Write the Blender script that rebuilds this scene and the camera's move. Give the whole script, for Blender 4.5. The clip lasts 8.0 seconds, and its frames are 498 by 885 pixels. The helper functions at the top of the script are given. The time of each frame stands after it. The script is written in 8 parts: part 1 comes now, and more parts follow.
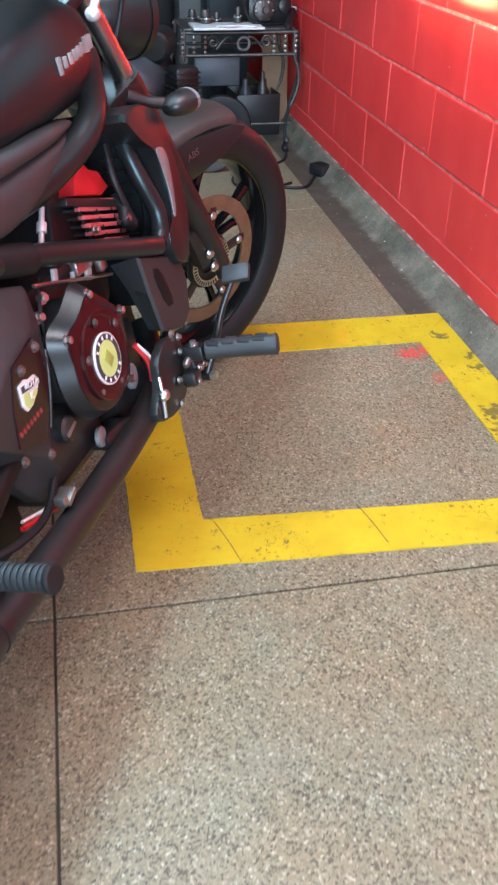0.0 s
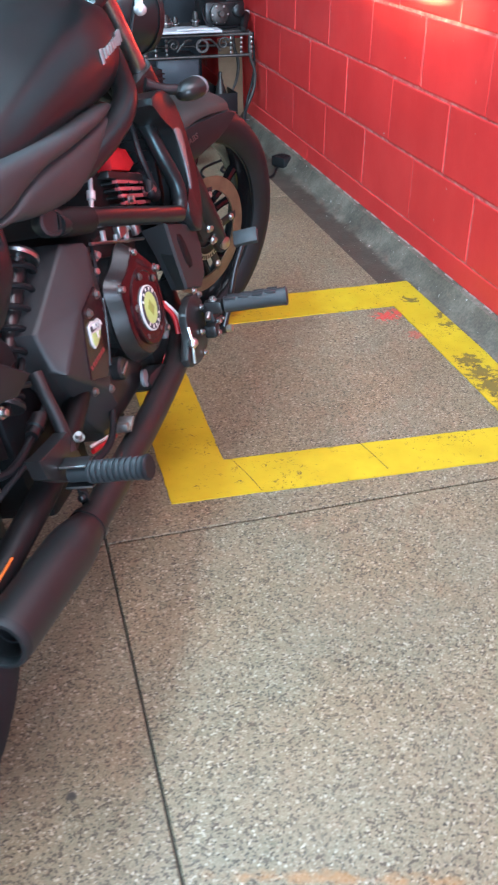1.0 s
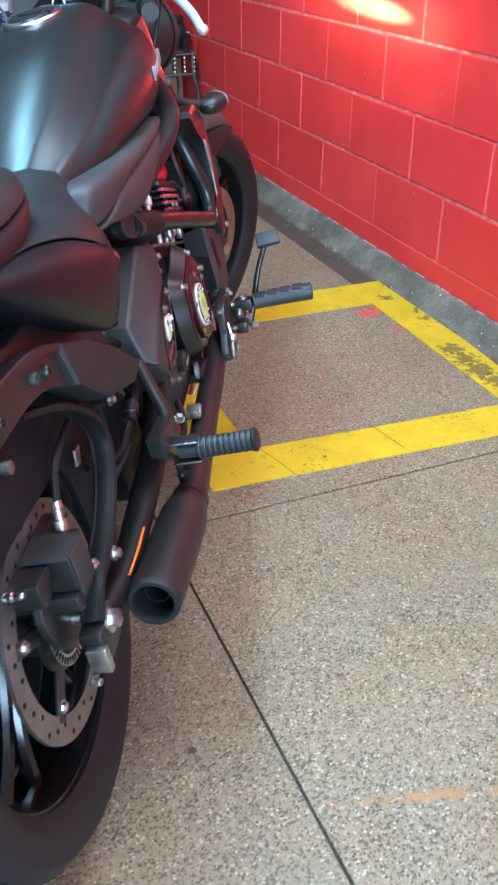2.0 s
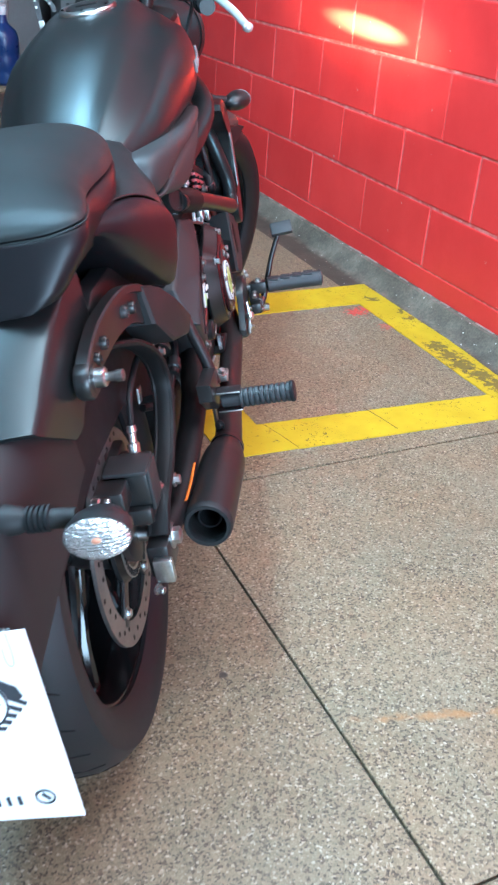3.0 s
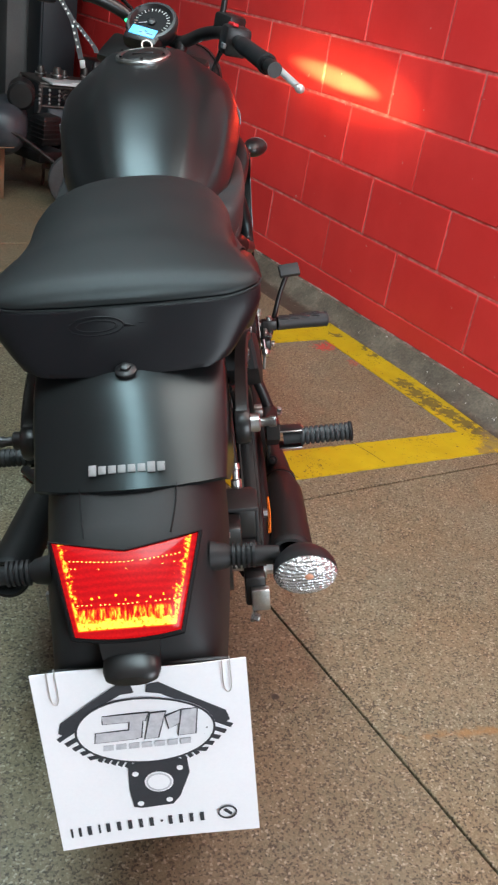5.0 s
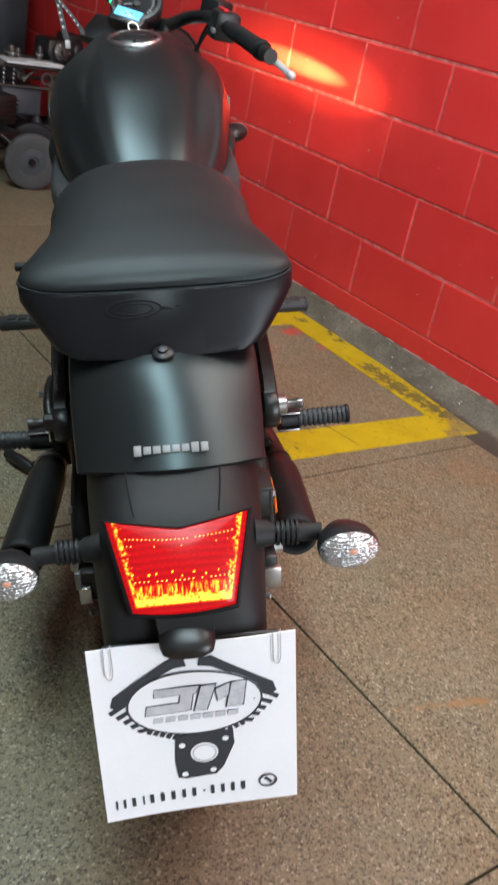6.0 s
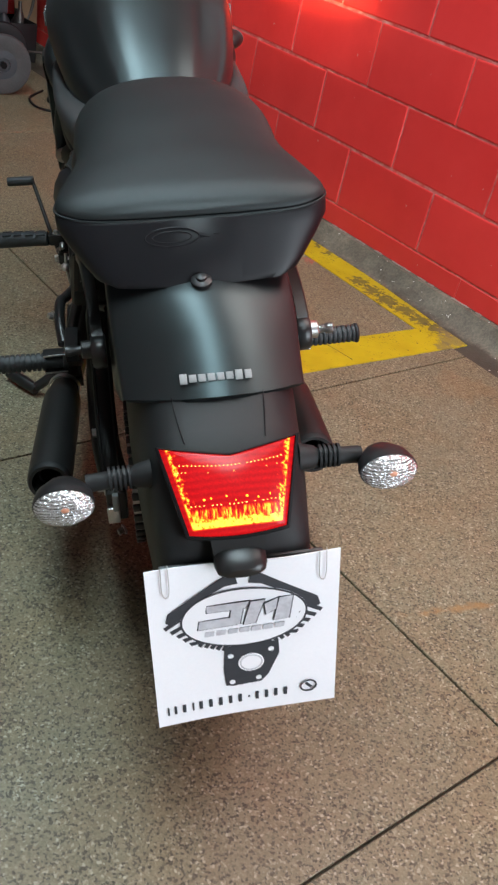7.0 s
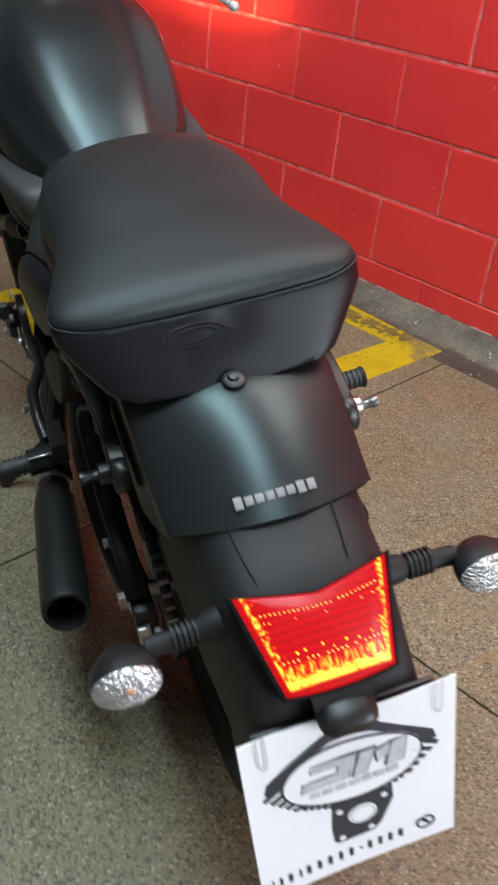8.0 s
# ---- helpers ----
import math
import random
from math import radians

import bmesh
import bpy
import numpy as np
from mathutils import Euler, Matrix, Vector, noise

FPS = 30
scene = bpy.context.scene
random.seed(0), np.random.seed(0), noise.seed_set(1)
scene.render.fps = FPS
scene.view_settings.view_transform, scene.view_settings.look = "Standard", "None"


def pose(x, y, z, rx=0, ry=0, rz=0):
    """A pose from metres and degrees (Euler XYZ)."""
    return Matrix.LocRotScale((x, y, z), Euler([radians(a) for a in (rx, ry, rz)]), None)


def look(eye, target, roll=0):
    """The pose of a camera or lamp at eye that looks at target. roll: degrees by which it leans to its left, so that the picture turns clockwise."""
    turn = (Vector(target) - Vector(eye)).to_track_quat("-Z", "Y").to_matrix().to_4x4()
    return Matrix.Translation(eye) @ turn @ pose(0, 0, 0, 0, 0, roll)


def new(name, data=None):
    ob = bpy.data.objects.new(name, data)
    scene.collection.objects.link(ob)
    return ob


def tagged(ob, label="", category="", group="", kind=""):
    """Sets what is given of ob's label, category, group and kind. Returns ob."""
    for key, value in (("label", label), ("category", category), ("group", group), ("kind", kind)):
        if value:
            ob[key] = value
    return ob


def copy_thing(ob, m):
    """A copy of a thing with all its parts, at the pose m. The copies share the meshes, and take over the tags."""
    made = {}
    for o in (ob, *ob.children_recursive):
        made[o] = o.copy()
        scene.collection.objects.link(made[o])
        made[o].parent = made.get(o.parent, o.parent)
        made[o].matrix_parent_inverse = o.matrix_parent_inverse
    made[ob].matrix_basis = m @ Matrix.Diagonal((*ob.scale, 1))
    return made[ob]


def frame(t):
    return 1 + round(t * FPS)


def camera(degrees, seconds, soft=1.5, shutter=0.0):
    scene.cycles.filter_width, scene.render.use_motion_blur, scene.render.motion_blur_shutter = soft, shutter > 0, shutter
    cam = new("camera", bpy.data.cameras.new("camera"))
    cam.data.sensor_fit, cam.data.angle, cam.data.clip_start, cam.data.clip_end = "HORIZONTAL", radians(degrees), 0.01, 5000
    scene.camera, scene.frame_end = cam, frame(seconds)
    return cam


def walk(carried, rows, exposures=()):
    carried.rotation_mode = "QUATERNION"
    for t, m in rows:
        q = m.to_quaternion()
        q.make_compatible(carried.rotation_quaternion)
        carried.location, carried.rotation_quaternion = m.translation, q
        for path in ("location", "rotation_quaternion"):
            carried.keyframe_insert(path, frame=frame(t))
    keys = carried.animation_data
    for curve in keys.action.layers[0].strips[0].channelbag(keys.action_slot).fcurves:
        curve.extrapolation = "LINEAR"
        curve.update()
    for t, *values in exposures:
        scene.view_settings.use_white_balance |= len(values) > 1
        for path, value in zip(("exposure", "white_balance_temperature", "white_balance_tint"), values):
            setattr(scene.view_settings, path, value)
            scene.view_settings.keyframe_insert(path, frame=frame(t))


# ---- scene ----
cam = camera(31.3, 8.0, soft=2.2, shutter=0.45)
PATH = [
    (0, (-1.054, -1.737, 1.055), (-0.714, -0.095, -0.035), 1.1),
    (0.5, (-1.147, -1.869, 1.058), (-0.737, -0.237, -0.023), 1.6),
    (1, (-1.239, -1.954, 1.064), (-0.787, -0.33, -0.011), -0.0),
    (1.5, (-1.385, -1.971, 1.076), (-0.851, -0.36, 0.018), -0.9),
    (1.7, (-1.453, -1.982, 1.076), (-0.853, -0.39, 0.025), -0.9),
    (2.8, (-1.681, -2.082, 1.057), (-0.932, -0.531, 0.04), 3.1),
    (3, (-1.727, -2.11, 1.044), (-0.956, -0.554, 0.052), 4.1),
    (3.5, (-1.797, -2.148, 1.068), (-1.003, -0.592, 0.095), 6.0),
    (4, (-1.865, -2.118, 1.067), (-1.041, -0.573, 0.1), 6.7),
    (4.2, (-1.906, -2.091, 1.066), (-1.028, -0.57, 0.108), 7.1),
    (5.3, (-2.059, -2.025, 1.083), (-1.014, -0.585, 0.169), 10.5),
    (5.5, (-2.076, -2.025, 1.081), (-1.015, -0.59, 0.178), 10.6),
    (6, (-2.135, -1.993, 1.07), (-1.001, -0.633, 0.139), 12.0),
    (6.5, (-2.186, -1.984, 1.085), (-1.024, -0.755, 0.019), 13.3),
    (7, (-2.215, -1.958, 1.086), (-1.054, -0.747, -0.003), 13.3),
    (7.5, (-2.213, -1.88, 1.092), (-1.001, -0.695, 0.03), 10.8),
    (8, (-2.187, -1.743, 1.083), (-0.924, -0.613, 0.02), 6.7),
]
walk(cam, [(t, look(eye, target, roll)) for t, eye, target, roll in PATH],
     [(0.0, 0.73, 5450, 6), (1.7, 0.70, 5050, 4), (3.0, 0.78, 5050, 2), (4.2, 0.21, 5900, 8), (5.3, -0.18, 6750, 14), (8.0, -0.14, 6600, 14)])
GATE_W, ROOF_W, SIDE_W, BEAM_W, HALO_W, SPILL_W, BEAM_ROLL = 208.0, 112.0, 55.0, 1500.0, 85.0, 20.0, -5.4

# ---- light ----
world = bpy.data.worlds.new("world")
scene.world = world
world.use_nodes = True
_wt = world.node_tree
_sky = _wt.nodes.new("ShaderNodeTexSky")
_sky.sky_type, _sky.sun_disc = "NISHITA", False
_sky.sun_elevation, _sky.sun_rotation = radians(48), radians(200)
_wt.links.new(_sky.outputs[0], _wt.nodes["Background"].inputs[0])
_wt.nodes["Background"].inputs[1].default_value = 0.10


def area_lamp(name, where, target, w, h, watts, colour):
    la = bpy.data.lights.new(name, "AREA")
    la.shape, la.size, la.size_y, la.energy, la.color = "RECTANGLE", w, h, watts, colour
    ob = new(name, la)
    ob.matrix_world = look(where, target)
    return ob


# area lamp standing in for daylight from an unseen, assumed gate behind the camera
area_lamp("unseen_gate_light", (-1.18, -5.8, 1.45), (-1.0, 0.0, 0.6), 2.0, 2.5, GATE_W, (0.78, 0.92, 1.0))
# daylight through the long translucent roof sheet above the motorcycle
area_lamp("roof_daylight", (-2.0, -0.7, 3.12), (-2.0, -0.7, 0.0), 0.45, 3.0, ROOF_W, (0.70, 0.93, 1.0)).rotation_euler = (0, 0, radians(-13))


# added warm fill lamp by the wall; no roof sheet is known there
area_lamp("wall_side_fill", (-0.55, -1.25, 3.12), (-0.55, -1.25, 0.0), 0.9, 1.8, SIDE_W, (1.0, 0.91, 0.86)).rotation_euler = (0, 0, 0)


# ---- materials ----
def mat_base(name, rough=0.5, metal=0.0):
    m = bpy.data.materials.new(name)
    m.use_nodes = True
    b = m.node_tree.nodes["Principled BSDF"]
    b.inputs["Roughness"].default_value, b.inputs["Metallic"].default_value = rough, metal
    return m, m.node_tree, b


def nd(nt, kind, **values):
    n = nt.nodes.new(kind)
    for k, v in values.items():
        n.inputs[k.replace("_", " ")].default_value = v
    return n


def ramp(nt, src, stops, interp="LINEAR"):
    r = nt.nodes.new("ShaderNodeValToRGB")
    r.color_ramp.interpolation = interp
    while len(r.color_ramp.elements) < len(stops):
        r.color_ramp.elements.new(0.5)
    for e, (p, c) in zip(r.color_ramp.elements, stops):
        e.position, e.color = p, (*c, 1) if len(c) == 3 else (c[0], c[0], c[0], 1)
    nt.links.new(src, r.inputs[0])
    return r.outputs[0]


def mixc(nt, fac, a, b, mode="MIX"):
    m = nt.nodes.new("ShaderNodeMix")
    m.data_type, m.blend_type = "RGBA", mode
    for sock, v in ((m.inputs[0], fac), (m.inputs[6], a), (m.inputs[7], b)):
        if isinstance(v, (int, float)):
            sock.default_value = v
        elif isinstance(v, tuple):
            sock.default_value = (*v, 1)
        else:
            nt.links.new(v, sock)
    return m.outputs[2]


def math_n(nt, op, a, b=0.0, c=None):
    m = nt.nodes.new("ShaderNodeMath")
    m.operation = op
    for i, v in enumerate((a, b, c)):
        if v is None:
            continue
        if isinstance(v, (int, float)):
            m.inputs[i].default_value = v
        else:
            nt.links.new(v, m.inputs[i])
    return m.outputs[0]


def coords(nt, place="object"):
    if place == "world":
        return nt.nodes.new("ShaderNodeNewGeometry").outputs["Position"]
    return nt.nodes.new("ShaderNodeTexCoord").outputs["Object"]


def noise_n(nt, vec, scale, detail=4.0, rough=0.55):
    n = nd(nt, "ShaderNodeTexNoise", Scale=scale, Detail=detail, Roughness=rough)
    nt.links.new(vec, n.inputs["Vector"])
    return n.outputs["Fac"]


def bump_n(nt, bsdf, height, strength, distance):
    b = nd(nt, "ShaderNodeBump", Strength=strength, Distance=distance)
    nt.links.new(height, b.inputs["Height"])
    nt.links.new(b.outputs[0], bsdf.inputs["Normal"])


def surface(name, dark, light, rough, metal=0.0, scale=6.0, fine=180.0, bump=0.15, depth=0.0008, rvar=0.12, place="object", coat=0.0):
    """A plain worn surface: broad patches, fine grain, uneven gloss and relief."""
    m, nt, b = mat_base(name, rough, metal)
    vec = coords(nt, place)
    broad, grain = noise_n(nt, vec, scale, 5), noise_n(nt, vec, fine, 3)
    both = math_n(nt, "ADD", math_n(nt, "MULTIPLY", broad, 0.65), math_n(nt, "MULTIPLY", grain, 0.35))
    nt.links.new(ramp(nt, both, [(0.3, dark), (0.7, light)]), b.inputs["Base Color"])
    r = math_n(nt, "MULTIPLY_ADD", broad, rvar * 2, rough - rvar)
    nt.links.new(r, b.inputs["Roughness"])
    bump_n(nt, b, grain, bump, depth)
    b.inputs["Coat Weight"].default_value = coat
    return m


SATIN = surface("satin_black_paint", (0.0090, 0.0095, 0.0100), (0.0140, 0.0146, 0.0152), 0.31, scale=5, fine=900, bump=0.05, depth=0.0002, rvar=0.03)
# cyan of the daylight's reflection is put into the paint's specular tint
SATIN.node_tree.nodes["Principled BSDF"].inputs["Specular Tint"].default_value = (0.73, 0.96, 1.0, 1)
SATIN.node_tree.nodes["Principled BSDF"].inputs["Specular IOR Level"].default_value = 0.42
# front fender: satin paint with grazing light, and some dust, put into the colour
LIT_FENDER = surface("dust_and_light_fender_paint", (0.012, 0.0115, 0.011), (0.040, 0.036, 0.032), 0.46, scale=9, fine=500, bump=0.08, depth=0.0003, rvar=0.08)
PLASTIC = surface("black_plastic", (0.008, 0.008, 0.009), (0.014, 0.014, 0.015), 0.40, scale=12, fine=700, bump=0.12, depth=0.0003, rvar=0.05)
METAL_BLACK = surface("black_engine_paint", (0.008, 0.008, 0.0085), (0.015, 0.0145, 0.0145), 0.36, scale=18, fine=500, bump=0.10, depth=0.0003, rvar=0.08)
TRIM = surface("grey_black_trim_plastic", (0.015, 0.0155, 0.0165), (0.024, 0.0245, 0.026), 0.54, scale=8, fine=800, bump=0.12, depth=0.0003, rvar=0.05)
SPAR = surface("matt_grey_black_frame_paint", (0.021, 0.0215, 0.0225), (0.032, 0.033, 0.0345), 0.56, scale=8, fine=800, bump=0.12, depth=0.0003, rvar=0.05)
PIPE = surface("matt_black_exhaust", (0.007, 0.007, 0.007), (0.013, 0.012, 0.012), 0.46, scale=14, fine=400, bump=0.10, depth=0.0003, rvar=0.08)
GLOSS_BLACK = surface("gloss_black_rim_paint", (0.004, 0.004, 0.0045), (0.006, 0.006, 0.0065), 0.16, scale=10, fine=300, bump=0.03, depth=0.0002, rvar=0.04)
CHASSIS = surface("dull_black_chassis_paint", (0.004, 0.004, 0.0045), (0.0085, 0.008, 0.008), 0.50, scale=16, fine=400, bump=0.15, depth=0.0004, rvar=0.10)
CHASSIS.node_tree.nodes["Principled BSDF"].inputs["Specular IOR Level"].default_value = 0.27
RUBBER = surface("tyre_rubber", (0.0050, 0.0055, 0.0066), (0.010, 0.0107, 0.0122), 0.55, scale=10, fine=300, bump=0.2, depth=0.0006, rvar=0.08)
RUBBER.node_tree.nodes["Principled BSDF"].inputs["Specular IOR Level"].default_value = 0.34
GRIP = surface("ribbed_grip_rubber", (0.014, 0.016, 0.018), (0.030, 0.033, 0.036), 0.55, scale=20, fine=500, bump=0.1, depth=0.0003, rvar=0.08)
LEATHER = surface("black_seat_vinyl", (0.0095, 0.0115, 0.0120), (0.0165, 0.0190, 0.0195), 0.48, scale=9, fine=1100, bump=0.35, depth=0.0004, rvar=0.06)
LEATHER.node_tree.nodes["Principled BSDF"].inputs["Specular IOR Level"].default_value = 0.32
# weaker cyan reflection tint on the seat, for the same daylight
LEATHER.node_tree.nodes["Principled BSDF"].inputs["Specular Tint"].default_value = (0.86, 0.97, 1.0, 1)
# seat sides: smoother vinyl, with their shade put into a darker colour
SIDE_VINYL = surface("smooth_shaded_side_vinyl", (0.0045, 0.0048, 0.0062), (0.0075, 0.0080, 0.0100), 0.40, scale=7, fine=500, bump=0.10, depth=0.0005, rvar=0.07)
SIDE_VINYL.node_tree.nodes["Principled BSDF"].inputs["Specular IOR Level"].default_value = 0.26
TAIL_PLASTIC = surface("textured_tail_plastic", (0.008, 0.0085, 0.009), (0.014, 0.0145, 0.0155), 0.58, scale=12, fine=900, bump=0.30, depth=0.0003, rvar=0.05)
TAIL_PLASTIC.node_tree.nodes["Principled BSDF"].inputs["Specular IOR Level"].default_value = 0.34
ALLOY = surface("cast_alloy", (0.46, 0.46, 0.46), (0.62, 0.62, 0.61), 0.42, 0.45, scale=30, fine=400, bump=0.05, depth=0.0002, rvar=0.08)
STEEL = surface("brushed_steel", (0.35, 0.35, 0.35), (0.60, 0.60, 0.59), 0.32, 1.0, scale=30, fine=400, bump=0.05, depth=0.0002, rvar=0.1)
ZINC = surface("zinc_bolt", (0.45, 0.45, 0.44), (0.70, 0.70, 0.68), 0.35, 1.0, scale=60, fine=500, bump=0.05, depth=0.0002, rvar=0.1)
BRONZE = surface("rusty_disc_edge", (0.12, 0.082, 0.050), (0.24, 0.165, 0.10), 0.5, 0.6, scale=30, fine=300, bump=0.05, depth=0.0002, rvar=0.1)
DISC = surface("brake_disc_steel", (0.16, 0.15, 0.15), (0.34, 0.32, 0.30), 0.38, 0.9, scale=25, fine=400, bump=0.05, depth=0.0002, rvar=0.1)
SILVER_LABEL = surface("silver_lettering", (0.17, 0.175, 0.18), (0.27, 0.27, 0.27), 0.5, 0.1, scale=40, fine=500, bump=0.02, depth=0.0001, rvar=0.05)
GREY_SILVER = surface("grey_silver_trim", (0.16, 0.18, 0.19), (0.24, 0.26, 0.27), 0.42, 0.4, scale=20, fine=500, bump=0.04, depth=0.0002, rvar=0.05)
# gloss black covers; the red wall's reflection is put into the base colour
WALL_TINTED = surface("wall_tinted_gloss_black", (0.016, 0.0035, 0.0045), (0.026, 0.0055, 0.0065), 0.20, 0.0, scale=14, fine=500, bump=0.05, depth=0.0002, rvar=0.06)
WALL_TINTED.node_tree.nodes["Principled BSDF"].inputs["Specular IOR Level"].default_value = 0.34
RED_PART = surface("red_anodised_part", (0.45, 0.012, 0.018), (0.62, 0.025, 0.03), 0.38, 0.1, scale=14, fine=500, bump=0.05, depth=0.0002, rvar=0.06)
PINK_FIN = surface("red_washed_fin_edge", (0.46, 0.085, 0.095), (0.62, 0.18, 0.19), 0.38, 0.4, scale=30, fine=500, bump=0.05, depth=0.0002, rvar=0.06)
WHITE_LABEL = surface("white_label", (0.60, 0.60, 0.58), (0.75, 0.74, 0.72), 0.45, scale=40, fine=500, bump=0.03, depth=0.0001, rvar=0.05)
LIME_LABEL = surface("yellow_green_label", (0.40, 0.52, 0.15), (0.50, 0.62, 0.22), 0.4, scale=40, fine=500, bump=0.03, depth=0.0001, rvar=0.05)
ORANGE_LABEL = surface("orange_reflector", (0.85, 0.16, 0.02), (0.95, 0.24, 0.03), 0.3, scale=60, fine=700, bump=0.1, depth=0.0002, rvar=0.05)
PAPER = surface("white_paper", (0.84, 0.86, 0.90), (0.91, 0.92, 0.95), 0.7, scale=9, fine=300, bump=0.08, depth=0.0004, rvar=0.04)
INK = surface("printed_dark_ink", (0.022, 0.026, 0.034), (0.038, 0.042, 0.052), 0.6, scale=60, fine=400, bump=0.03, depth=0.0001, rvar=0.04)
GREY_INK = surface("printed_grey_ink", (0.42, 0.43, 0.47), (0.66, 0.67, 0.71), 0.6, scale=90, fine=400, bump=0.03, depth=0.0001, rvar=0.04)
IRON = surface("wrought_iron", (0.055, 0.050, 0.047), (0.14, 0.13, 0.12), 0.45, 0.7, scale=40, fine=400, bump=0.2, depth=0.0006, rvar=0.12)
# near-black colour holds the shadow at the back of the room
DARK_WALL = surface("shadow_dark_back", (0.020, 0.020, 0.022), (0.045, 0.043, 0.042), 0.7, scale=3, fine=120, place="world", bump=0.2, depth=0.002)
CABINET = surface("dark_blue_grey_steel", (0.014, 0.018, 0.022), (0.030, 0.036, 0.042), 0.5, 0.2, scale=4, fine=200)
# plaster colour lowered to carry the shade this far back
COLUMN = surface("grey_plaster", (0.10, 0.095, 0.095), (0.17, 0.165, 0.16), 0.8, scale=4, fine=150, place="world", bump=0.25, depth=0.002)
CARTON = surface("brown_cardboard", (0.20, 0.125, 0.07), (0.33, 0.215, 0.125), 0.8, scale=8, fine=200)
# wood colour lowered too, for the shade the stool stands in
WOOD = surface("pale_raw_wood", (0.15, 0.105, 0.06), (0.29, 0.21, 0.135), 0.7, scale=10, fine=150, bump=0.25, depth=0.0015)
BOTTLE = surface("blue_bottle_plastic", (0.008, 0.024, 0.095), (0.014, 0.040, 0.15), 0.30, scale=8, fine=200, bump=0.05)
MACHINE = surface("blue_grey_machine_paint", (0.035, 0.043, 0.052), (0.07, 0.082, 0.095), 0.45, 0.1, scale=8, fine=200)
WHITE_PLASTIC = surface("white_plastic", (0.55, 0.57, 0.58), (0.72, 0.73, 0.73), 0.4, scale=12, fine=300, bump=0.05)
CLOTH = surface("dark_woven_strap", (0.016, 0.016, 0.018), (0.04, 0.04, 0.042), 0.75, scale=60, fine=900, bump=0.4, depth=0.0005)
CEILING = surface("ceiling_paint", (0.36, 0.36, 0.36), (0.44, 0.44, 0.43), 0.85, scale=2, fine=80, place="world")
SIDE_WALL = surface("pale_painted_wall", (0.28, 0.27, 0.26), (0.38, 0.37, 0.36), 0.8, scale=2, fine=80, place="world")


def spot_mask(nt, vec, x, y, r, ragged, scale):
    """1 inside a ragged patch round (x, y)."""
    d = nt.nodes.new("ShaderNodeVectorMath")
    d.operation = "DISTANCE"
    nt.links.new(vec, d.inputs[0])
    d.inputs[1].default_value = (x, y, 0)
    off = math_n(nt, "MULTIPLY_ADD", noise_n(nt, vec, scale, 5, 0.7), ragged * 2, -ragged)
    dist = math_n(nt, "ADD", d.outputs["Value"], off)
    return math_n(nt, "SMOOTH_MIN", math_n(nt, "MAXIMUM", math_n(nt, "MULTIPLY", math_n(nt, "SUBTRACT", r, dist), 3.0 / r), 0.0), 1.0, 0.1)


def terrazzo_colour(nt, vec):
    """Speckled chips at three sizes in a brown-grey cement."""
    def chips(scale):
        jig = nt.nodes.new("ShaderNodeVectorMath")
        jig.operation = "MULTIPLY_ADD"
        n = nd(nt, "ShaderNodeTexNoise", Scale=scale * 1.3, Detail=2.0)
        nt.links.new(vec, n.inputs["Vector"])
        nt.links.new(n.outputs["Color"], jig.inputs[0])
        jig.inputs[1].default_value = (1.1 / scale,) * 3
        nt.links.new(vec, jig.inputs[2])
        v = nd(nt, "ShaderNodeTexVoronoi", Scale=scale)
        nt.links.new(jig.outputs[0], v.inputs["Vector"])
        c = nt.nodes.new("ShaderNodeSeparateColor")
        nt.links.new(v.outputs["Color"], c.inputs[0])
        return c.outputs[0]
    big, small = chips(300), chips(600)
    tone = [(0.0, (0.024, 0.019, 0.014)), (0.18, (0.052, 0.040, 0.027)), (0.24, (0.184, 0.155, 0.097)), (0.55, (0.252, 0.213, 0.139)), (0.88, (0.302, 0.260, 0.175)), (0.95, (0.43, 0.39, 0.30)), (1.0, (0.62, 0.57, 0.47))]
    col = mixc(nt, 0.24, ramp(nt, big, tone), ramp(nt, small, tone))
    patch = noise_n(nt, vec, 7, 4, 0.6)
    col = mixc(nt, ramp(nt, patch, [(0.35, (0.0,)), (0.70, (0.34,))]), col, (0.238, 0.198, 0.136))
    broad = noise_n(nt, vec, 2.6, 5, 0.6)
    col = mixc(nt, 1.0, col, ramp(nt, broad, [(0.3, (0.78, 0.745, 0.705)), (0.7, (0.96, 0.96, 0.955))]), "MULTIPLY")
    return mixc(nt, 1.0, col, ramp(nt, noise_n(nt, vec, 6.5, 3), [(0.35, (0.98, 0.96, 0.90)), (0.65, (0.925, 1.0, 1.0))]), "MULTIPLY")


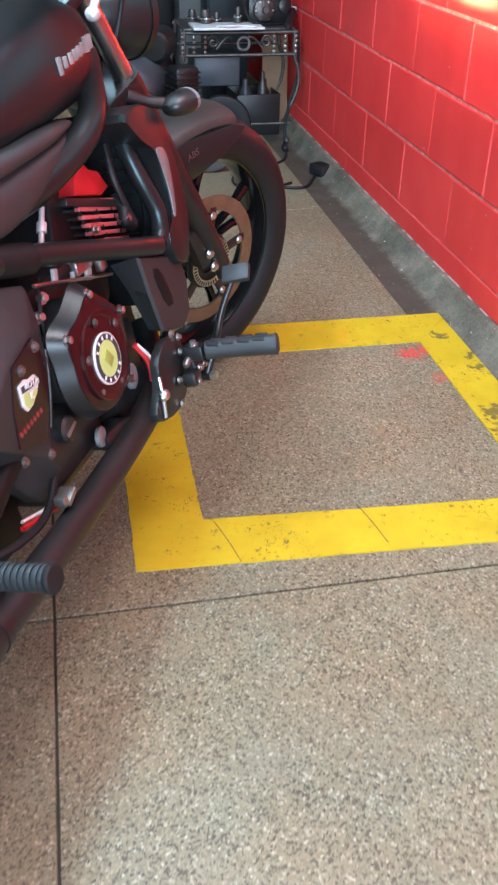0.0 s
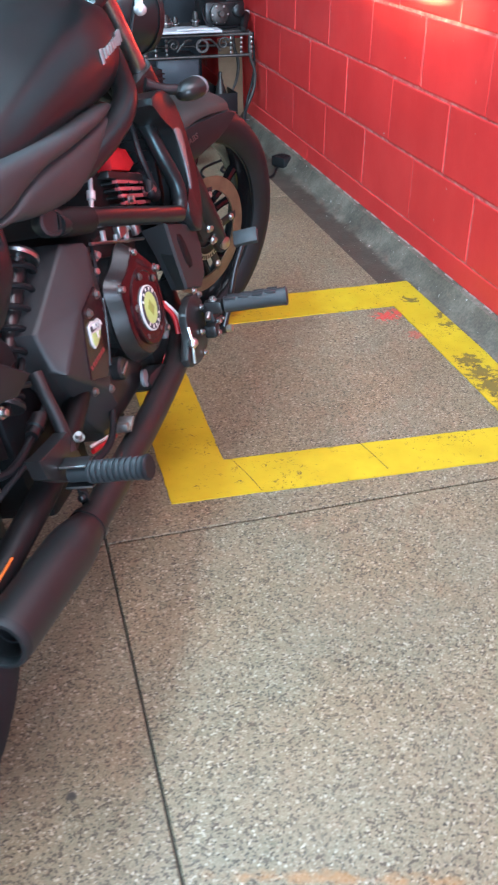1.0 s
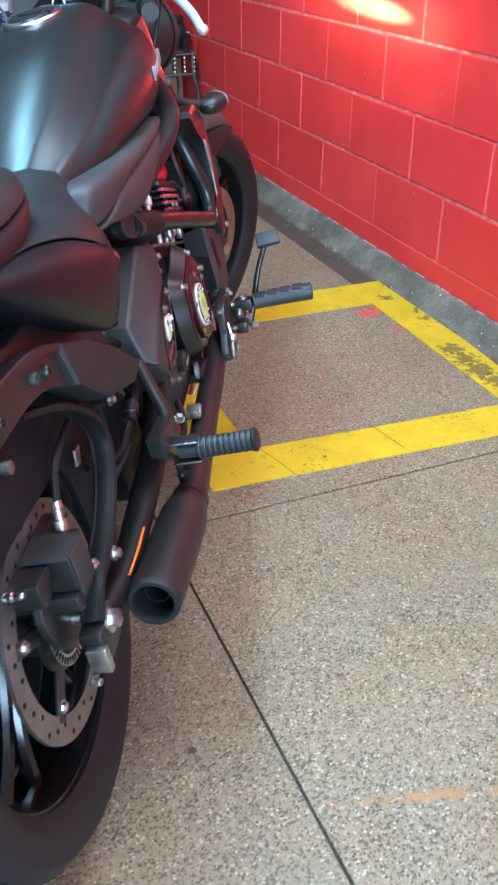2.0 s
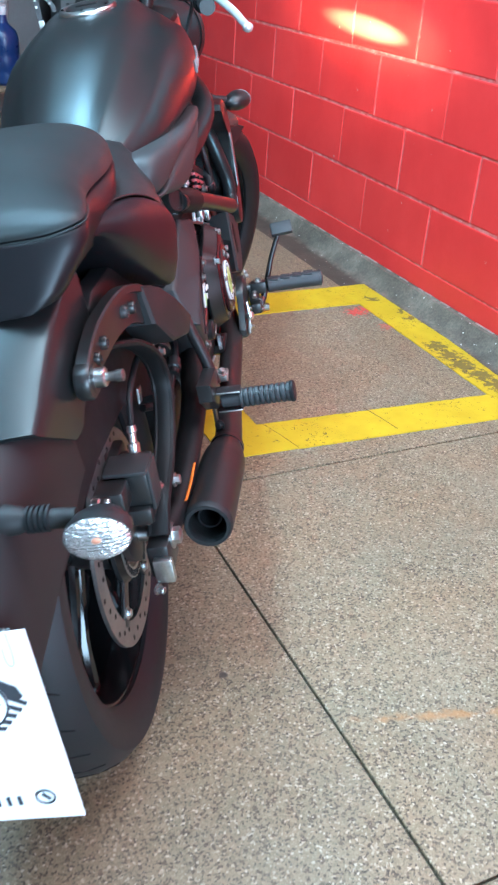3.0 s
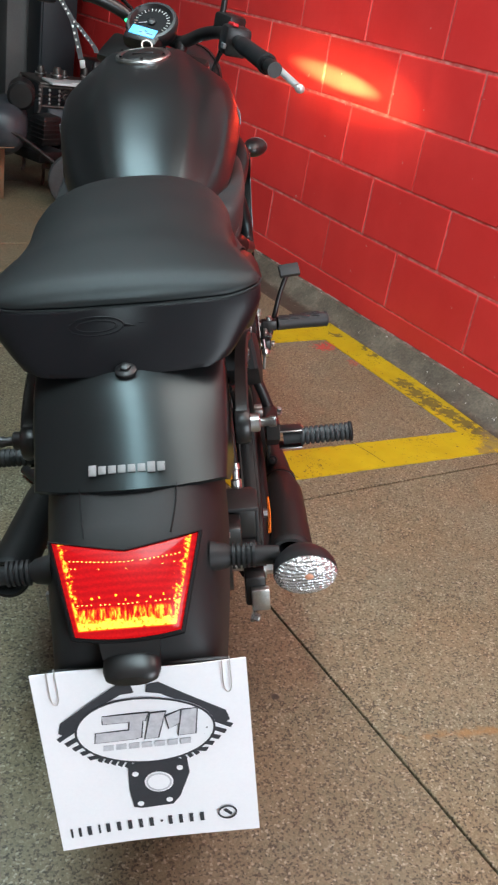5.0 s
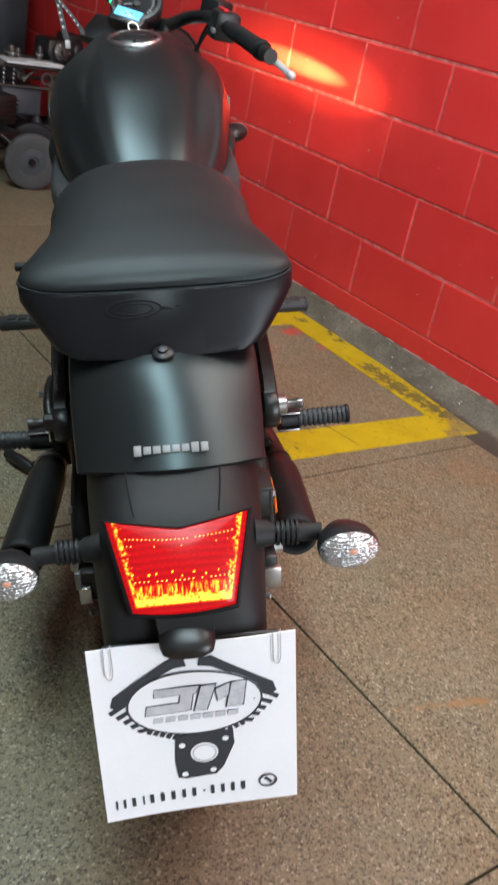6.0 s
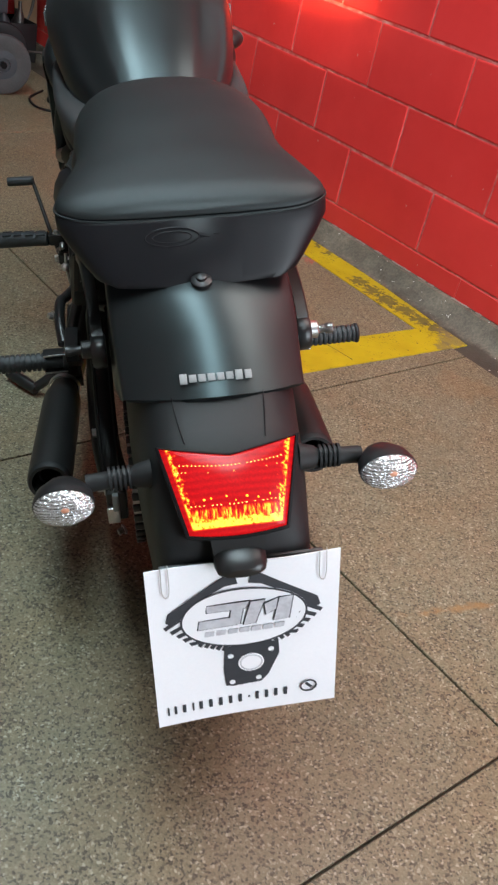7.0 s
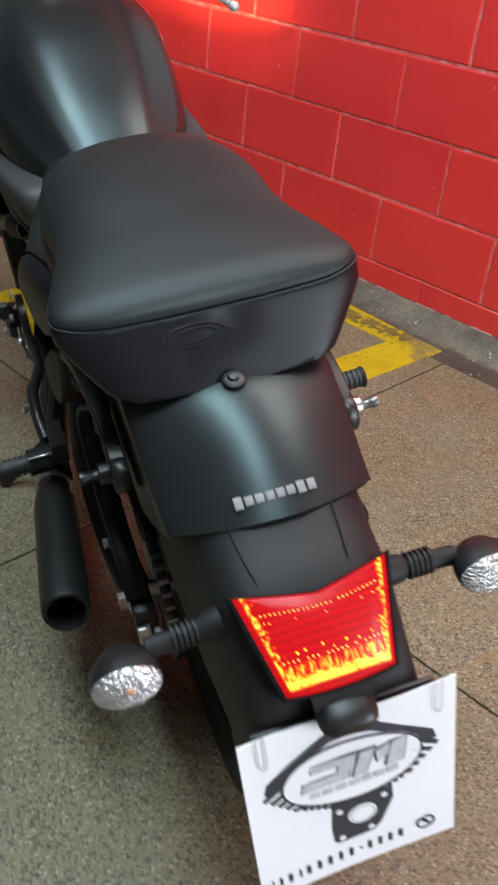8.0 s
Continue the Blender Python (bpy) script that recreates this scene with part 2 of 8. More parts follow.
def terrazzo():
    m, nt, b = mat_base("terrazzo", 0.4)
    vec = coords(nt, "world")
    col = terrazzo_colour(nt, vec)
    info = nt.nodes.new("ShaderNodeObjectInfo")
    col = mixc(nt, 1.0, col, ramp(nt, info.outputs["Random"], [(0.0, (0.90, 0.89, 0.88)), (1.0, (1.0, 0.99, 0.97))]), "MULTIPLY")
    for x, y, r, rag, sc, tint, amount in ((-0.235, 0.195, 0.030, 0.10, 70, (0.55, 0.03, 0.03), 0.75), (-0.19, 0.21, 0.022, 0.09, 80, (0.55, 0.03, 0.03), 0.75), (-0.20, 0.06, 0.022, 0.09, 70, (0.50, 0.04, 0.03), 0.45),
                                           (-0.30, -0.75, 0.10, 0.18, 9, (0.34, 0.17, 0.06), 0.16), (-1.268, -1.150, 0.0085, 0.002, 60, (0.03, 0.028, 0.025), 0.9)):
        col = mixc(nt, math_n(nt, "MULTIPLY", spot_mask(nt, vec, x, y, r, rag, sc), amount), col, tint)
    xyz = nt.nodes.new("ShaderNodeSeparateXYZ")
    nt.links.new(vec, xyz.inputs[0])
    rag = math_n(nt, "MULTIPLY_ADD", noise_n(nt, vec, 30, 5, 0.7), 0.07, -0.035)
    off = math_n(nt, "ABSOLUTE", math_n(nt, "ADD", math_n(nt, "ADD", xyz.outputs[1], 1.352), math_n(nt, "MULTIPLY", math_n(nt, "ADD", xyz.outputs[0], 0.985), 0.31)))
    span = math_n(nt, "SUBTRACT", 0.20, math_n(nt, "ABSOLUTE", math_n(nt, "ADD", xyz.outputs[0], 0.95)))
    streak = math_n(nt, "MULTIPLY", math_n(nt, "MINIMUM", math_n(nt, "MAXIMUM", math_n(nt, "MULTIPLY", math_n(nt, "SUBTRACT", math_n(nt, "ADD", 0.010, rag), off), 70.0), 0.0), 1.0), math_n(nt, "MINIMUM", math_n(nt, "MAXIMUM", math_n(nt, "MULTIPLY", span, 8.0), 0.0), 0.65))
    col = mixc(nt, streak, col, (0.30, 0.155, 0.045))
    nt.links.new(col, b.inputs["Base Color"])
    wear = noise_n(nt, vec, 3.5, 5)
    nt.links.new(math_n(nt, "MULTIPLY_ADD", wear, 0.30, 0.30), b.inputs["Roughness"])
    bump_n(nt, b, noise_n(nt, vec, 240, 3), 0.12, 0.0008)
    return m


def yellow_paint():
    m, nt, b = mat_base("yellow_floor_paint", 0.5)
    vec = coords(nt, "world")
    col = ramp(nt, noise_n(nt, vec, 9, 5), [(0.3, (0.43, 0.300, 0.006)), (0.7, (0.54, 0.385, 0.009))])
    scuffs = math_n(nt, "GREATER_THAN", noise_n(nt, vec, 30, 8, 0.78), 0.625)
    edge = math_n(nt, "GREATER_THAN", noise_n(nt, vec, 70, 5, 0.7), 0.68)
    col = mixc(nt, math_n(nt, "MULTIPLY", scuffs, 0.75), col, (0.10, 0.075, 0.045))
    col = mixc(nt, math_n(nt, "MULTIPLY", edge, 0.5), col, (0.30, 0.22, 0.10))
    flecks = nd(nt, "ShaderNodeTexNoise", Scale=95.0, Detail=3.0, Roughness=0.6, Distortion=1.4)
    nt.links.new(vec, flecks.inputs["Vector"])
    thick = math_n(nt, "GREATER_THAN", math_n(nt, "MULTIPLY_ADD", noise_n(nt, vec, 7, 3), 0.30, math_n(nt, "MULTIPLY", flecks.outputs["Fac"], 0.85)), 0.715)
    col = mixc(nt, math_n(nt, "MULTIPLY", thick, 0.8), col, (0.10, 0.075, 0.035))
    for x, y, r in ((-0.135, -0.12, 0.030), (-0.138, -0.19, 0.034), (-0.142, -0.26, 0.040), (-0.132, -0.33, 0.036), (-0.126, -0.40, 0.036), (-0.120, -0.46, 0.030), (-0.118, 0.28, 0.018), (-0.085, 0.10, 0.016), (-0.082, 0.155, 0.012)):
        col = mixc(nt, math_n(nt, "MULTIPLY", spot_mask(nt, vec, x, y, r * 1.15, 0.075, 58), 0.80), col, (0.078, 0.062, 0.034))
    for x, y, r in ((-0.125, -0.535, 0.050), (-0.105, -0.480, 0.035), (-0.185, -0.555, 0.030)):
        col = mixc(nt, math_n(nt, "MULTIPLY", spot_mask(nt, vec, x, y, r, 0.060, 40), 0.62), col, (0.17, 0.125, 0.075))
    nt.links.new(col, b.inputs["Base Color"])
    nt.links.new(math_n(nt, "MULTIPLY_ADD", noise_n(nt, vec, 12, 4), 0.3, 0.42), b.inputs["Roughness"])
    b.inputs["Specular IOR Level"].default_value = 0.3
    bump_n(nt, b, noise_n(nt, vec, 160, 4), 0.25, 0.0008)
    return m


def red_block_paint():
    m, nt, b = mat_base("red_wall_paint", 0.4)
    vec = coords(nt, "world")
    info = nt.nodes.new("ShaderNodeObjectInfo")
    col = ramp(nt, noise_n(nt, vec, 5, 5), [(0.3, (0.76, 0.036, 0.035)), (0.7, (0.85, 0.050, 0.047))])
    col = mixc(nt, 1.0, col, ramp(nt, info.outputs["Random"], [(0.0, (0.90, 0.88, 0.88)), (1.0, (1.0, 1.0, 1.0))]), "MULTIPLY")
    chips = math_n(nt, "GREATER_THAN", noise_n(nt, vec, 34, 4, 0.6), 0.718)
    col = mixc(nt, math_n(nt, "MULTIPLY", chips, 0.8), col, (0.62, 0.50, 0.46))
    nt.links.new(col, b.inputs["Base Color"])
    nt.links.new(math_n(nt, "MULTIPLY_ADD", noise_n(nt, vec, 8, 4), 0.25, 0.30), b.inputs["Roughness"])
    h = math_n(nt, "ADD", noise_n(nt, vec, 26, 4), math_n(nt, "MULTIPLY", noise_n(nt, vec, 160, 3), 0.5))
    bump_n(nt, b, h, 0.22, 0.003)
    return m


def mortar_paint():
    m, nt, b = mat_base("red_washed_mortar", 0.75)
    vec = coords(nt, "world")
    col = ramp(nt, noise_n(nt, vec, 30, 5), [(0.34, (0.60, 0.060, 0.056)), (0.48, (0.64, 0.130, 0.120)), (0.60, (0.68, 0.22, 0.20)), (0.74, (0.76, 0.36, 0.33))])
    nt.links.new(col, b.inputs["Base Color"])
    bump_n(nt, b, noise_n(nt, vec, 90, 4), 0.5, 0.003)
    return m


def concrete_strip():
    m, nt, b = mat_base("stained_concrete", 0.75)
    vec = coords(nt, "world")
    xyz = nt.nodes.new("ShaderNodeSeparateXYZ")
    nt.links.new(vec, xyz.inputs[0])
    both = math_n(nt, "ADD", math_n(nt, "MULTIPLY", noise_n(nt, vec, 9, 5, 0.6), 0.6), math_n(nt, "MULTIPLY", noise_n(nt, vec, 130, 4, 0.7), 0.4))
    col = ramp(nt, both, [(0.36, (0.064, 0.055, 0.041)), (0.5, (0.128, 0.110, 0.083)), (0.64, (0.215, 0.186, 0.143))])
    # dirt settled in the low gutter beside the slabs
    dirt = math_n(nt, "MULTIPLY", math_n(nt, "SUBTRACT", math_n(nt, "MULTIPLY_ADD", noise_n(nt, vec, 14, 6, 0.7), 0.09, -0.108), xyz.outputs[0]), 45.0)
    dirt = math_n(nt, "MINIMUM", math_n(nt, "MAXIMUM", dirt, 0.0), 0.82)
    col = mixc(nt, dirt, col, (0.045, 0.036, 0.026))
    drops = math_n(nt, "GREATER_THAN", noise_n(nt, vec, 58, 4, 0.65), 0.682)
    col = mixc(nt, math_n(nt, "MULTIPLY", drops, 0.85), col, (0.66, 0.64, 0.60))
    nt.links.new(col, b.inputs["Base Color"])
    nt.links.new(math_n(nt, "MULTIPLY_ADD", noise_n(nt, vec, 6, 4), 0.5, 0.35), b.inputs["Roughness"])
    bump_n(nt, b, noise_n(nt, vec, 60, 5, 0.65), 0.4, 0.004)
    return m


TERRAZZO, YELLOW, RED_WALL, MORTAR, CONCRETE = terrazzo(), yellow_paint(), red_block_paint(), mortar_paint(), concrete_strip()
JOINT = surface("dark_floor_joint", (0.034, 0.027, 0.018), (0.074, 0.060, 0.041), 0.9, scale=20, fine=300, place="world")


def glass_mat(name, colour, rough=0.03, ior=1.45):
    m, nt, b = mat_base(name, rough)
    b.inputs["Base Color"].default_value = (*colour, 1)
    b.inputs["Transmission Weight"].default_value = 1.0
    b.inputs["IOR"].default_value = ior
    return m


def lamp_mat(name, colour, strength, rough=0.25):
    m, nt, b = mat_base(name, rough)
    vec = coords(nt)
    b.inputs["Base Color"].default_value = (*[min(1, c) for c in colour], 1)
    b.inputs["Emission Color"].default_value = (*colour, 1)
    grain = noise_n(nt, vec, 260, 3)
    nt.links.new(math_n(nt, "MULTIPLY_ADD", grain, strength * 1.2, strength * 0.4), b.inputs["Emission Strength"])
    return m


def tail_lens():
    """Red moulded lens, lit from below: a ragged yellow foot, glowing sides, a dull cell pattern in the middle."""
    m, nt, b = mat_base("lit_red_lens", 0.30)
    vec = coords(nt)
    xyz = nt.nodes.new("ShaderNodeSeparateXYZ")
    nt.links.new(vec, xyz.inputs[0])
    v = math_n(nt, "ADD", math_n(nt, "MULTIPLY_ADD", xyz.outputs[1], 0.73, 0.279), math_n(nt, "MULTIPLY_ADD", xyz.outputs[2], 0.68, -0.393))
    u = math_n(nt, "ABSOLUTE", xyz.outputs[0])
    stretch = nt.nodes.new("ShaderNodeMapping")
    nt.links.new(vec, stretch.inputs[0])
    stretch.inputs["Scale"].default_value = (1.0, 0.22, 0.22)
    columns, blots, cells = noise_n(nt, stretch.outputs[0], 330, 3, 0.6), noise_n(nt, vec, 190, 3, 0.6), noise_n(nt, vec, 480, 2)
    def unit(x):
        return math_n(nt, "MINIMUM", math_n(nt, "MAXIMUM", x, 0.0), 1.0)
    rows = math_n(nt, "SINE", math_n(nt, "MULTIPLY_ADD", blots, 1.6, math_n(nt, "MULTIPLY", v, 900.0)))
    mottle = ramp(nt, noise_n(nt, vec, 300, 3, 0.65), [(0.32, (0.55,)), (0.46, (1.0,))])
    edge = math_n(nt, "MULTIPLY_ADD", v, 0.227, 0.0520)
    inside = unit(math_n(nt, "MULTIPLY", math_n(nt, "SUBTRACT", math_n(nt, "ADD", edge, 0.0034), u), 500.0))
    foot = unit(math_n(nt, "MULTIPLY", math_n(nt, "SUBTRACT", math_n(nt, "MULTIPLY_ADD", blots, 0.014, -0.0380), v), 230.0))
    foot = math_n(nt, "MULTIPLY", math_n(nt, "MULTIPLY", foot, unit(math_n(nt, "MULTIPLY", math_n(nt, "ADD", v, 0.0438), 420.0))), math_n(nt, "MULTIPLY", mottle, inside))
    stalks = math_n(nt, "MULTIPLY", unit(math_n(nt, "MULTIPLY", math_n(nt, "SUBTRACT", -0.0215, v), 320.0)), ramp(nt, columns, [(0.40, (0.12,)), (0.58, (0.90,))]))
    stalks = math_n(nt, "MULTIPLY", math_n(nt, "MULTIPLY", stalks, inside), unit(math_n(nt, "MULTIPLY", math_n(nt, "ADD", v, 0.0428), 420.0)))
    side = unit(math_n(nt, "MULTIPLY", math_n(nt, "MULTIPLY_ADD", math_n(nt, "SUBTRACT", blots, 0.44), 0.030, math_n(nt, "SUBTRACT", u, math_n(nt, "SUBTRACT", edge, 0.0030))), 170.0))
    side = math_n(nt, "MULTIPLY", math_n(nt, "MULTIPLY", side, inside), ramp(nt, noise_n(nt, vec, 420, 2, 0.6), [(0.34, (0.30,)), (0.52, (1.0,))]))
    side = math_n(nt, "MULTIPLY", side, unit(math_n(nt, "MULTIPLY", math_n(nt, "ADD", v, 0.0428), 420.0)))
    foot = math_n(nt, "MAXIMUM", foot, stalks)
    grid = math_n(nt, "ADD", math_n(nt, "MULTIPLY", rows, 0.03), math_n(nt, "MULTIPLY_ADD", cells, 0.16, 0.09))
    hot = math_n(nt, "MAXIMUM", math_n(nt, "MAXIMUM", foot, side), grid)
    nt.links.new(ramp(nt, hot, [(0.0, (0.50, 0.003, 0.006)), (0.22, (0.85, 0.010, 0.012)), (0.5, (1.0, 0.08, 0.010)), (0.72, (1.0, 0.34, 0.012)), (1.0, (1.0, 0.72, 0.07))]), b.inputs["Emission Color"])
    nt.links.new(math_n(nt, "MULTIPLY_ADD", math_n(nt, "MINIMUM", math_n(nt, "MAXIMUM", hot, 0.0), 1.0), 1.5, 0.55), b.inputs["Emission Strength"])
    b.inputs["Base Color"].default_value = (0.12, 0.002, 0.004, 1)
    b.inputs["Coat Weight"].default_value = 0.05
    b.inputs["Specular IOR Level"].default_value = 0.2
    return m


CLEAR_LENS = glass_mat("clear_lens", (0.95, 0.95, 0.95), 0.05)
_ln = CLEAR_LENS.node_tree
_wv = nd(_ln, "ShaderNodeTexWave", Scale=62.0)
_wv.bands_direction = "Z"
_ln.links.new(coords(_ln), _wv.inputs["Vector"])
bump_n(_ln, _ln.nodes["Principled BSDF"], math_n(_ln, "ADD", _wv.outputs["Fac"], noise_n(_ln, coords(_ln), 260, 2)), 0.20, 0.0008)
MIRROR, _nt, _b = mat_base("mirror_glass", 0.02, 1.0)
_b.inputs["Base Color"].default_value = (0.85, 0.87, 0.87, 1)
REFLECTOR, _nt, _b = mat_base("bright_reflector", 0.24, 0.85)
_b.inputs["Base Color"].default_value = (0.60, 0.60, 0.60, 1)
_cells = nd(_nt, "ShaderNodeTexVoronoi", Scale=230.0)
_rz = nd(_nt, "ShaderNodeTexWave", Scale=95.0, Distortion=3.0)
_rz.bands_direction = "Z"
for _w in (_rz, _cells):
    _nt.links.new(coords(_nt), _w.inputs["Vector"])
bump_n(_nt, _b, math_n(_nt, "ADD", math_n(_nt, "MULTIPLY", _rz.outputs["Fac"], 0.5), _cells.outputs["Distance"]), 0.85, 0.0014)
AMBER = surface("amber_bulb", (0.42, 0.16, 0.09), (0.55, 0.26, 0.16), 0.3, scale=60)
TAIL_RED = tail_lens()
TAIL_HOT = lamp_mat("lit_orange_yellow_band", (1.0, 0.36, 0.02), 3.2)
TAIL_LED = lamp_mat("lit_diode", (1.0, 0.42, 0.08), 3.0)
LCD = lamp_mat("lit_blue_display", (0.10, 0.50, 0.85), 0.9)
GREEN_LED = lamp_mat("green_pilot_light", (0.02, 0.9, 0.3), 2.0)
# also the flat black that draws shade in gaps, recesses and creases
GAUGE_FACE = surface("black_gauge_face", (0.005, 0.005, 0.006), (0.009, 0.009, 0.010), 0.6, scale=30)
GAUGE_FACE.node_tree.nodes["Principled BSDF"].inputs["Specular IOR Level"].default_value = 0.15


# ---- building helpers ----
def part(name, bm, material, parent=None, label="", m=None, crease=38):
    if m is not None:
        bm.transform(m)
    bmesh.ops.recalc_face_normals(bm, faces=bm.faces)
    me = bpy.data.meshes.new(name)
    bm.to_mesh(me)
    bm.free()
    me.materials.append(material)
    me.polygons.foreach_set("use_smooth", [True] * len(me.polygons))
    me.set_sharp_from_angle(angle=radians(crease))
    ob = new(name, me)
    if parent is not None:
        ob.parent = parent
    if label:
        tagged(ob, label)
    return ob


def thing(name, where, label, category, group="", kind=""):
    ob = new(name)
    ob.matrix_world = where
    ob.empty_display_size = 0.05
    return tagged(ob, label, category, group, kind)


def join_bm(*bms):
    out = bms[0]
    for b in bms[1:]:
        me = bpy.data.meshes.new("tmp")
        b.to_mesh(me)
        b.free()
        out.from_mesh(me)
        bpy.data.meshes.remove(me)
    return out


def box(c, s, bevel=0.0, m=None, seg=2):
    bm = bmesh.new()
    bmesh.ops.create_cube(bm, size=1.0)
    bm.transform(Matrix.Diagonal((*s, 1)))
    if bevel:
        bmesh.ops.bevel(bm, geom=list(bm.edges), offset=bevel, segments=seg, affect="EDGES", profile=0.5)
    if m is not None:
        bm.transform(m)
    bm.transform(Matrix.Translation(c))
    return bm


def smooth_line(pts, steps=6):
    """Catmull-Rom through the points."""
    p = [Vector(q) for q in pts]
    if len(p) < 3:
        return p
    p = [2 * p[0] - p[1]] + p + [2 * p[-1] - p[-2]]
    out = []
    for i in range(1, len(p) - 2):
        for k in range(steps):
            t = k / steps
            a, b, c, d = p[i - 1], p[i], p[i + 1], p[i + 2]
            out.append(0.5 * ((2 * b) + (c - a) * t + (2 * a - 5 * b + 4 * c - d) * t * t + (3 * b - a - 3 * c + d) * t ** 3))
    return out + [p[-2]]


def loft(rings, cap=True, closed=True):
    bm = bmesh.new()
    vs = [[bm.verts.new(q) for q in r] for r in rings]
    n = len(vs[0])
    for a, b in zip(vs, vs[1:]):
        for i in range(n if closed else n - 1):
            j = (i + 1) % n
            bm.faces.new((a[i], a[j], b[j], b[i]))
    if cap:
        bm.faces.new(vs[0][::-1])
        bm.faces.new(vs[-1])
    return bm


def tube(pts, r, n=12, steps=6, cap=True, flat=1.0):
    """A round bar along a smooth line; r is one radius or one for each point."""
    line = smooth_line(pts, steps)
    rs = r if isinstance(r, (list, tuple)) else [r] * len(pts)
    k = (len(line) - 1) / max(1, len(pts) - 1)
    rings, up = [], None
    for i, p in enumerate(line):
        d = (line[min(i + 1, len(line) - 1)] - line[max(i - 1, 0)]).normalized()
        if up is None:
            up = d.orthogonal().normalized()
        up = (up - d * up.dot(d)).normalized()
        side = d.cross(up)
        f = i / k
        j = min(int(f), len(rs) - 2) if len(rs) > 1 else 0
        rad = rs[j] + (rs[min(j + 1, len(rs) - 1)] - rs[j]) * (f - j)
        rings.append([p + up * (math.cos(a) * rad) + side * (math.sin(a) * rad * flat) for a in (2 * math.pi * q / n for q in range(n))])
    return loft(rings, cap)


def rod(a, b, r, n=12):
    return tube([a, b], r, n)


def lathe(profile, where=None, n=32, cap=True):
    """Profile of (radius, height) turned round z, then moved by where."""
    rings = [[Vector((r * math.cos(a), r * math.sin(a), h)) for a in (2 * math.pi * q / n for q in range(n))] for r, h in profile]
    bm = loft(rings, cap)
    if where is not None:
        bm.transform(where)
    return bm


def along(p, axis):
    """A pose whose z looks along axis."""
    return Matrix.Translation(p) @ Vector(axis).to_track_quat("Z", "Y").to_matrix().to_4x4()


def washer(p, axis, r_out, r_in, h, n=40):
    """A flat ring."""
    return lathe_loop([(r_in, -h / 2), (r_out, -h / 2), (r_out, h / 2), (r_in, h / 2)], along(p, axis), n)


def lathe_loop(profile, where=None, n=40):
    """A closed profile turned into a ring."""
    bm = bmesh.new()
    vs = [[bm.verts.new((r * math.cos(a), r * math.sin(a), h)) for r, h in profile] for a in (2 * math.pi * q / n for q in range(n))]
    k = len(profile)
    for i in range(n):
        for j in range(k):
            bm.faces.new((vs[i][j], vs[i][(j + 1) % k], vs[(i + 1) % n][(j + 1) % k], vs[(i + 1) % n][j]))
    if where is not None:
        bm.transform(where)
    return bm


def round_poly(pts, times=2):
    for _ in range(times):
        out = []
        for i, p in enumerate(pts):
            q = pts[(i + 1) % len(pts)]
            out += [(p[0] * 0.78 + q[0] * 0.22, p[1] * 0.78 + q[1] * 0.22), (p[0] * 0.22 + q[0] * 0.78, p[1] * 0.22 + q[1] * 0.78)]
        pts = out
    return pts


def plate(pts, x0, x1, bevel=0.004, soften=1, dome=None):
    """A plate of outline (y, z) between x0 and x1, its outer edge bevelled."""
    pts = round_poly(list(pts), soften) if soften else list(pts)
    cy, cz = sum(p[0] for p in pts) / len(pts), sum(p[1] for p in pts) / len(pts)
    s = 1 if x1 > x0 else -1

    def ring(x, inset):
        out = []
        for y, z in pts:
            d = math.hypot(y - cy, z - cz) or 1
            k = max(0.0, 1 - inset / d)
            out.append(Vector((x, cy + (y - cy) * k, cz + (z - cz) * k)))
        return out
    rings = [ring(x0, 0), ring(x1 - s * bevel, 0), ring(x1 - s * bevel * 0.3, bevel * 0.3), ring(x1, bevel)]
    if dome:
        rings += [ring(x1 + s * dome * 0.6, bevel + 0.012), ring(x1 + s * dome, bevel + 0.03)]
    return loft(rings)


def bolt(p, axis, r=0.006, h=0.006):
    bm = lathe([(r * 1.5, 0), (r * 1.5, h * 0.25)], along(p, axis), 12)
    return join_bm(bm, lathe([(r, h * 0.25), (r, h * 0.9), (r * 0.8, h)], along(p, axis), 6))


def ball(c, radii, n=20):
    bm = bmesh.new()
    bmesh.ops.create_uvsphere(bm, u_segments=n, v_segments=max(8, n // 2), radius=1)
    bm.transform(Matrix.Translation(c) @ Matrix.Diagonal((*radii, 1)))
    return bm


# ---- the room ----
def setting(name, bm, material, label, category):
    ob = part(name, bm, material, None, label)
    return tagged(ob, label, category, kind="structure")


floor = setting("floor", box((-2.7, -1.2, -0.052), (5.8, 10.4, 0.09)), JOINT, "speckled terrazzo floor in metre-wide slabs with dark joints", "floor")
setting("gutter_strip", loft([[Vector((x, y, z)) for x, z in ((-0.160, -0.05), (-0.160, -0.002), (-0.075, 0.000), (-0.050, 0.012), (-0.018, 0.058), (0.02, 0.062), (0.02, -0.05))]
                                                 for y in [-6.0 + 0.1 * i for i in range(98)]]), CONCRETE, "rough stained concrete strip rising to the foot of the red wall", "kerb")
wall_core = setting("wall_east", box((0.0925, -1.2, 1.55), (0.18, 10.0, 2.99)), MORTAR, "red painted concrete block wall with pale recessed joints", "wall")
setting("wall_north", box((-2.75, 3.70, 1.55), (5.7, 0.2, 3.2)), DARK_WALL, "dark wall at the back of the workshop, its shadow put into the colour", "wall")
# unseen walls, ceiling and yard added to close the room
setting("wall_west", box((-5.65, -1.2, 1.55), (0.2, 10.0, 3.2)), SIDE_WALL, "pale painted side wall of the workshop", "wall")
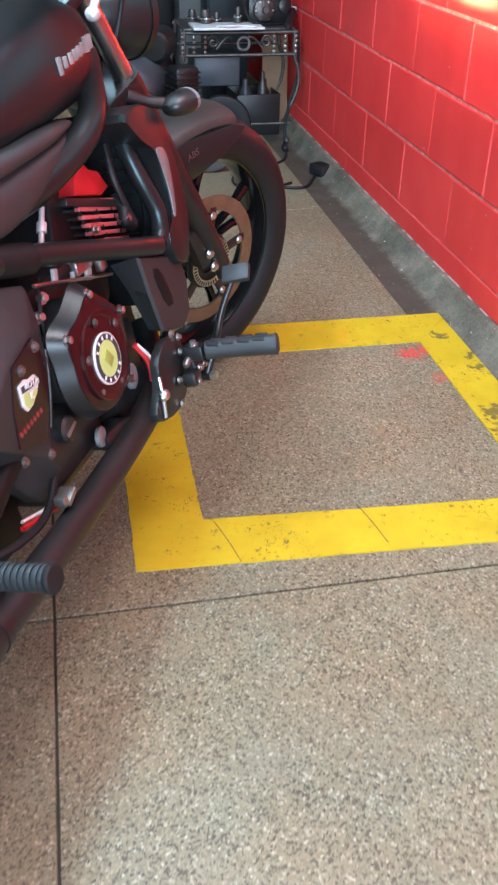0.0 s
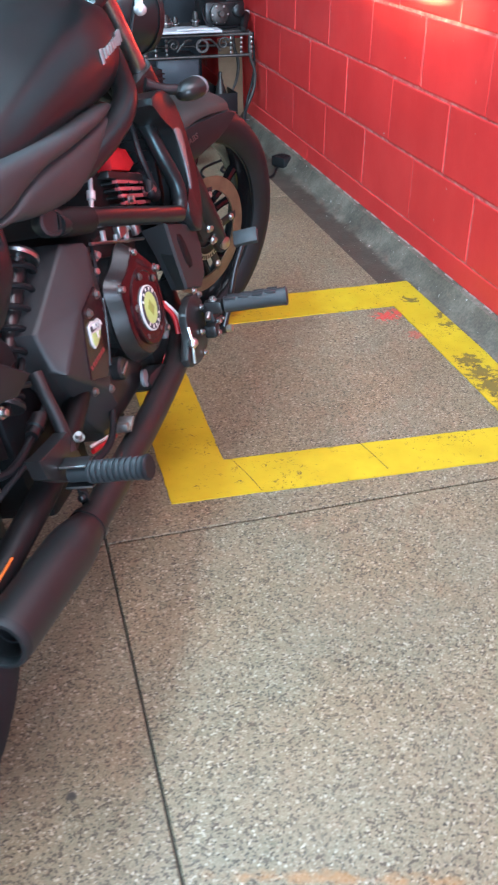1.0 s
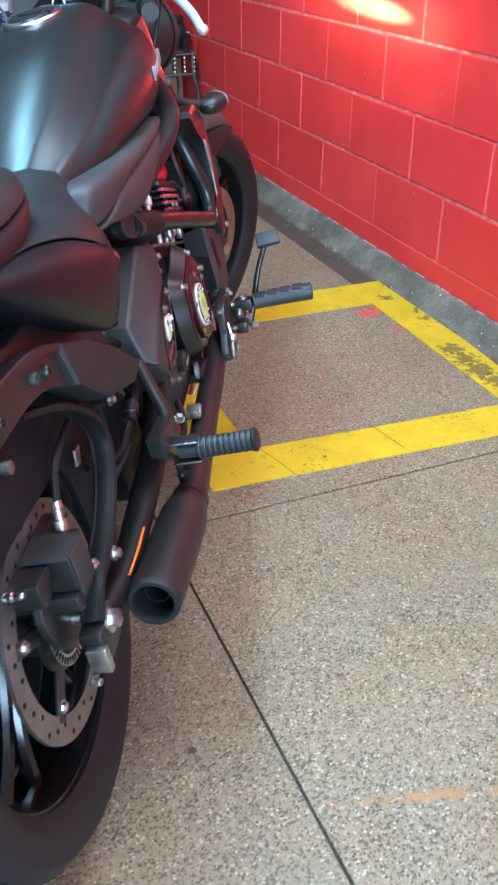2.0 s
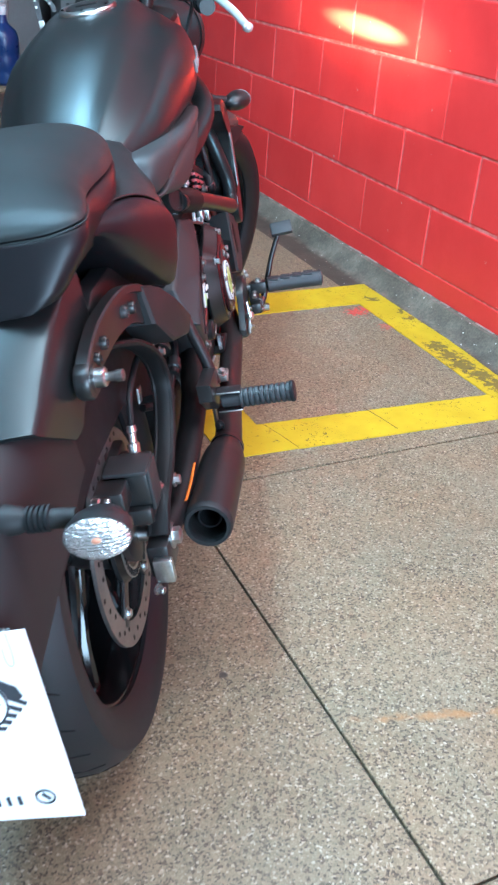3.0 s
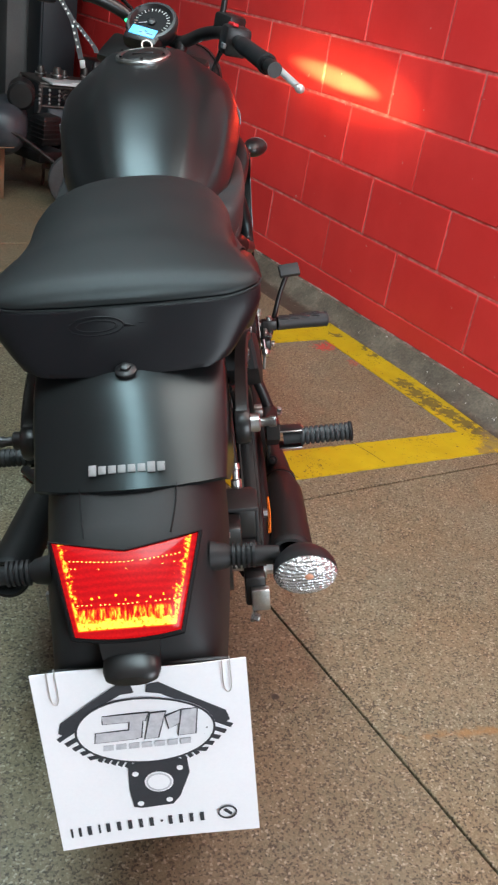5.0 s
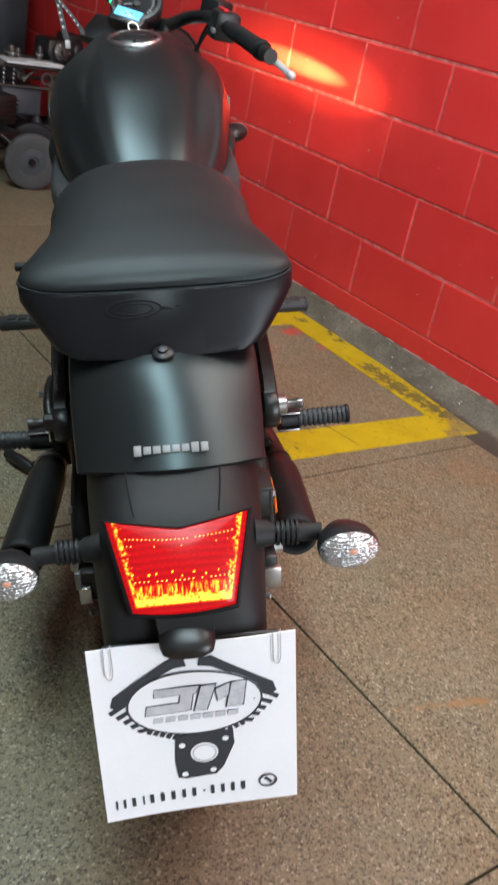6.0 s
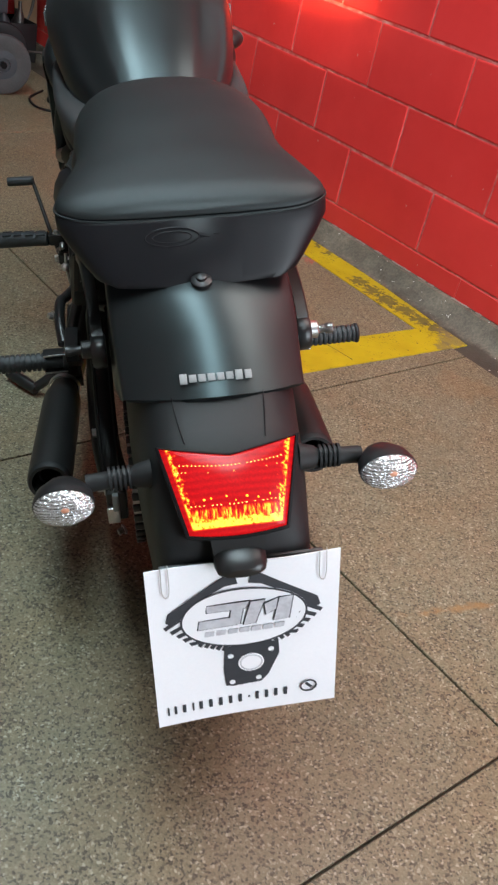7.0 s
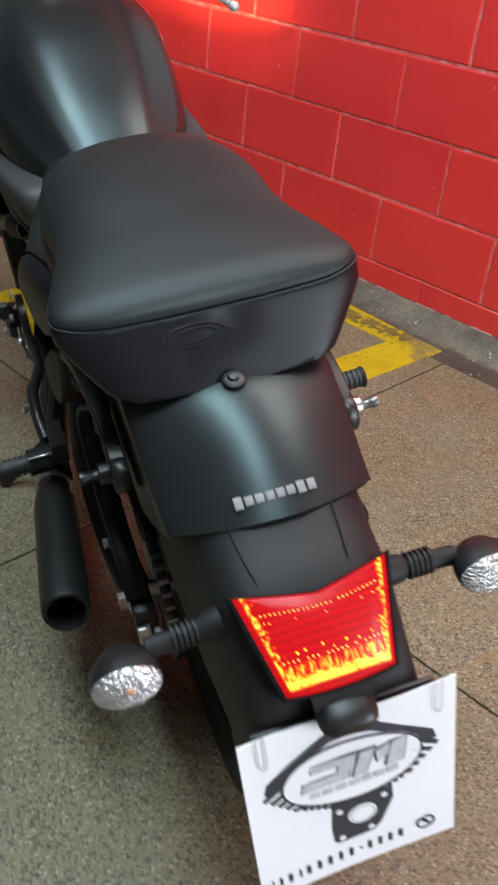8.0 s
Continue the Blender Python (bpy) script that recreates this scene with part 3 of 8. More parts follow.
for _n, _c, _s in (("wall_south_a", (-4.15, -6.1, 1.55), (2.9, 0.2, 3.2)), ("wall_south_b", (0.0, -6.1, 1.55), (0.4, 0.2, 3.2)), ("wall_south_c", (-1.45, -6.1, 2.95), (2.5, 0.2, 0.4))):
    setting(_n, box(_c, _s), SIDE_WALL, "unseen pale painted wall beside the assumed gate", "wall")
setting("ceiling", box((-2.75, -1.2, 3.2), (6.0, 10.2, 0.1)), CEILING, "plain painted workshop ceiling", "ceiling")
setting("ground", box((0.0, -26.3, -0.10), (80.0, 40.0, 0.1)), CONCRETE, "unseen concrete yard outside the assumed gate", "ground")

# yellow square painted on the floor
marking = thing("floor_marking", pose(0, 0, 0), "worn yellow square painted on the floor beside the wall", "floor marking", kind="structure")


def strip(x0, y0, x1, y1, x2, y2, x3, y3):
    """A thin painted band with slightly wavering edges between two long sides."""
    bm = bmesh.new()
    n = 40
    rng = random.Random(int(1000 * (x0 + y1 + 5)))
    lo, hi = [], []
    for i in range(n + 1):
        t = i / n
        w = 0.0012
        a = Vector((x0 + (x1 - x0) * t + rng.uniform(-w, w), y0 + (y1 - y0) * t + rng.uniform(-w, w), 0.0025))
        b = Vector((x3 + (x2 - x3) * t + rng.uniform(-w, w), y3 + (y2 - y3) * t + rng.uniform(-w, w), 0.0025))
        lo.append(bm.verts.new(a)), hi.append(bm.verts.new(b))
    for i in range(n):
        bm.faces.new((lo[i], lo[i + 1], hi[i + 1], hi[i]))
    r = bmesh.ops.extrude_face_region(bm, geom=list(bm.faces))
    bmesh.ops.translate(bm, vec=(0, 0, -0.004), verts=[v for v in r["geom"] if isinstance(v, bmesh.types.BMVert)])
    return bm


part("painted_band", strip(-1.003, -0.528, -0.100, -0.573, -0.190, -0.441, -0.866, -0.402), YELLOW, marking)
part("painted_band", strip(-1.003, -0.527, -0.993, 0.425, -0.855, 0.262, -0.865, -0.401), YELLOW, marking)
part("painted_band", strip(-0.992, 0.425, -0.038, 0.418, -0.183, 0.256, -0.856, 0.263), YELLOW, marking)
part("painted_band", strip(-0.099, -0.572, -0.038, 0.417, -0.184, 0.255, -0.189, -0.440), YELLOW, marking)
CRACK = surface("crack_line", (0.05, 0.035, 0.02), (0.09, 0.06, 0.03), 0.9, scale=20)
for _a, _b in (((-0.845, -0.412), (-0.815, -0.535)), ((-0.560, -0.405), (-0.536, -0.530))):
    part("crack", tube([(_a[0], _a[1], 0.0025), ((_a[0] + _b[0]) / 2 + 0.002, (_a[1] + _b[1]) / 2, 0.0025), (_b[0], _b[1], 0.0025)], 0.0008, 6, 5), CRACK, marking)

# ---- the motorcycle, built upright: y ahead, x to its right, z up from the rear tyre's foot ----
bike = thing("motorcycle", pose(-1.442, -1.149, 0.002, 0, -12, -27), "matt black cruiser motorcycle on its side stand, tail lamp lit", "motorcycle")
FRONT_Y, RAKE, TRAIL = 1.50, 31.0, 0.135
_axis = Vector((0, -math.sin(radians(RAKE)), math.cos(radians(RAKE))))
_foot = Vector((0, FRONT_Y + TRAIL, 0))
STEER = Matrix.Translation(_foot) @ Matrix.Rotation(radians(-30), 4, _axis) @ Matrix.Translation(-_foot)
X, Y, Z = Vector((1, 0, 0)), Vector((0, 1, 0)), Vector((0, 0, 1))


def bp(name, bm, material, label="", parent=None, m=None, crease=38):
    return part(name, bm, material, parent or bike, label, m, crease)


def wheel(name, c, r, w, disc_sides, disc_r, m, label, spokes=5):
    """Tyre, rim, cast spokes, hub, axle and brake discs."""
    c = Vector(c)
    hw = w / 2
    prof = [(r - 0.085, -hw * 0.72), (r - 0.075, -hw * 0.86), (r - 0.050, -hw), (r - 0.030, -hw * 0.97), (r - 0.014, -hw * 0.74), (r - 0.005, -hw * 0.45), (r, 0)]
    prof += [(a, -b) for a, b in prof[-2::-1]]
    wh = bp(name, lathe_loop(prof, along(c, X), 96), RUBBER, label, m=m)
    # tread grooves
    for i in range(30):
        a = 2 * math.pi * i / 30
        for s in (-1, 1):
            pts = []
            for k in range(4):
                t = k / 3
                xx, aa = s * hw * (0.12 + 0.62 * t), a + (0.5 if s > 0 else 0) * 0.21 + 0.10 * t
                q = abs(xx) / hw
                rr = r - 0.0004 - (0.0111 * q if q < 0.45 else 0.005 + 0.031 * (q - 0.45))
                pts.append(c + Vector((xx, rr * math.cos(aa), rr * math.sin(aa))))
            bp("tread_groove", tube(pts, 0.0014, 4, 2), GAUGE_FACE, parent=wh, m=m)
    rr = r - 0.082
    rim = bp("rim", lathe_loop([(rr + 0.004, -hw * 0.76), (rr + 0.010, -hw * 0.70), (rr - 0.006, -hw * 0.62), (rr - 0.016, -hw * 0.2), (rr - 0.018, 0), (rr - 0.016, hw * 0.2), (rr - 0.006, hw * 0.62), (rr + 0.010, hw * 0.70), (rr + 0.004, hw * 0.76)], along(c, X), 72), GLOSS_BLACK, "gloss black cast rim", wh, m)
    for i in range(spokes):
        a = 2 * math.pi * i / spokes + (1.60 if name == "rear_wheel" else 0.35)
        d = Vector((0, math.cos(a), math.sin(a)))
        e = Vector((0, -math.sin(a), math.cos(a)))
        for s in (-1, 1):
            bp("spoke", tube([c + d * 0.035 + e * s * 0.012, c + d * (rr * 0.6) + e * s * 0.018, c + d * (rr - 0.010) + e * s * 0.046], [0.012, 0.010, 0.013], 8, 4), GLOSS_BLACK, parent=wh, m=m)
    if name == "rear_wheel":
        # matt disc added behind the spokes; keeps bright floor from showing through
        bp("wheel_blank", lathe([(rr - 0.012, -0.050), (rr - 0.012, -0.044), (0.12, -0.030), (0.04, -0.024)], along(c, X), 64), GAUGE_FACE, "matt black disc added to darken the wheel's open side", wh, m)
    bp("hub", lathe([(0.030, -hw * 0.9), (0.045, -hw * 0.8), (0.040, 0), (0.045, hw * 0.8), (0.030, hw * 0.9)], along(c, X), 32), METAL_BLACK, parent=wh, m=m)
    bp("axle", lathe([(0.011, -hw - 0.055), (0.011, hw + 0.05), (0.016, hw + 0.052), (0.016, hw + 0.066), (0.009, hw + 0.068)], along(c, X), 16), STEEL, parent=wh, m=m)
    for s in disc_sides:
        x = s * (hw - 0.002)
        dp = c + X * x
        disc = bp("brake_disc", washer(dp, X, disc_r, disc_r - 0.034, 0.005, 64), DISC if name == "rear_wheel" else BRONZE, "drilled steel brake disc" if name == "rear_wheel" else "rust-brown steel brake disc", wh, m)
        holes = []
        for i in range(36 if name == "rear_wheel" else 0):
            a = 2 * math.pi * i / 36
            q = dp + Vector((0, math.cos(a), math.sin(a))) * (disc_r - 0.010 - 0.007 * (i % 3))
            holes.append(lathe([(0.0036, -0.0030), (0.0036, 0.0030)], along(q, X), 8))
        if holes:
            bp("drill_hole", join_bm(*holes), GAUGE_FACE, "dark drilled holes", disc, m)
        bp("disc_carrier", washer(dp, X, 0.064, 0.030, 0.006, 48), METAL_BLACK, parent=wh, m=m)
        for i in range(5):
            a = 2 * math.pi * i / 5 + 0.2
            bp("carrier_arm", box(dp + Vector((0, math.cos(a), math.sin(a))) * (disc_r - 0.058), (0.006, 0.022, 0.066), 0.002, Matrix.Rotation(a - math.pi / 2, 4, "X")), METAL_BLACK, parent=wh, m=m)
        for i in range(5):
            a = 2 * math.pi * i / 5 + 0.2
            q = dp + Vector((0, math.cos(a), math.sin(a))) * (disc_r - 0.045) + X * s * 0.003
            bp("bolt", bolt(q, X * s, 0.006, 0.006), ZINC, parent=wh, m=m)
        ring = bp("sensor_ring", washer(dp + X * s * 0.012, X, 0.058, 0.044, 0.002, 48), ZINC, "toothed sensor ring", wh, m)
        teeth = [box(dp + X * s * 0.0135 + Vector((0, math.cos(a), math.sin(a))) * 0.052, (0.001, 0.003, 0.009), 0, Matrix.Rotation(a - math.pi / 2, 4, "X")) for a in (2 * math.pi * i / 40 for i in range(40))]
        bp("slot", join_bm(*teeth), GAUGE_FACE, "dark slots", ring, m)
    return wh


rear = wheel("rear_wheel", (0, 0, 0.309), 0.309, 0.150, (1,), 0.150, None, "black road tyre on a cast black rim")
wheel("front_wheel", (0, FRONT_Y, 0.309), 0.309, 0.118, (1,), 0.149, STEER, "black front tyre turned towards the wall")


def shell(secs, n=22, thick=0.004):
    """An arched shell from sections (y, half width, z top, z lower edge, squareness), open below."""
    outer, rings = [], []
    for y, w, zt, zb, k, *bow in secs:
        pts = []
        for i in range(n + 1):
            a = math.pi * i / n
            c, s = math.cos(a), math.sin(a)
            cx = math.copysign(abs(c) ** (2 / k), c)
            low = 1 - abs(s) ** (2 / k)
            pts.append(Vector((w * cx, y + (bow[0] * (cx * cx + 3.0 * low * low) if bow else 0.0), zb + (zt - zb) * abs(s) ** (2 / k))))
        outer.append(pts)
    for pts in outer:
        cx = Vector((0, pts[0].y, min(p.z for p in pts)))
        inner = [cx + (p - cx) * (1 - thick / max(0.02, (p - cx).length)) for p in pts]
        rings.append(pts + inner[::-1])
    return loft(rings)


# --- tail: painted rear fender, tail piece, lamp, number board ---
def folded_shell(secs, flare, thick=0.004):
    """A shell with a gently crowned top, a rounded fold along each side and flat flanks; sections (y, half width at the fold, z top, z lower edge, fall from crown to fold, bow of the rear edge)."""
    rings = []
    for y, w, zt, zb, drop, bow in secs:
        half = [(0.0, 0.0), (0.18, 0.035), (0.36, 0.14), (0.54, 0.30), (0.72, 0.50), (0.86, 0.67), (0.95, 0.81), (0.985, 0.90), (1.0, 1.08)]
        top = [(w * u, zt - drop * v) for u, v in half]
        x0, z0 = top[-1]
        flank = [(x0 + flare * t, z0 + (zb - z0) * t) for t in (0.25, 0.5, 0.75, 1.0)]
        right = []
        for x, z in top + flank:
            low = max(0.0, (z0 - z) / (z0 - zb)) if z < z0 else 0.0
            right.append(Vector((x, y + bow * ((x / w) ** 2 + 2.7 * low), z)))
        outer = [Vector((-p.x, p.y, p.z)) for p in reversed(right[1:])] + right
        inner = [p + Vector((-thick * (1 if p.x > 0.6 * w else -1 if p.x < -0.6 * w else 0), 0, -thick if abs(p.x) < 0.99 * w else 0)) for p in outer]
        rings.append(outer + inner[::-1])
    return loft(rings)


fender = bp("rear_fender", folded_shell([(-0.02, 0.107, 0.702, 0.600, 0.014, 0.0), (-0.06, 0.107, 0.7035, 0.592, 0.015, 0.0), (-0.10, 0.107, 0.7030, 0.582, 0.018, 0.002), (-0.15, 0.1065, 0.6985, 0.568, 0.027, 0.006), (-0.19, 0.1055, 0.687, 0.556, 0.034, 0.013), (-0.225, 0.104, 0.668, 0.552, 0.034, 0.021), (-0.258, 0.102, 0.645, 0.549, 0.026, 0.029), (-0.289, 0.100, 0.622, 0.548, 0.015, 0.034)], 0.004), SATIN, "satin black painted rear fender", crease=50)
for i in range(8):
    h = (0.0145, 0.0105, 0.0105, 0.0105, 0.0105, 0.0105, 0.0140, 0.0125)[i]
    x = -0.0345 + 0.0099 * i
    bp("letter_block", box((x, -0.2715 + 0.0005 * abs(i - 3.5), 0.6365 - 0.0003 * abs(i - 3.5)), (0.0078, h * 0.82, 0.0014), 0.0005, Matrix.Rotation(radians(37), 4, "X")), SILVER_LABEL, parent=fender)
bp("fender_bolt", join_bm(lathe([(0.012, 0), (0.012, 0.003), (0.009, 0.005)], along((0.0, -0.164, 0.6955), (0, -0.28, 0.96)), 20), lathe([(0.006, 0.005), (0.006, 0.008), (0.004, 0.009)], along((0.0, -0.164, 0.6955), (0, -0.28, 0.96)), 16)), PLASTIC, "black socket bolt behind the seat", fender)

tail = bp("tail_piece", shell([(-0.16, 0.098, 0.690, 0.500, 3.4, 0.004), (-0.215, 0.098, 0.667, 0.495, 3.4, 0.010), (-0.26, 0.097, 0.637, 0.485, 3.6, 0.014), (-0.29, 0.095, 0.615, 0.470, 3.8, 0.014), (-0.32, 0.092, 0.603, 0.455, 4.2, 0.010), (-0.342, 0.088, 0.596, 0.438, 4.6, 0.006), (-0.368, 0.084, 0.570, 0.420, 4.4), (-0.398, 0.081, 0.540, 0.405, 4.4), (-0.410, 0.080, 0.500, 0.395, 4.4)]), TAIL_PLASTIC, "textured black plastic tail piece")
bp("tail_end", loft([[Vector((x * s, y, z)) for x, z in ((-1, z0), (1, z0), (1, z1), (-1, z1))] for y, s, z0, z1 in ((-0.395, 0.074, 0.36, 0.490), (-0.412, 0.072, 0.30, 0.480))]), TAIL_PLASTIC, "black lower tail under the lamp")
# thin dark tubes paint the shade line along each crease of the tail
for s in (-1, 1):
    bp("tail_crease_shade", tube([(s * 0.050, -0.268, 0.6245), (s * 0.047, -0.300, 0.6085), (s * 0.042, -0.334, 0.5985)], 0.0007, 6, 5), GAUGE_FACE, parent=tail)

# lamp: a trapezium with a notched top, lying on the slope
L_N = Vector((0, -0.68, 0.73)).normalized()          # out of the lens
L_U = Vector((0, 0.73, 0.68)).normalized()           # up along the lens


def lamp_pt(u, v, out=0.0):
    """u across, v up the lens from its middle."""
    bulge = 0.010 * (1 - (u / 0.07) ** 2) * (1 - (v / 0.05) ** 2)
    return Vector((u, -0.382, 0.578)) + L_U * v + L_N * (out + bulge)


def lamp_outline(k=1.0):
    n, pts = 14, []
    for i in range(n + 1):
        u = -0.070 + 0.140 * i / n
        pts.append((u * k, (0.028 + 0.0145 * abs(u / 0.07) ** 1.1) * k))
    for i in range(n + 1):
        u = 0.049 - 0.098 * i / n
        pts.append((u * k, (-0.0475 - 0.0045 * (1 - (u / 0.049) ** 2)) * k))
    return pts


lamp = bp("tail_lamp", loft([[lamp_pt(u, v, d) for u, v in lamp_outline(k)] for d, k in ((-0.022, 1.02), (-0.002, 1.05), (0.003, 1.045), (0.004, 1.0), (-0.004, 0.965))]), GAUGE_FACE, "lit red tail lamp with glowing orange lower edge")
bp("lens", loft([[lamp_pt(u * k, v * k, d) for u, v in lamp_outline(1.0)] for d, k in ((-0.010, 0.985), (0.001, 0.985), (0.0035, 0.93), (0.0045, 0.6), (0.0045, 0.2))]), TAIL_RED, "glowing red lens", lamp)
rng = random.Random(4)
def diode_row(v0, half, rise, count, size, skip):
    for k in range(count):
        if rng.random() < skip:
            continue
        u = half * (2 * (k + 0.5) / count - 1)
        bp("diode", ball(lamp_pt(u, v0 + rise * abs(u / half) ** 1.6 + rng.uniform(-0.0002, 0.0002), 0.0044), (size * rng.uniform(0.8, 1.2), size * 0.7, size * 0.7), 6), TAIL_LED, parent=lamp)


diode_row(0.0170, 0.053, 0.0055, 27, 0.00085, 0.06)
diode_row(0.0105, 0.055, 0.0050, 30, 0.00075, 0.80)
diode_row(-0.0215, 0.046, 0.0020, 22, 0.00085, 0.12)
for i in range(9):
    u = -0.044 + 0.0110 * i + rng.uniform(-0.003, 0.003)
    bp("diode", ball(lamp_pt(u, -0.0150 + rng.uniform(-0.003, 0.003), 0.0044), (0.0015 * rng.uniform(0.4, 1), 0.0009, 0.0012), 6), TAIL_HOT, parent=lamp)
# small lamp over the number board
rings = []
for y, w, h, zc in ((-0.390, 0.031, 0.012, 0.522), (-0.414, 0.0335, 0.0115, 0.518), (-0.429, 0.0335, 0.0105, 0.513), (-0.436, 0.0305, 0.0085, 0.511), (-0.440, 0.022, 0.005, 0.510)):
    rings.append([Vector((0.80 * w * math.copysign(abs(math.cos(a)) ** 0.75, math.cos(a)), y, zc + h * math.copysign(abs(math.sin(a)) ** 0.95, math.sin(a)))) for a in (2 * math.pi * i / 28 for i in range(28))])
bp("board_lamp", loft(rings), METAL_BLACK, "glossy black lamp housing over the number board")

bp("lamp_neck", loft([[Vector((x * w, y, z)) for x in (-1, 1)] + [Vector((x * w, y + 0.03, z)) for x in (1, -1)] for w, y, z in ((0.029, -0.416, 0.546), (0.0275, -0.420, 0.534), (0.026, -0.421, 0.520))]), TAIL_PLASTIC, "dark neck between tail lamp and board lamp")

# printed paper sheet
P_TL, P_TR, P_BR, P_BL = Vector((-0.097, -0.420, 0.508)), Vector((0.105, -0.420, 0.508)), Vector((0.106, -0.426, 0.282)), Vector((-0.098, -0.436, 0.281))


def on_paper(u, v, out=0.0):
    """u from its left to its right edge, v from its top to its foot, both 0 to 1."""
    a = P_TL.lerp(P_TR, u)
    b = P_BL.lerp(P_BR, u)
    wave = 0.0035 * math.sin(3.1 * u + 0.6) * v + 0.0022 * math.sin(7 * u) * (1 - v)
    return a.lerp(b, v) + Vector((0, -out + wave, 0))


def paper_shape(outline, out=0.0012, depth=0.0010):
    """A printed patch; outline in paper units."""
    return loft([[on_paper(u, v, out - depth) for u, v in outline], [on_paper(u, v, out) for u, v in outline]])


def paper_grid(u0, u1, v0, v1, nu=16, nv=16, out=0.0, depth=0.0012):
    bm = bmesh.new()
    f = [[bm.verts.new(on_paper(u0 + (u1 - u0) * i / nu, v0 + (v1 - v0) * j / nv, out)) for i in range(nu + 1)] for j in range(nv + 1)]
    for j in range(nv):
        for i in range(nu):
            bm.faces.new((f[j][i], f[j][i + 1], f[j + 1][i + 1], f[j + 1][i]))
    r = bmesh.ops.extrude_face_region(bm, geom=list(bm.faces))
    bmesh.ops.translate(bm, vec=(0, depth, 0), verts=[v for v in r["geom"] if isinstance(v, bmesh.types.BMVert)])
    return bm


sheet = bp("paper_sheet", paper_grid(0, 1, 0, 1), PAPER, "white printed paper clipped over the number board")
bp("number_board", box((0.003, -0.409, 0.423), (0.172, 0.006, 0.160), 0.003), PLASTIC, "black board behind the paper")


def pp(name, outline, material, out=0.0012):
    return bp(name, paper_shape(outline, out), material, parent=sheet)


# printed emblem: wings, fins, oval, carburettor flange
for mirror in (0, 1):
    def fl(pts):
        return [(0.985 - u, v) for u, v in pts] if mirror else pts
    pp("print_wing", fl([(0.085, 0.315), (0.10, 0.265), (0.40, 0.075), (0.455, 0.085), (0.465, 0.125), (0.40, 0.135), (0.30, 0.19), (0.20, 0.275), (0.115, 0.335)]), INK)
    for i in range(5):
        u, v = 0.072 + 0.032 * i, 0.345 + 0.030 * i
        pp("print_fin", fl([(u, v), (u + 0.10 - 0.012 * i, v - 0.052 + 0.012 * i), (u + 0.11 - 0.012 * i, v - 0.038 + 0.012 * i), (u + 0.012, v + 0.018)]), INK)
    for i in range(6):
        u, v = 0.245 + 0.031 * i, 0.490 + 0.012 * i
        pp("print_fin", fl([(u, v), (u + 0.022, v - 0.028), (u + 0.040, v - 0.020), (u + 0.018, v + 0.012)]), INK)


def oval(cu, cv, ru, rv, n=48):
    return [(cu + ru * math.cos(2 * math.pi * i / n), cv + rv * math.sin(2 * math.pi * i / n)) for i in range(n)]


def paper_ring(cu, cv, ru, rv, w, out=0.0016):
    bm = bmesh.new()
    n = 48
    k = 0.87
    a = [bm.verts.new(on_paper(u, v, out)) for u, v in oval(cu, cv, ru, rv, n)]
    b = [bm.verts.new(on_paper(u, v, out)) for u, v in oval(cu, cv, ru - w, rv - w * k, n)]
    for i in range(n):
        bm.faces.new((a[i], a[(i + 1) % n], b[(i + 1) % n], b[i]))
    r = bmesh.ops.extrude_face_region(bm, geom=list(bm.faces))
    bmesh.ops.translate(bm, vec=(0, 0.0008, 0), verts=[v for v in r["geom"] if isinstance(v, bmesh.types.BMVert)])
    return bm


bp("print_oval", paper_shape(oval(0.495, 0.335, 0.335, 0.185), 0.0016), PAPER, parent=sheet)
bp("print_ring", paper_ring(0.495, 0.335, 0.335, 0.185, 0.010, 0.0020), INK, parent=sheet)
for pts in ([(0.30, 0.245), (0.52, 0.235), (0.50, 0.275), (0.30, 0.285)], [(0.26, 0.335), (0.47, 0.325), (0.45, 0.375), (0.25, 0.385)], [(0.43, 0.27), (0.49, 0.265), (0.47, 0.37), (0.41, 0.375)],
            [(0.53, 0.240), (0.60, 0.235), (0.55, 0.375), (0.49, 0.378)], [(0.60, 0.262), (0.67, 0.232), (0.66, 0.300), (0.61, 0.330)], [(0.68, 0.232), (0.75, 0.228), (0.73, 0.366), (0.65, 0.370)]):
    cu, cv = sum(p[0] for p in pts) / 4, sum(p[1] for p in pts) / 4
    pp("print_outline", [(p[0] + (0.006 if p[0] > cu else -0.006), p[1] + (0.004 if p[1] > cv else -0.004)) for p in pts], INK, 0.0020)
    pp("print_block", pts, GREY_INK, 0.0024)
for i in range(7):
    u = 0.285 + 0.062 * i
    pp("print_block", [(u, 0.405 - 0.002 * i), (u + 0.050, 0.403 - 0.002 * i), (u + 0.046, 0.432 - 0.002 * i), (u - 0.004, 0.434 - 0.002 * i)], GREY_INK, 0.0024)
pp("print_flange", [(0.385, 0.535), (0.415, 0.525), (0.60, 0.515), (0.675, 0.520), (0.68, 0.60), (0.62, 0.74), (0.58, 0.785), (0.425, 0.795), (0.385, 0.785), (0.375, 0.68)], INK)
bp("print_flange_hole", paper_shape(oval(0.525, 0.640, 0.070, 0.060), 0.0018), PAPER, parent=sheet)
bp("print_ring", paper_ring(0.525, 0.640, 0.062, 0.053, 0.008, 0.0022), GREY_INK, parent=sheet)
for u, v in ((0.415, 0.585), (0.635, 0.565), (0.42, 0.765), (0.565, 0.755)):
    bp("print_hole", paper_shape(oval(u, v, 0.016, 0.0135, 16), 0.0018), PAPER, parent=sheet)
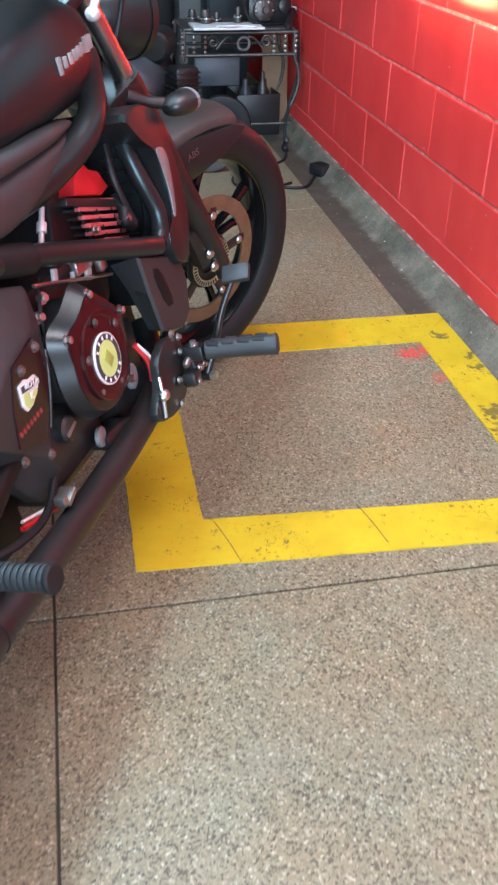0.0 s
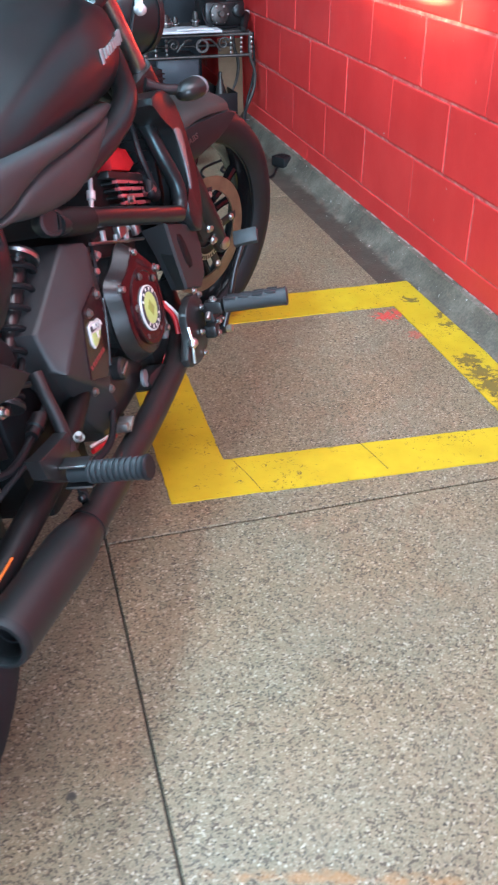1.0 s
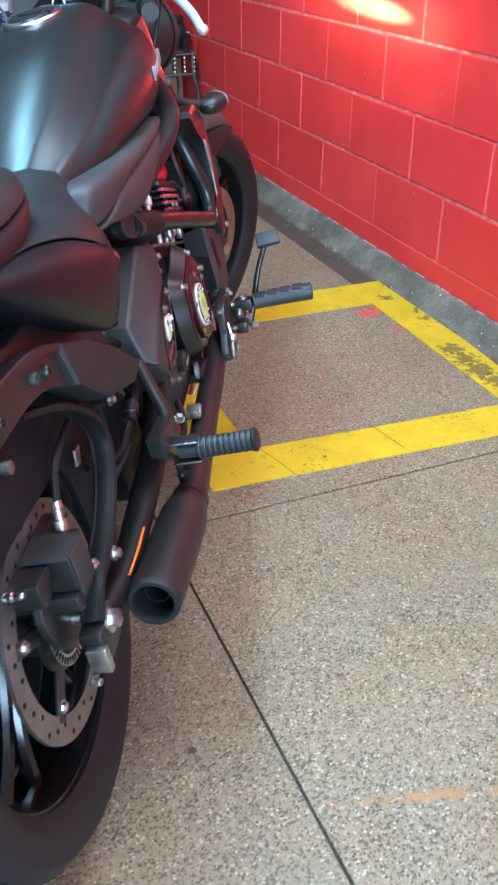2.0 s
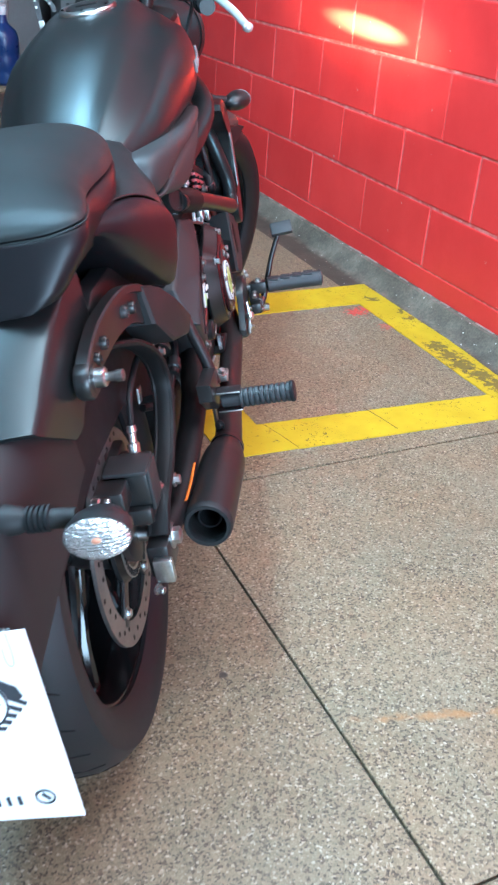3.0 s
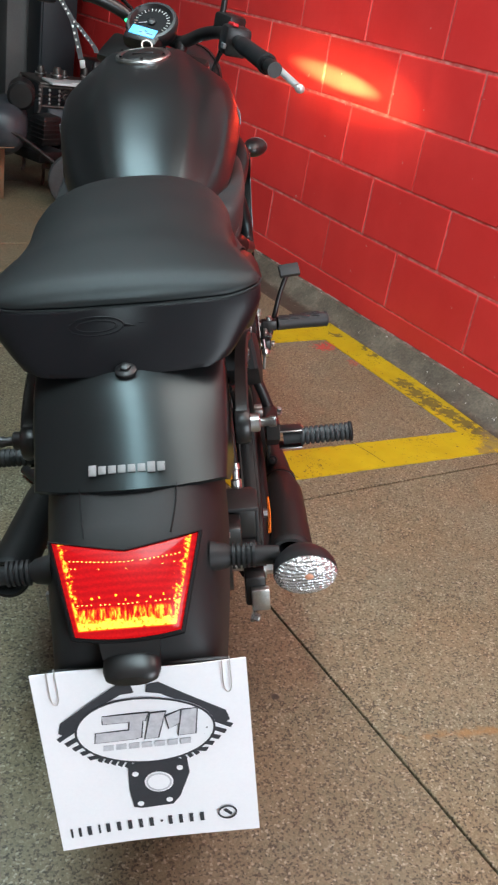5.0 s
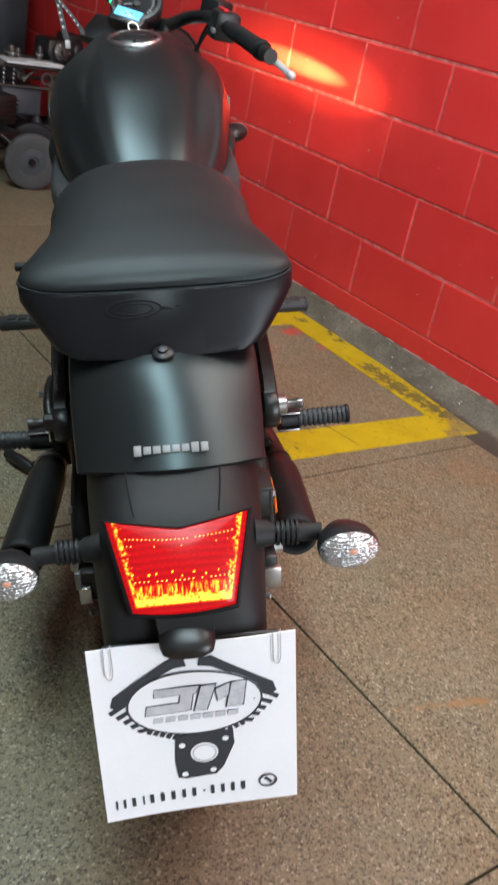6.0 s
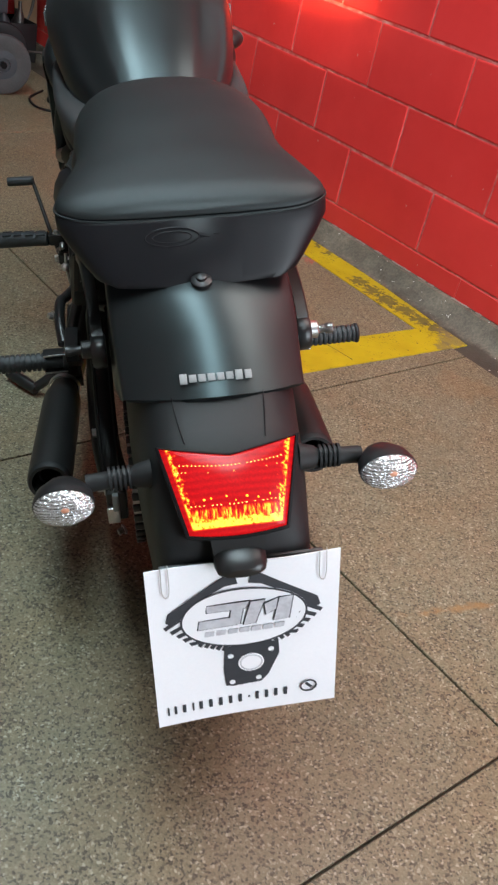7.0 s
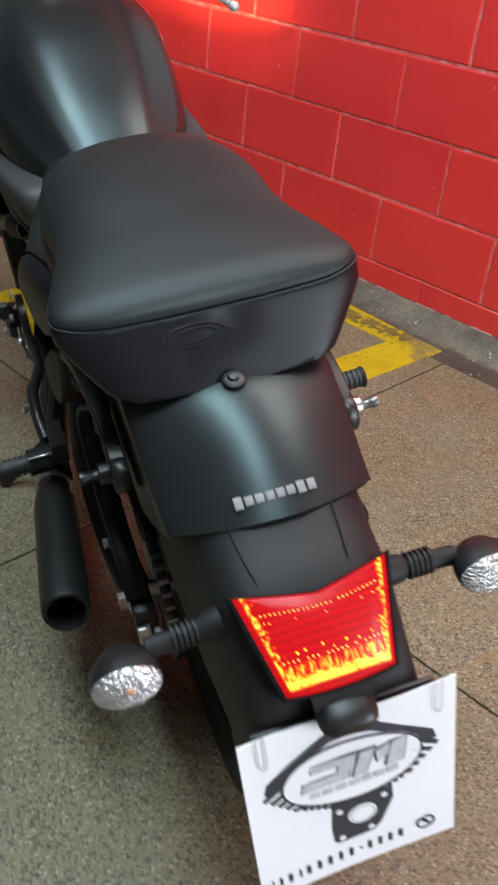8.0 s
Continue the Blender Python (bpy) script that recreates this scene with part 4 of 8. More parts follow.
# a row of plain printed bars
u = 0.055
for i in range(14):
    w = (0.018, 0.026, 0.038, 0.018, 0.038, 0.038, 0.040, 0.036, 0.038, 0.022, 0.036, 0.036, 0.036, 0.040)[i]
    h = 0.008 if i == 9 else 0.050
    vv = 0.900 - 0.022 * u
    pp("print_bar", [(u, vv - h / 2), (u + w * 0.5, vv - h / 2), (u + w * 0.5, vv + h / 2), (u, vv + h / 2)], INK)
    u += w * 0.82 + 0.0235
bp("print_ring", paper_ring(0.845, 0.868, 0.048, 0.041, 0.008, 0.0020), INK, parent=sheet)
pp("print_block", [(0.825, 0.858), (0.838, 0.848), (0.868, 0.880), (0.858, 0.890)], INK)
for u in (0.10, 0.905):
    bp("paper_clip", tube([on_paper(u - 0.018, -0.02, 0.003), on_paper(u - 0.018, 0.12, 0.003), on_paper(u, 0.155, 0.003), on_paper(u + 0.018, 0.12, 0.003), on_paper(u + 0.018, -0.03, 0.003)], 0.0005, 6, 5), ZINC, "bent wire clip", sheet)

# turn signals at the tail
for s in (-1, 1):
    st = bp("turn_signal", lathe([(0.0155, 0), (0.0125, 0.016), (0.0095, 0.020), (0.0095, 0.064), (0.009, 0.068)], along((s * 0.078, -0.330, 0.562), (s, -0.05, -0.02)), 20), TAIL_PLASTIC, "rear turn signal with a clear ribbed lens on a rubber stalk")
    for i in range(5):
        bp("stalk_rib", lathe_loop([(0.009, -0.0014), (0.0128, -0.0014), (0.0128, 0.0014), (0.009, 0.0014)], along((s * (0.101 + 0.0050 * i), -0.3312, 0.5615), (s, -0.05, -0.02)), 20), RUBBER, parent=st)
    c = Vector((s * 0.169, -0.348, 0.556))
    body = lathe([(0.006, -0.030), (0.020, -0.024), (0.032, -0.008), (0.0355, 0.006), (0.0355, 0.014)], along((0, 0, 0), (0, -1, 0)), 36)
    body.transform(Matrix.Translation(c) @ Matrix.Diagonal((0.88, 0.94, 0.60, 1)))
    bp("shell", body, PLASTIC, parent=st)
    refl = lathe([(0.0335, 0.0135), (0.0325, 0.0165), (0.028, 0.0205), (0.017, 0.0240), (0.004, 0.0250)], along((0, 0, 0), (0, -1, 0)), 36)
    refl.transform(Matrix.Translation(c) @ Matrix.Diagonal((0.88, 0.94, 0.60, 1)))
    bp("reflector", refl, REFLECTOR, parent=st)
    bp("bulb", ball(c + Vector((0.002, -0.0225, 0.0035)), (0.0046, 0.0026, 0.0030), 12), AMBER, "amber bulb", st)
    lens = lathe([(0.0345, 0.013), (0.0345, 0.018), (0.030, 0.0235), (0.018, 0.0275), (0.004, 0.0285)], along((0, 0, 0), (0, -1, 0)), 40)
    lens.transform(Matrix.Translation(c) @ Matrix.Diagonal((0.88, 0.94, 0.60, 1)))
    ln = bp("lens", lens, CLEAR_LENS, "clear ribbed lens", st)
    ln.visible_shadow = False
# --- seats ---
def pad_ring(y, w, ze, zt, crown=2.35, n=9):
    """Cross-section of the padded top: a crown out to the seam, flat below."""
    right = []
    for i in range(n + 1):
        a = (math.pi / 2) * i / n
        right.append((w * math.sin(a) ** (2 / crown) if i else 0.0, ze + (zt - ze) * math.cos(a) ** (2 / crown) if i < n else ze))
    return [Vector((x, y, z)) for x, z in right] + [Vector((-x, y, z)) for x, z in reversed(right[1:])]


def side_ring(y, w, ze, zb, wb):
    """Cross-section of the seat's sides: from the seam down to a narrower, rounded foot that leans back towards the tail."""
    lean = -0.028 * min(1.0, max(0.0, (0.02 - y) / 0.13))
    full = max(w, 0.1415 - 0.30 * max(0.0, y - 0.14)) if y < 0.28 and y > -0.06 else w
    right = [(0.0, ze - 0.003), (w - 0.004, ze - 0.003), (w + 0.0008, ze - 0.007), ((w + full) / 2 * 1.002, ze - 0.020), (wb + (full - wb) * 0.78, ze + (zb - ze) * 0.5), (wb + (full - wb) * 0.48, ze + (zb - ze) * 0.76), (wb + (full - wb) * 0.28, zb + 0.007), (wb * 0.94, zb + 0.001), (wb * 0.80, zb)]
    pts = [Vector((x, y + lean * (ze - z) / (ze - zb), z)) for x, z in right]
    return pts + [Vector((-p.x, p.y, p.z)) for p in reversed(pts[1:])]


PILLION = [(0.318, 0.034, 0.771, 0.7855, 0.7, 0.03), (0.301, 0.076, 0.771, 0.7995, 0.7, 0.06), (0.265, 0.106, 0.77, 0.8135, 0.695, 0.086), (0.2, 0.126, 0.767, 0.8225, 0.69, 0.104), (0.13, 0.1315, 0.765, 0.8225, 0.691, 0.108), (0.06, 0.1285, 0.765, 0.8165, 0.691, 0.106), (0.01, 0.1315, 0.766, 0.8095, 0.691, 0.104),
           (-0.035, 0.1415, 0.768, 0.8025, 0.691, 0.104), (-0.075, 0.15, 0.769, 0.7945, 0.691, 0.105), (-0.105, 0.152, 0.768, 0.7875, 0.691, 0.104), (-0.121, 0.139, 0.766, 0.7795, 0.691, 0.102), (-0.129, 0.116, 0.763, 0.7725, 0.691, 0.099), (-0.1325, 0.088, 0.7625, 0.7695, 0.691, 0.084), (-0.1345, 0.050, 0.762, 0.7675, 0.691, 0.048)]
_sa, _sb = smooth_line([p[0:3] for p in PILLION], 5), smooth_line([p[3:6] for p in PILLION], 5)
seat = bp("pillion_seat", loft([pad_ring(a.x, a.y, a.z, b.x) for a, b in zip(_sa, _sb)]), LEATHER, "padded black vinyl pillion seat with a stitched edge", crease=60)
bp("seat_side", loft([side_ring(a.x, a.y, a.z, b.y, b.z) for a, b in zip(_sa, _sb)]), SIDE_VINYL, "smooth vinyl sides, their shade put into the colour", seat, crease=60)
_rear = [p for p in PILLION if p[0] < -0.03]
_edge = [Vector((w + 0.001, y, ze - 0.003)) for y, w, ze, _t, _b, _w in _rear] + [Vector((-w - 0.001, y, ze - 0.003)) for y, w, ze, _t, _b, _w in reversed(_rear)]
bp("seam", tube(_edge, 0.0013, 6, 4), LEATHER, "raised stitched seam", seat)
for i in range(-19, 20):
    a = i / 20
    bp("stitch", box((a * 0.128, -0.1335 + 0.0150 * a ** 4, 0.7645 + 0.0030 * a * a), (0.0028, 0.0010, 0.0008), 0), LEATHER, parent=seat)
for rx, rz, q in ((0.030, 0.0095, 0.0008), (0.022, 0.0058, 0.0006)):
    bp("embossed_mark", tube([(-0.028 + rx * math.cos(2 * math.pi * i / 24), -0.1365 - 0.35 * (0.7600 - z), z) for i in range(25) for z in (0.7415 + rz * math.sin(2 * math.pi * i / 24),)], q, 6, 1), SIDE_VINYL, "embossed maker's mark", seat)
for i, (w, h) in enumerate(((0.016, 0.0050), (0.010, 0.0105), (0.013, 0.0045), (0.007, 0.0090), (0.014, 0.0040))):
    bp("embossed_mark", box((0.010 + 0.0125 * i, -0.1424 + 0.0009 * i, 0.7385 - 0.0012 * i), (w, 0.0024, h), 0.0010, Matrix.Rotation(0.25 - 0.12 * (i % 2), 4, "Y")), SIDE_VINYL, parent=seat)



def rider_ring(which, y, zt, ws, zs, wm, zm, wb, zb):
    """Cross-section of the rider seat: flat top to a shoulder seam, a bulging skirt, a turned-in foot."""
    top = [(0.0, zt), (0.45 * ws, zt - 0.06 * (zt - zs)), (0.75 * ws, zt - 0.26 * (zt - zs)), (0.93 * ws, zt - 0.62 * (zt - zs)), (ws, zs)]
    low = [(ws + 0.001, zs - 0.005), (ws + 0.45 * (wm - ws), zs - 0.22 * (zs - zm)), (ws + 0.82 * (wm - ws), zs - 0.58 * (zs - zm)), (wm, zm), (wm + 0.4 * (wb - wm), zm + 0.6 * (zb - zm)), (wb, zb + 0.006), (wb - 0.008, zb), (wb * 0.7, zb + 0.004)]
    half = {"top": top + [(0.0, zs - 0.004)], "skirt": [(0.0, zs - 0.004), (ws - 0.004, zs - 0.004)] + low}[which]
    pts = [Vector((x, y, z)) for x, z in half]
    inner = pts[1:-1] if which == "top" else pts[1:]
    return pts + [Vector((-p.x, p.y, p.z)) for p in reversed(inner)]


RIDER = [(0.475, 0.764, 0.050, 0.748, 0.055, 0.715, 0.050, 0.700), (0.452, 0.766, 0.110, 0.700, 0.120, 0.676, 0.114, 0.650), (0.415, 0.759, 0.138, 0.652, 0.147, 0.628, 0.139, 0.600), (0.370, 0.749, 0.149, 0.652, 0.163, 0.624, 0.150, 0.572),
         (0.310, 0.739, 0.153, 0.678, 0.173, 0.642, 0.157, 0.553), (0.240, 0.737, 0.149, 0.706, 0.174, 0.660, 0.158, 0.579), (0.160, 0.740, 0.140, 0.727, 0.168, 0.686, 0.152, 0.624), (0.080, 0.743, 0.128, 0.737, 0.155, 0.706, 0.142, 0.674), (0.020, 0.745, 0.110, 0.738, 0.130, 0.722, 0.126, 0.712), (-0.030, 0.740, 0.090, 0.734, 0.100, 0.726, 0.098, 0.720)]
_ra, _rb, _rc = smooth_line([r[0:3] for r in RIDER], 5), smooth_line([r[3:6] for r in RIDER], 5), smooth_line([(r[6], r[7], 0) for r in RIDER], 5)
rseat = bp("rider_seat", loft([rider_ring("top", p.x, p.y, p.z, q.x, q.y, q.z, r.x, r.y) for p, q, r in zip(_ra, _rb, _rc)]), LEATHER, "low black rider seat with deep side skirts", crease=70)
bp("seat_skirt", loft([rider_ring("skirt", p.x, p.y, p.z, q.x, q.y, q.z, r.x, r.y) for p, q, r in zip(_ra, _rb, _rc)]), SIDE_VINYL, "smooth side skirts, their shade put into the colour", rseat, crease=70)
for s in (-1, 1):
    bp("seam", tube([(s * (r[2] + 0.001), r[0], r[3] - 0.001) for r in RIDER[1:8]], 0.0016, 6, 4), LEATHER, "raised seam along the shoulder", rseat)

# --- tank ---
def tank_ring(y, w, zt, zw, zb):
    h = zt - zw
    g = min(1.0, max(0.0, (y - 0.60) / 0.26))
    k = min(1.0, h / 0.115)
    prof = [(0, zt), (0.20, zt - 0.001 * k), (0.35, zt - 0.0045 * k), (0.43, zt - 0.008 * k - 0.001 * g), (0.50, zt - 0.012 * k - 0.005 * g), (0.57, zt - 0.017 * k - 0.010 * g), (0.66, zt - 0.023 * k - 0.008 * g - 0.05 * h), (0.80, zt - 0.030 * k - 0.003 * g - 0.18 * h), (0.92, zw + 0.42 * h), (0.985, zw + 0.17 * h), (1.0, zw), (0.985, zw - 0.3 * (zw - zb)), (0.92, zw - 0.72 * (zw - zb)), (0.80, zb + 0.004), (0.55, zb), (0.0, zb)]
    line = smooth_line([(x * w, 0, z) for x, z in prof], 3)
    return [Vector((p.x, y, p.z)) for p in line] + [Vector((-p.x, y, p.z)) for p in reversed(line[1:-1])]


TANK = [(0.395, 0.0459, 0.735, 0.718, 0.708), (0.42, 0.0877, 0.755, 0.718, 0.7), (0.48, 0.1183, 0.795, 0.724, 0.698), (0.56, 0.1425, 0.838, 0.737, 0.704), (0.65, 0.1581, 0.88, 0.757, 0.713), (0.74, 0.1706, 0.908, 0.776, 0.722), (0.82, 0.1778, 0.923, 0.79, 0.725), (0.9, 0.1747, 0.931, 0.802, 0.73), (0.98, 0.1581, 0.924, 0.81, 0.736), (1.05, 0.1269, 0.9, 0.818, 0.745), (1.1, 0.0884, 0.868, 0.822, 0.76), (1.12, 0.0468, 0.845, 0.82, 0.785)]
_ta, _tb = smooth_line([(a, b, c) for a, b, c, d, e in TANK], 4), smooth_line([(d, e, 0) for a, b, c, d, e in TANK], 4)
tank = bp("fuel_tank", loft([tank_ring(p.x, p.y, p.z, q.x, q.y) for p, q in zip(_ta, _tb)]), SATIN, "satin black teardrop fuel tank", crease=50)
cap_m = along((0, 0.820, 0.9245), (0, -0.16, 1.0))
bp("cap_ring", lathe_loop([(0.041, 0), (0.041, 0.003), (0.043, 0.0045), (0.051, 0.004), (0.0535, 0.001), (0.0535, -0.005)], cap_m, 56), STEEL, "brushed steel filler ring", tank)
bp("filler_cap", lathe([(0.040, -0.002), (0.040, 0.004), (0.036, 0.006), (0.02, 0.007)], cap_m, 40), METAL_BLACK, "black filler cap", tank)
bp("cap_key_cover", box((0, 0, 0), (0.040, 0.016, 0.004), 0.0015, cap_m @ Matrix.Translation((0, -0.004, 0.008))), METAL_BLACK, parent=tank)
for i in range(6):
    a = 2 * math.pi * i / 6 + 0.5
    bp("bolt", bolt(cap_m @ Vector((0.0475 * math.cos(a), 0.0475 * math.sin(a), 0.0062)), (0, 0, 1), 0.0024, 0.003), GAUGE_FACE, parent=tank)
for i in range(8):
    h = (0.028, 0.018, 0.018, 0.018, 0.018, 0.018, 0.026, 0.024)[i]
    for s in (-1, 1):
        y = 0.835 + 0.0185 * i
        w = 0.1795 - 0.45 * max(0, y - 0.86) ** 1.6
        bp("letter_block", box((s * (w + 0.0005), y, 0.797 + 0.0022 * i), (0.003, 0.0105, h * 0.85), 0.0008, Matrix.Rotation(-s * 0.16 * max(0, i - 2) / 3, 4, "Z")), SILVER_LABEL, parent=tank)

# --- frame, engine and covers, right and left alike where they show ---
for s in (1, -1):
    # ribbed spar from the steering head down to the swing arm pivot
    rings = []
    spar = [(0.152, 0.868, 0.722, 0.868, 0.712, 0.868, 0.700), (0.164, 0.840, 0.728, 0.840, 0.713, 0.845, 0.690), (0.170, 0.780, 0.730, 0.780, 0.706, 0.790, 0.672), (0.170, 0.700, 0.728, 0.700, 0.701, 0.712, 0.645), (0.168, 0.620, 0.727, 0.625, 0.697, 0.640, 0.630),
            (0.164, 0.550, 0.727, 0.560, 0.694, 0.570, 0.632), (0.158, 0.490, 0.727, 0.505, 0.683, 0.510, 0.640), (0.150, 0.440, 0.726, 0.462, 0.668, 0.465, 0.650), (0.140, 0.408, 0.720, 0.425, 0.662, 0.428, 0.652), (0.128, 0.395, 0.700, 0.400, 0.670, 0.404, 0.660)]
    _sa, _sb, _sc = smooth_line([r[0:3] for r in spar], 4), smooth_line([r[3:6] for r in spar], 4), smooth_line([(r[6], 0, 0) for r in spar], 4)
    for p, q, r in zip(_sa, _sb, _sc):
        xo = p.x
        T, G, B = Vector((p.y, p.z)), Vector((q.x, q.y)), Vector((q.z, r.x))
        prof = [(0.100, T), (xo - 0.014, T), (xo + 0.001, T.lerp(G, 0.14)), (xo + 0.005, T.lerp(G, 0.5)), (xo, T.lerp(G, 0.88)), (xo - 0.013, G), (xo - 0.005, G.lerp(B, 0.10)), (xo, G.lerp(B, 0.35)), (xo - 0.006, G.lerp(B, 0.85)), (xo - 0.024, B), (0.098, B)]
        rings.append([Vector((s * v.x, v.y, v.z)) for v in smooth_line([(x, w.x, w.y) for x, w in prof], 3)])
    bp("frame_spar", loft(rings), SPAR, "matt black ribbed frame spar beside the tank", crease=60)
    bp("upper_tube", tube([(s * 0.10, 1.08, 0.785), (s * 0.140, 0.99, 0.757), (s * 0.166, 0.93, 0.733), (s * 0.174, 0.885, 0.709), (s * 0.162, 0.83, 0.683), (s * 0.140, 0.74, 0.660), (s * 0.120, 0.68, 0.645)], [0.020, 0.021, 0.021, 0.022, 0.024, 0.026, 0.022], 14), SATIN)
    bp("lower_tube", tube([(s * 0.140, 0.58, 0.608), (s * 0.152, 0.68, 0.585), (s * 0.168, 0.82, 0.541), (s * 0.181, 0.92, 0.508), (s * 0.188, 0.985, 0.488)], 0.0165, 14), SATIN)
    bp("down_tube", tube([(s * 0.09, 1.08, 0.72), (s * 0.150, 1.02, 0.660), (s * 0.172, 1.010, 0.60), (s * 0.185, 1.020, 0.54), (s * 0.187, 1.012, 0.505), (s * 0.186, 0.995, 0.490)], 0.0155, 14), SATIN)
    sh = bp("shroud", plate([(0.940, 0.704), (1.010, 0.712), (1.069, 0.690), (1.098, 0.645), (1.112, 0.595), (1.118, 0.545), (1.108, 0.480), (1.070, 0.424), (1.024, 0.440), (1.002, 0.489), (1.040, 0.512), (1.046, 0.560), (1.036, 0.610), (1.028, 0.640), (0.985, 0.662)], s * 0.150, s * 0.203, 0.007, 1), SATIN, "angular black radiator shroud")
    # grey strip paints the pale highlight on the shroud's inner facet
    bp("shroud_highlight", plate([(1.030, 0.634), (1.052, 0.633), (1.070, 0.622), (1.072, 0.590), (1.066, 0.552), (1.052, 0.514), (1.044, 0.516), (1.049, 0.560), (1.040, 0.602)], s * 0.180, s * 0.2050, 0.002, 1), GREY_SILVER, "grey silver strip, a painted highlight on the shroud's inner edge", sh)
    near = [(0.905, 0.497), (1.048, 0.448), (1.064, 0.441), (1.074, 0.395), (1.056, 0.340), (1.015, 0.324), (0.930, 0.355), (0.915, 0.430)]
    far = [(0.893, 0.493), (1.060, 0.447), (1.072, 0.440), (1.080, 0.395), (1.060, 0.340), (1.020, 0.324), (0.970, 0.341), (0.930, 0.433)]
    g = bp("knee_guard", loft([[Vector((s * x, cy + (y - cy) * k, cz + (z - cz) * k)) for y, z in pts] for x, pts, k, cy, cz in ((0.140, far, 0.97, 1.0, 0.40), (0.152, far, 1.0, 1.0, 0.40), (0.183, near, 1.0, 1.0, 0.40), (0.188, near, 0.955, 1.0, 0.40))]), TRIM, "black side guard in front of the engine", crease=30)
    # flat dark plate paints the shade inside the guard's slot
    bp("guard_slot_shade", plate([(0.937, 0.464), (0.973, 0.452), (1.001, 0.379), (0.964, 0.384)], s * 0.180, s * 0.1890, 0.001, 1), GAUGE_FACE, parent=g)
    # pivot bolt cover
    bp("pivot_cap", lathe([(0.022, 0), (0.0225, 0.004), (0.0230, 0.020), (0.0210, 0.0255), (0.0165, 0.0265), (0.0155, 0.0240), (0.006, 0.0240)], along((s * 0.119, 0.585, 0.613), (s, -0.65, 0.15)), 28), METAL_BLACK)
    bp("spar_joint", tube([(s * 0.128, 0.588, 0.612), (s * 0.138, 0.606, 0.605), (s * 0.150, 0.640, 0.594), (s * 0.1555, 0.658, 0.589)], [0.0235, 0.0235, 0.0225, 0.0215], 12), CHASSIS)

engine = bp("engine_block", join_bm(box((0, 0.76, 0.40), (0.22, 0.34, 0.26), 0.02), box((0, 0.90, 0.53), (0.20, 0.17, 0.20), 0.015, Matrix.Rotation(radians(-18), 4, "X"))), METAL_BLACK, "black parallel twin engine block")
bp("crankcase", join_bm(box((0, 0.87, 0.315), (0.27, 0.13, 0.15), 0.015), box((0.05, 0.66, 0.315), (0.18, 0.16, 0.10), 0.012)), METAL_BLACK, parent=engine)
# added box; its flat black stands in for shade between engine and wheel
bp("gap_filler_box", join_bm(box((0, 0.425, 0.40), (0.165, 0.15, 0.30), 0.012), box((0, 0.47, 0.25), (0.17, 0.16, 0.08), 0.012)), GAUGE_FACE, "black box added to darken the gap between engine and rear wheel")
bp("sump", box((0, 0.74, 0.25), (0.18, 0.26, 0.08), 0.015), METAL_BLACK, parent=engine)
bp("radiator", box((0, 1.10, 0.52), (0.26, 0.035, 0.34), 0.006, Matrix.Rotation(radians(-8), 4, "X")), GAUGE_FACE, "dark radiator", engine)
for i in range(14):
    bp("radiator_fin", box((0, 1.080 + 0.003 * math.sin(i), 0.375 + 0.022 * i), (0.24, 0.004, 0.002)), METAL_BLACK, parent=engine)
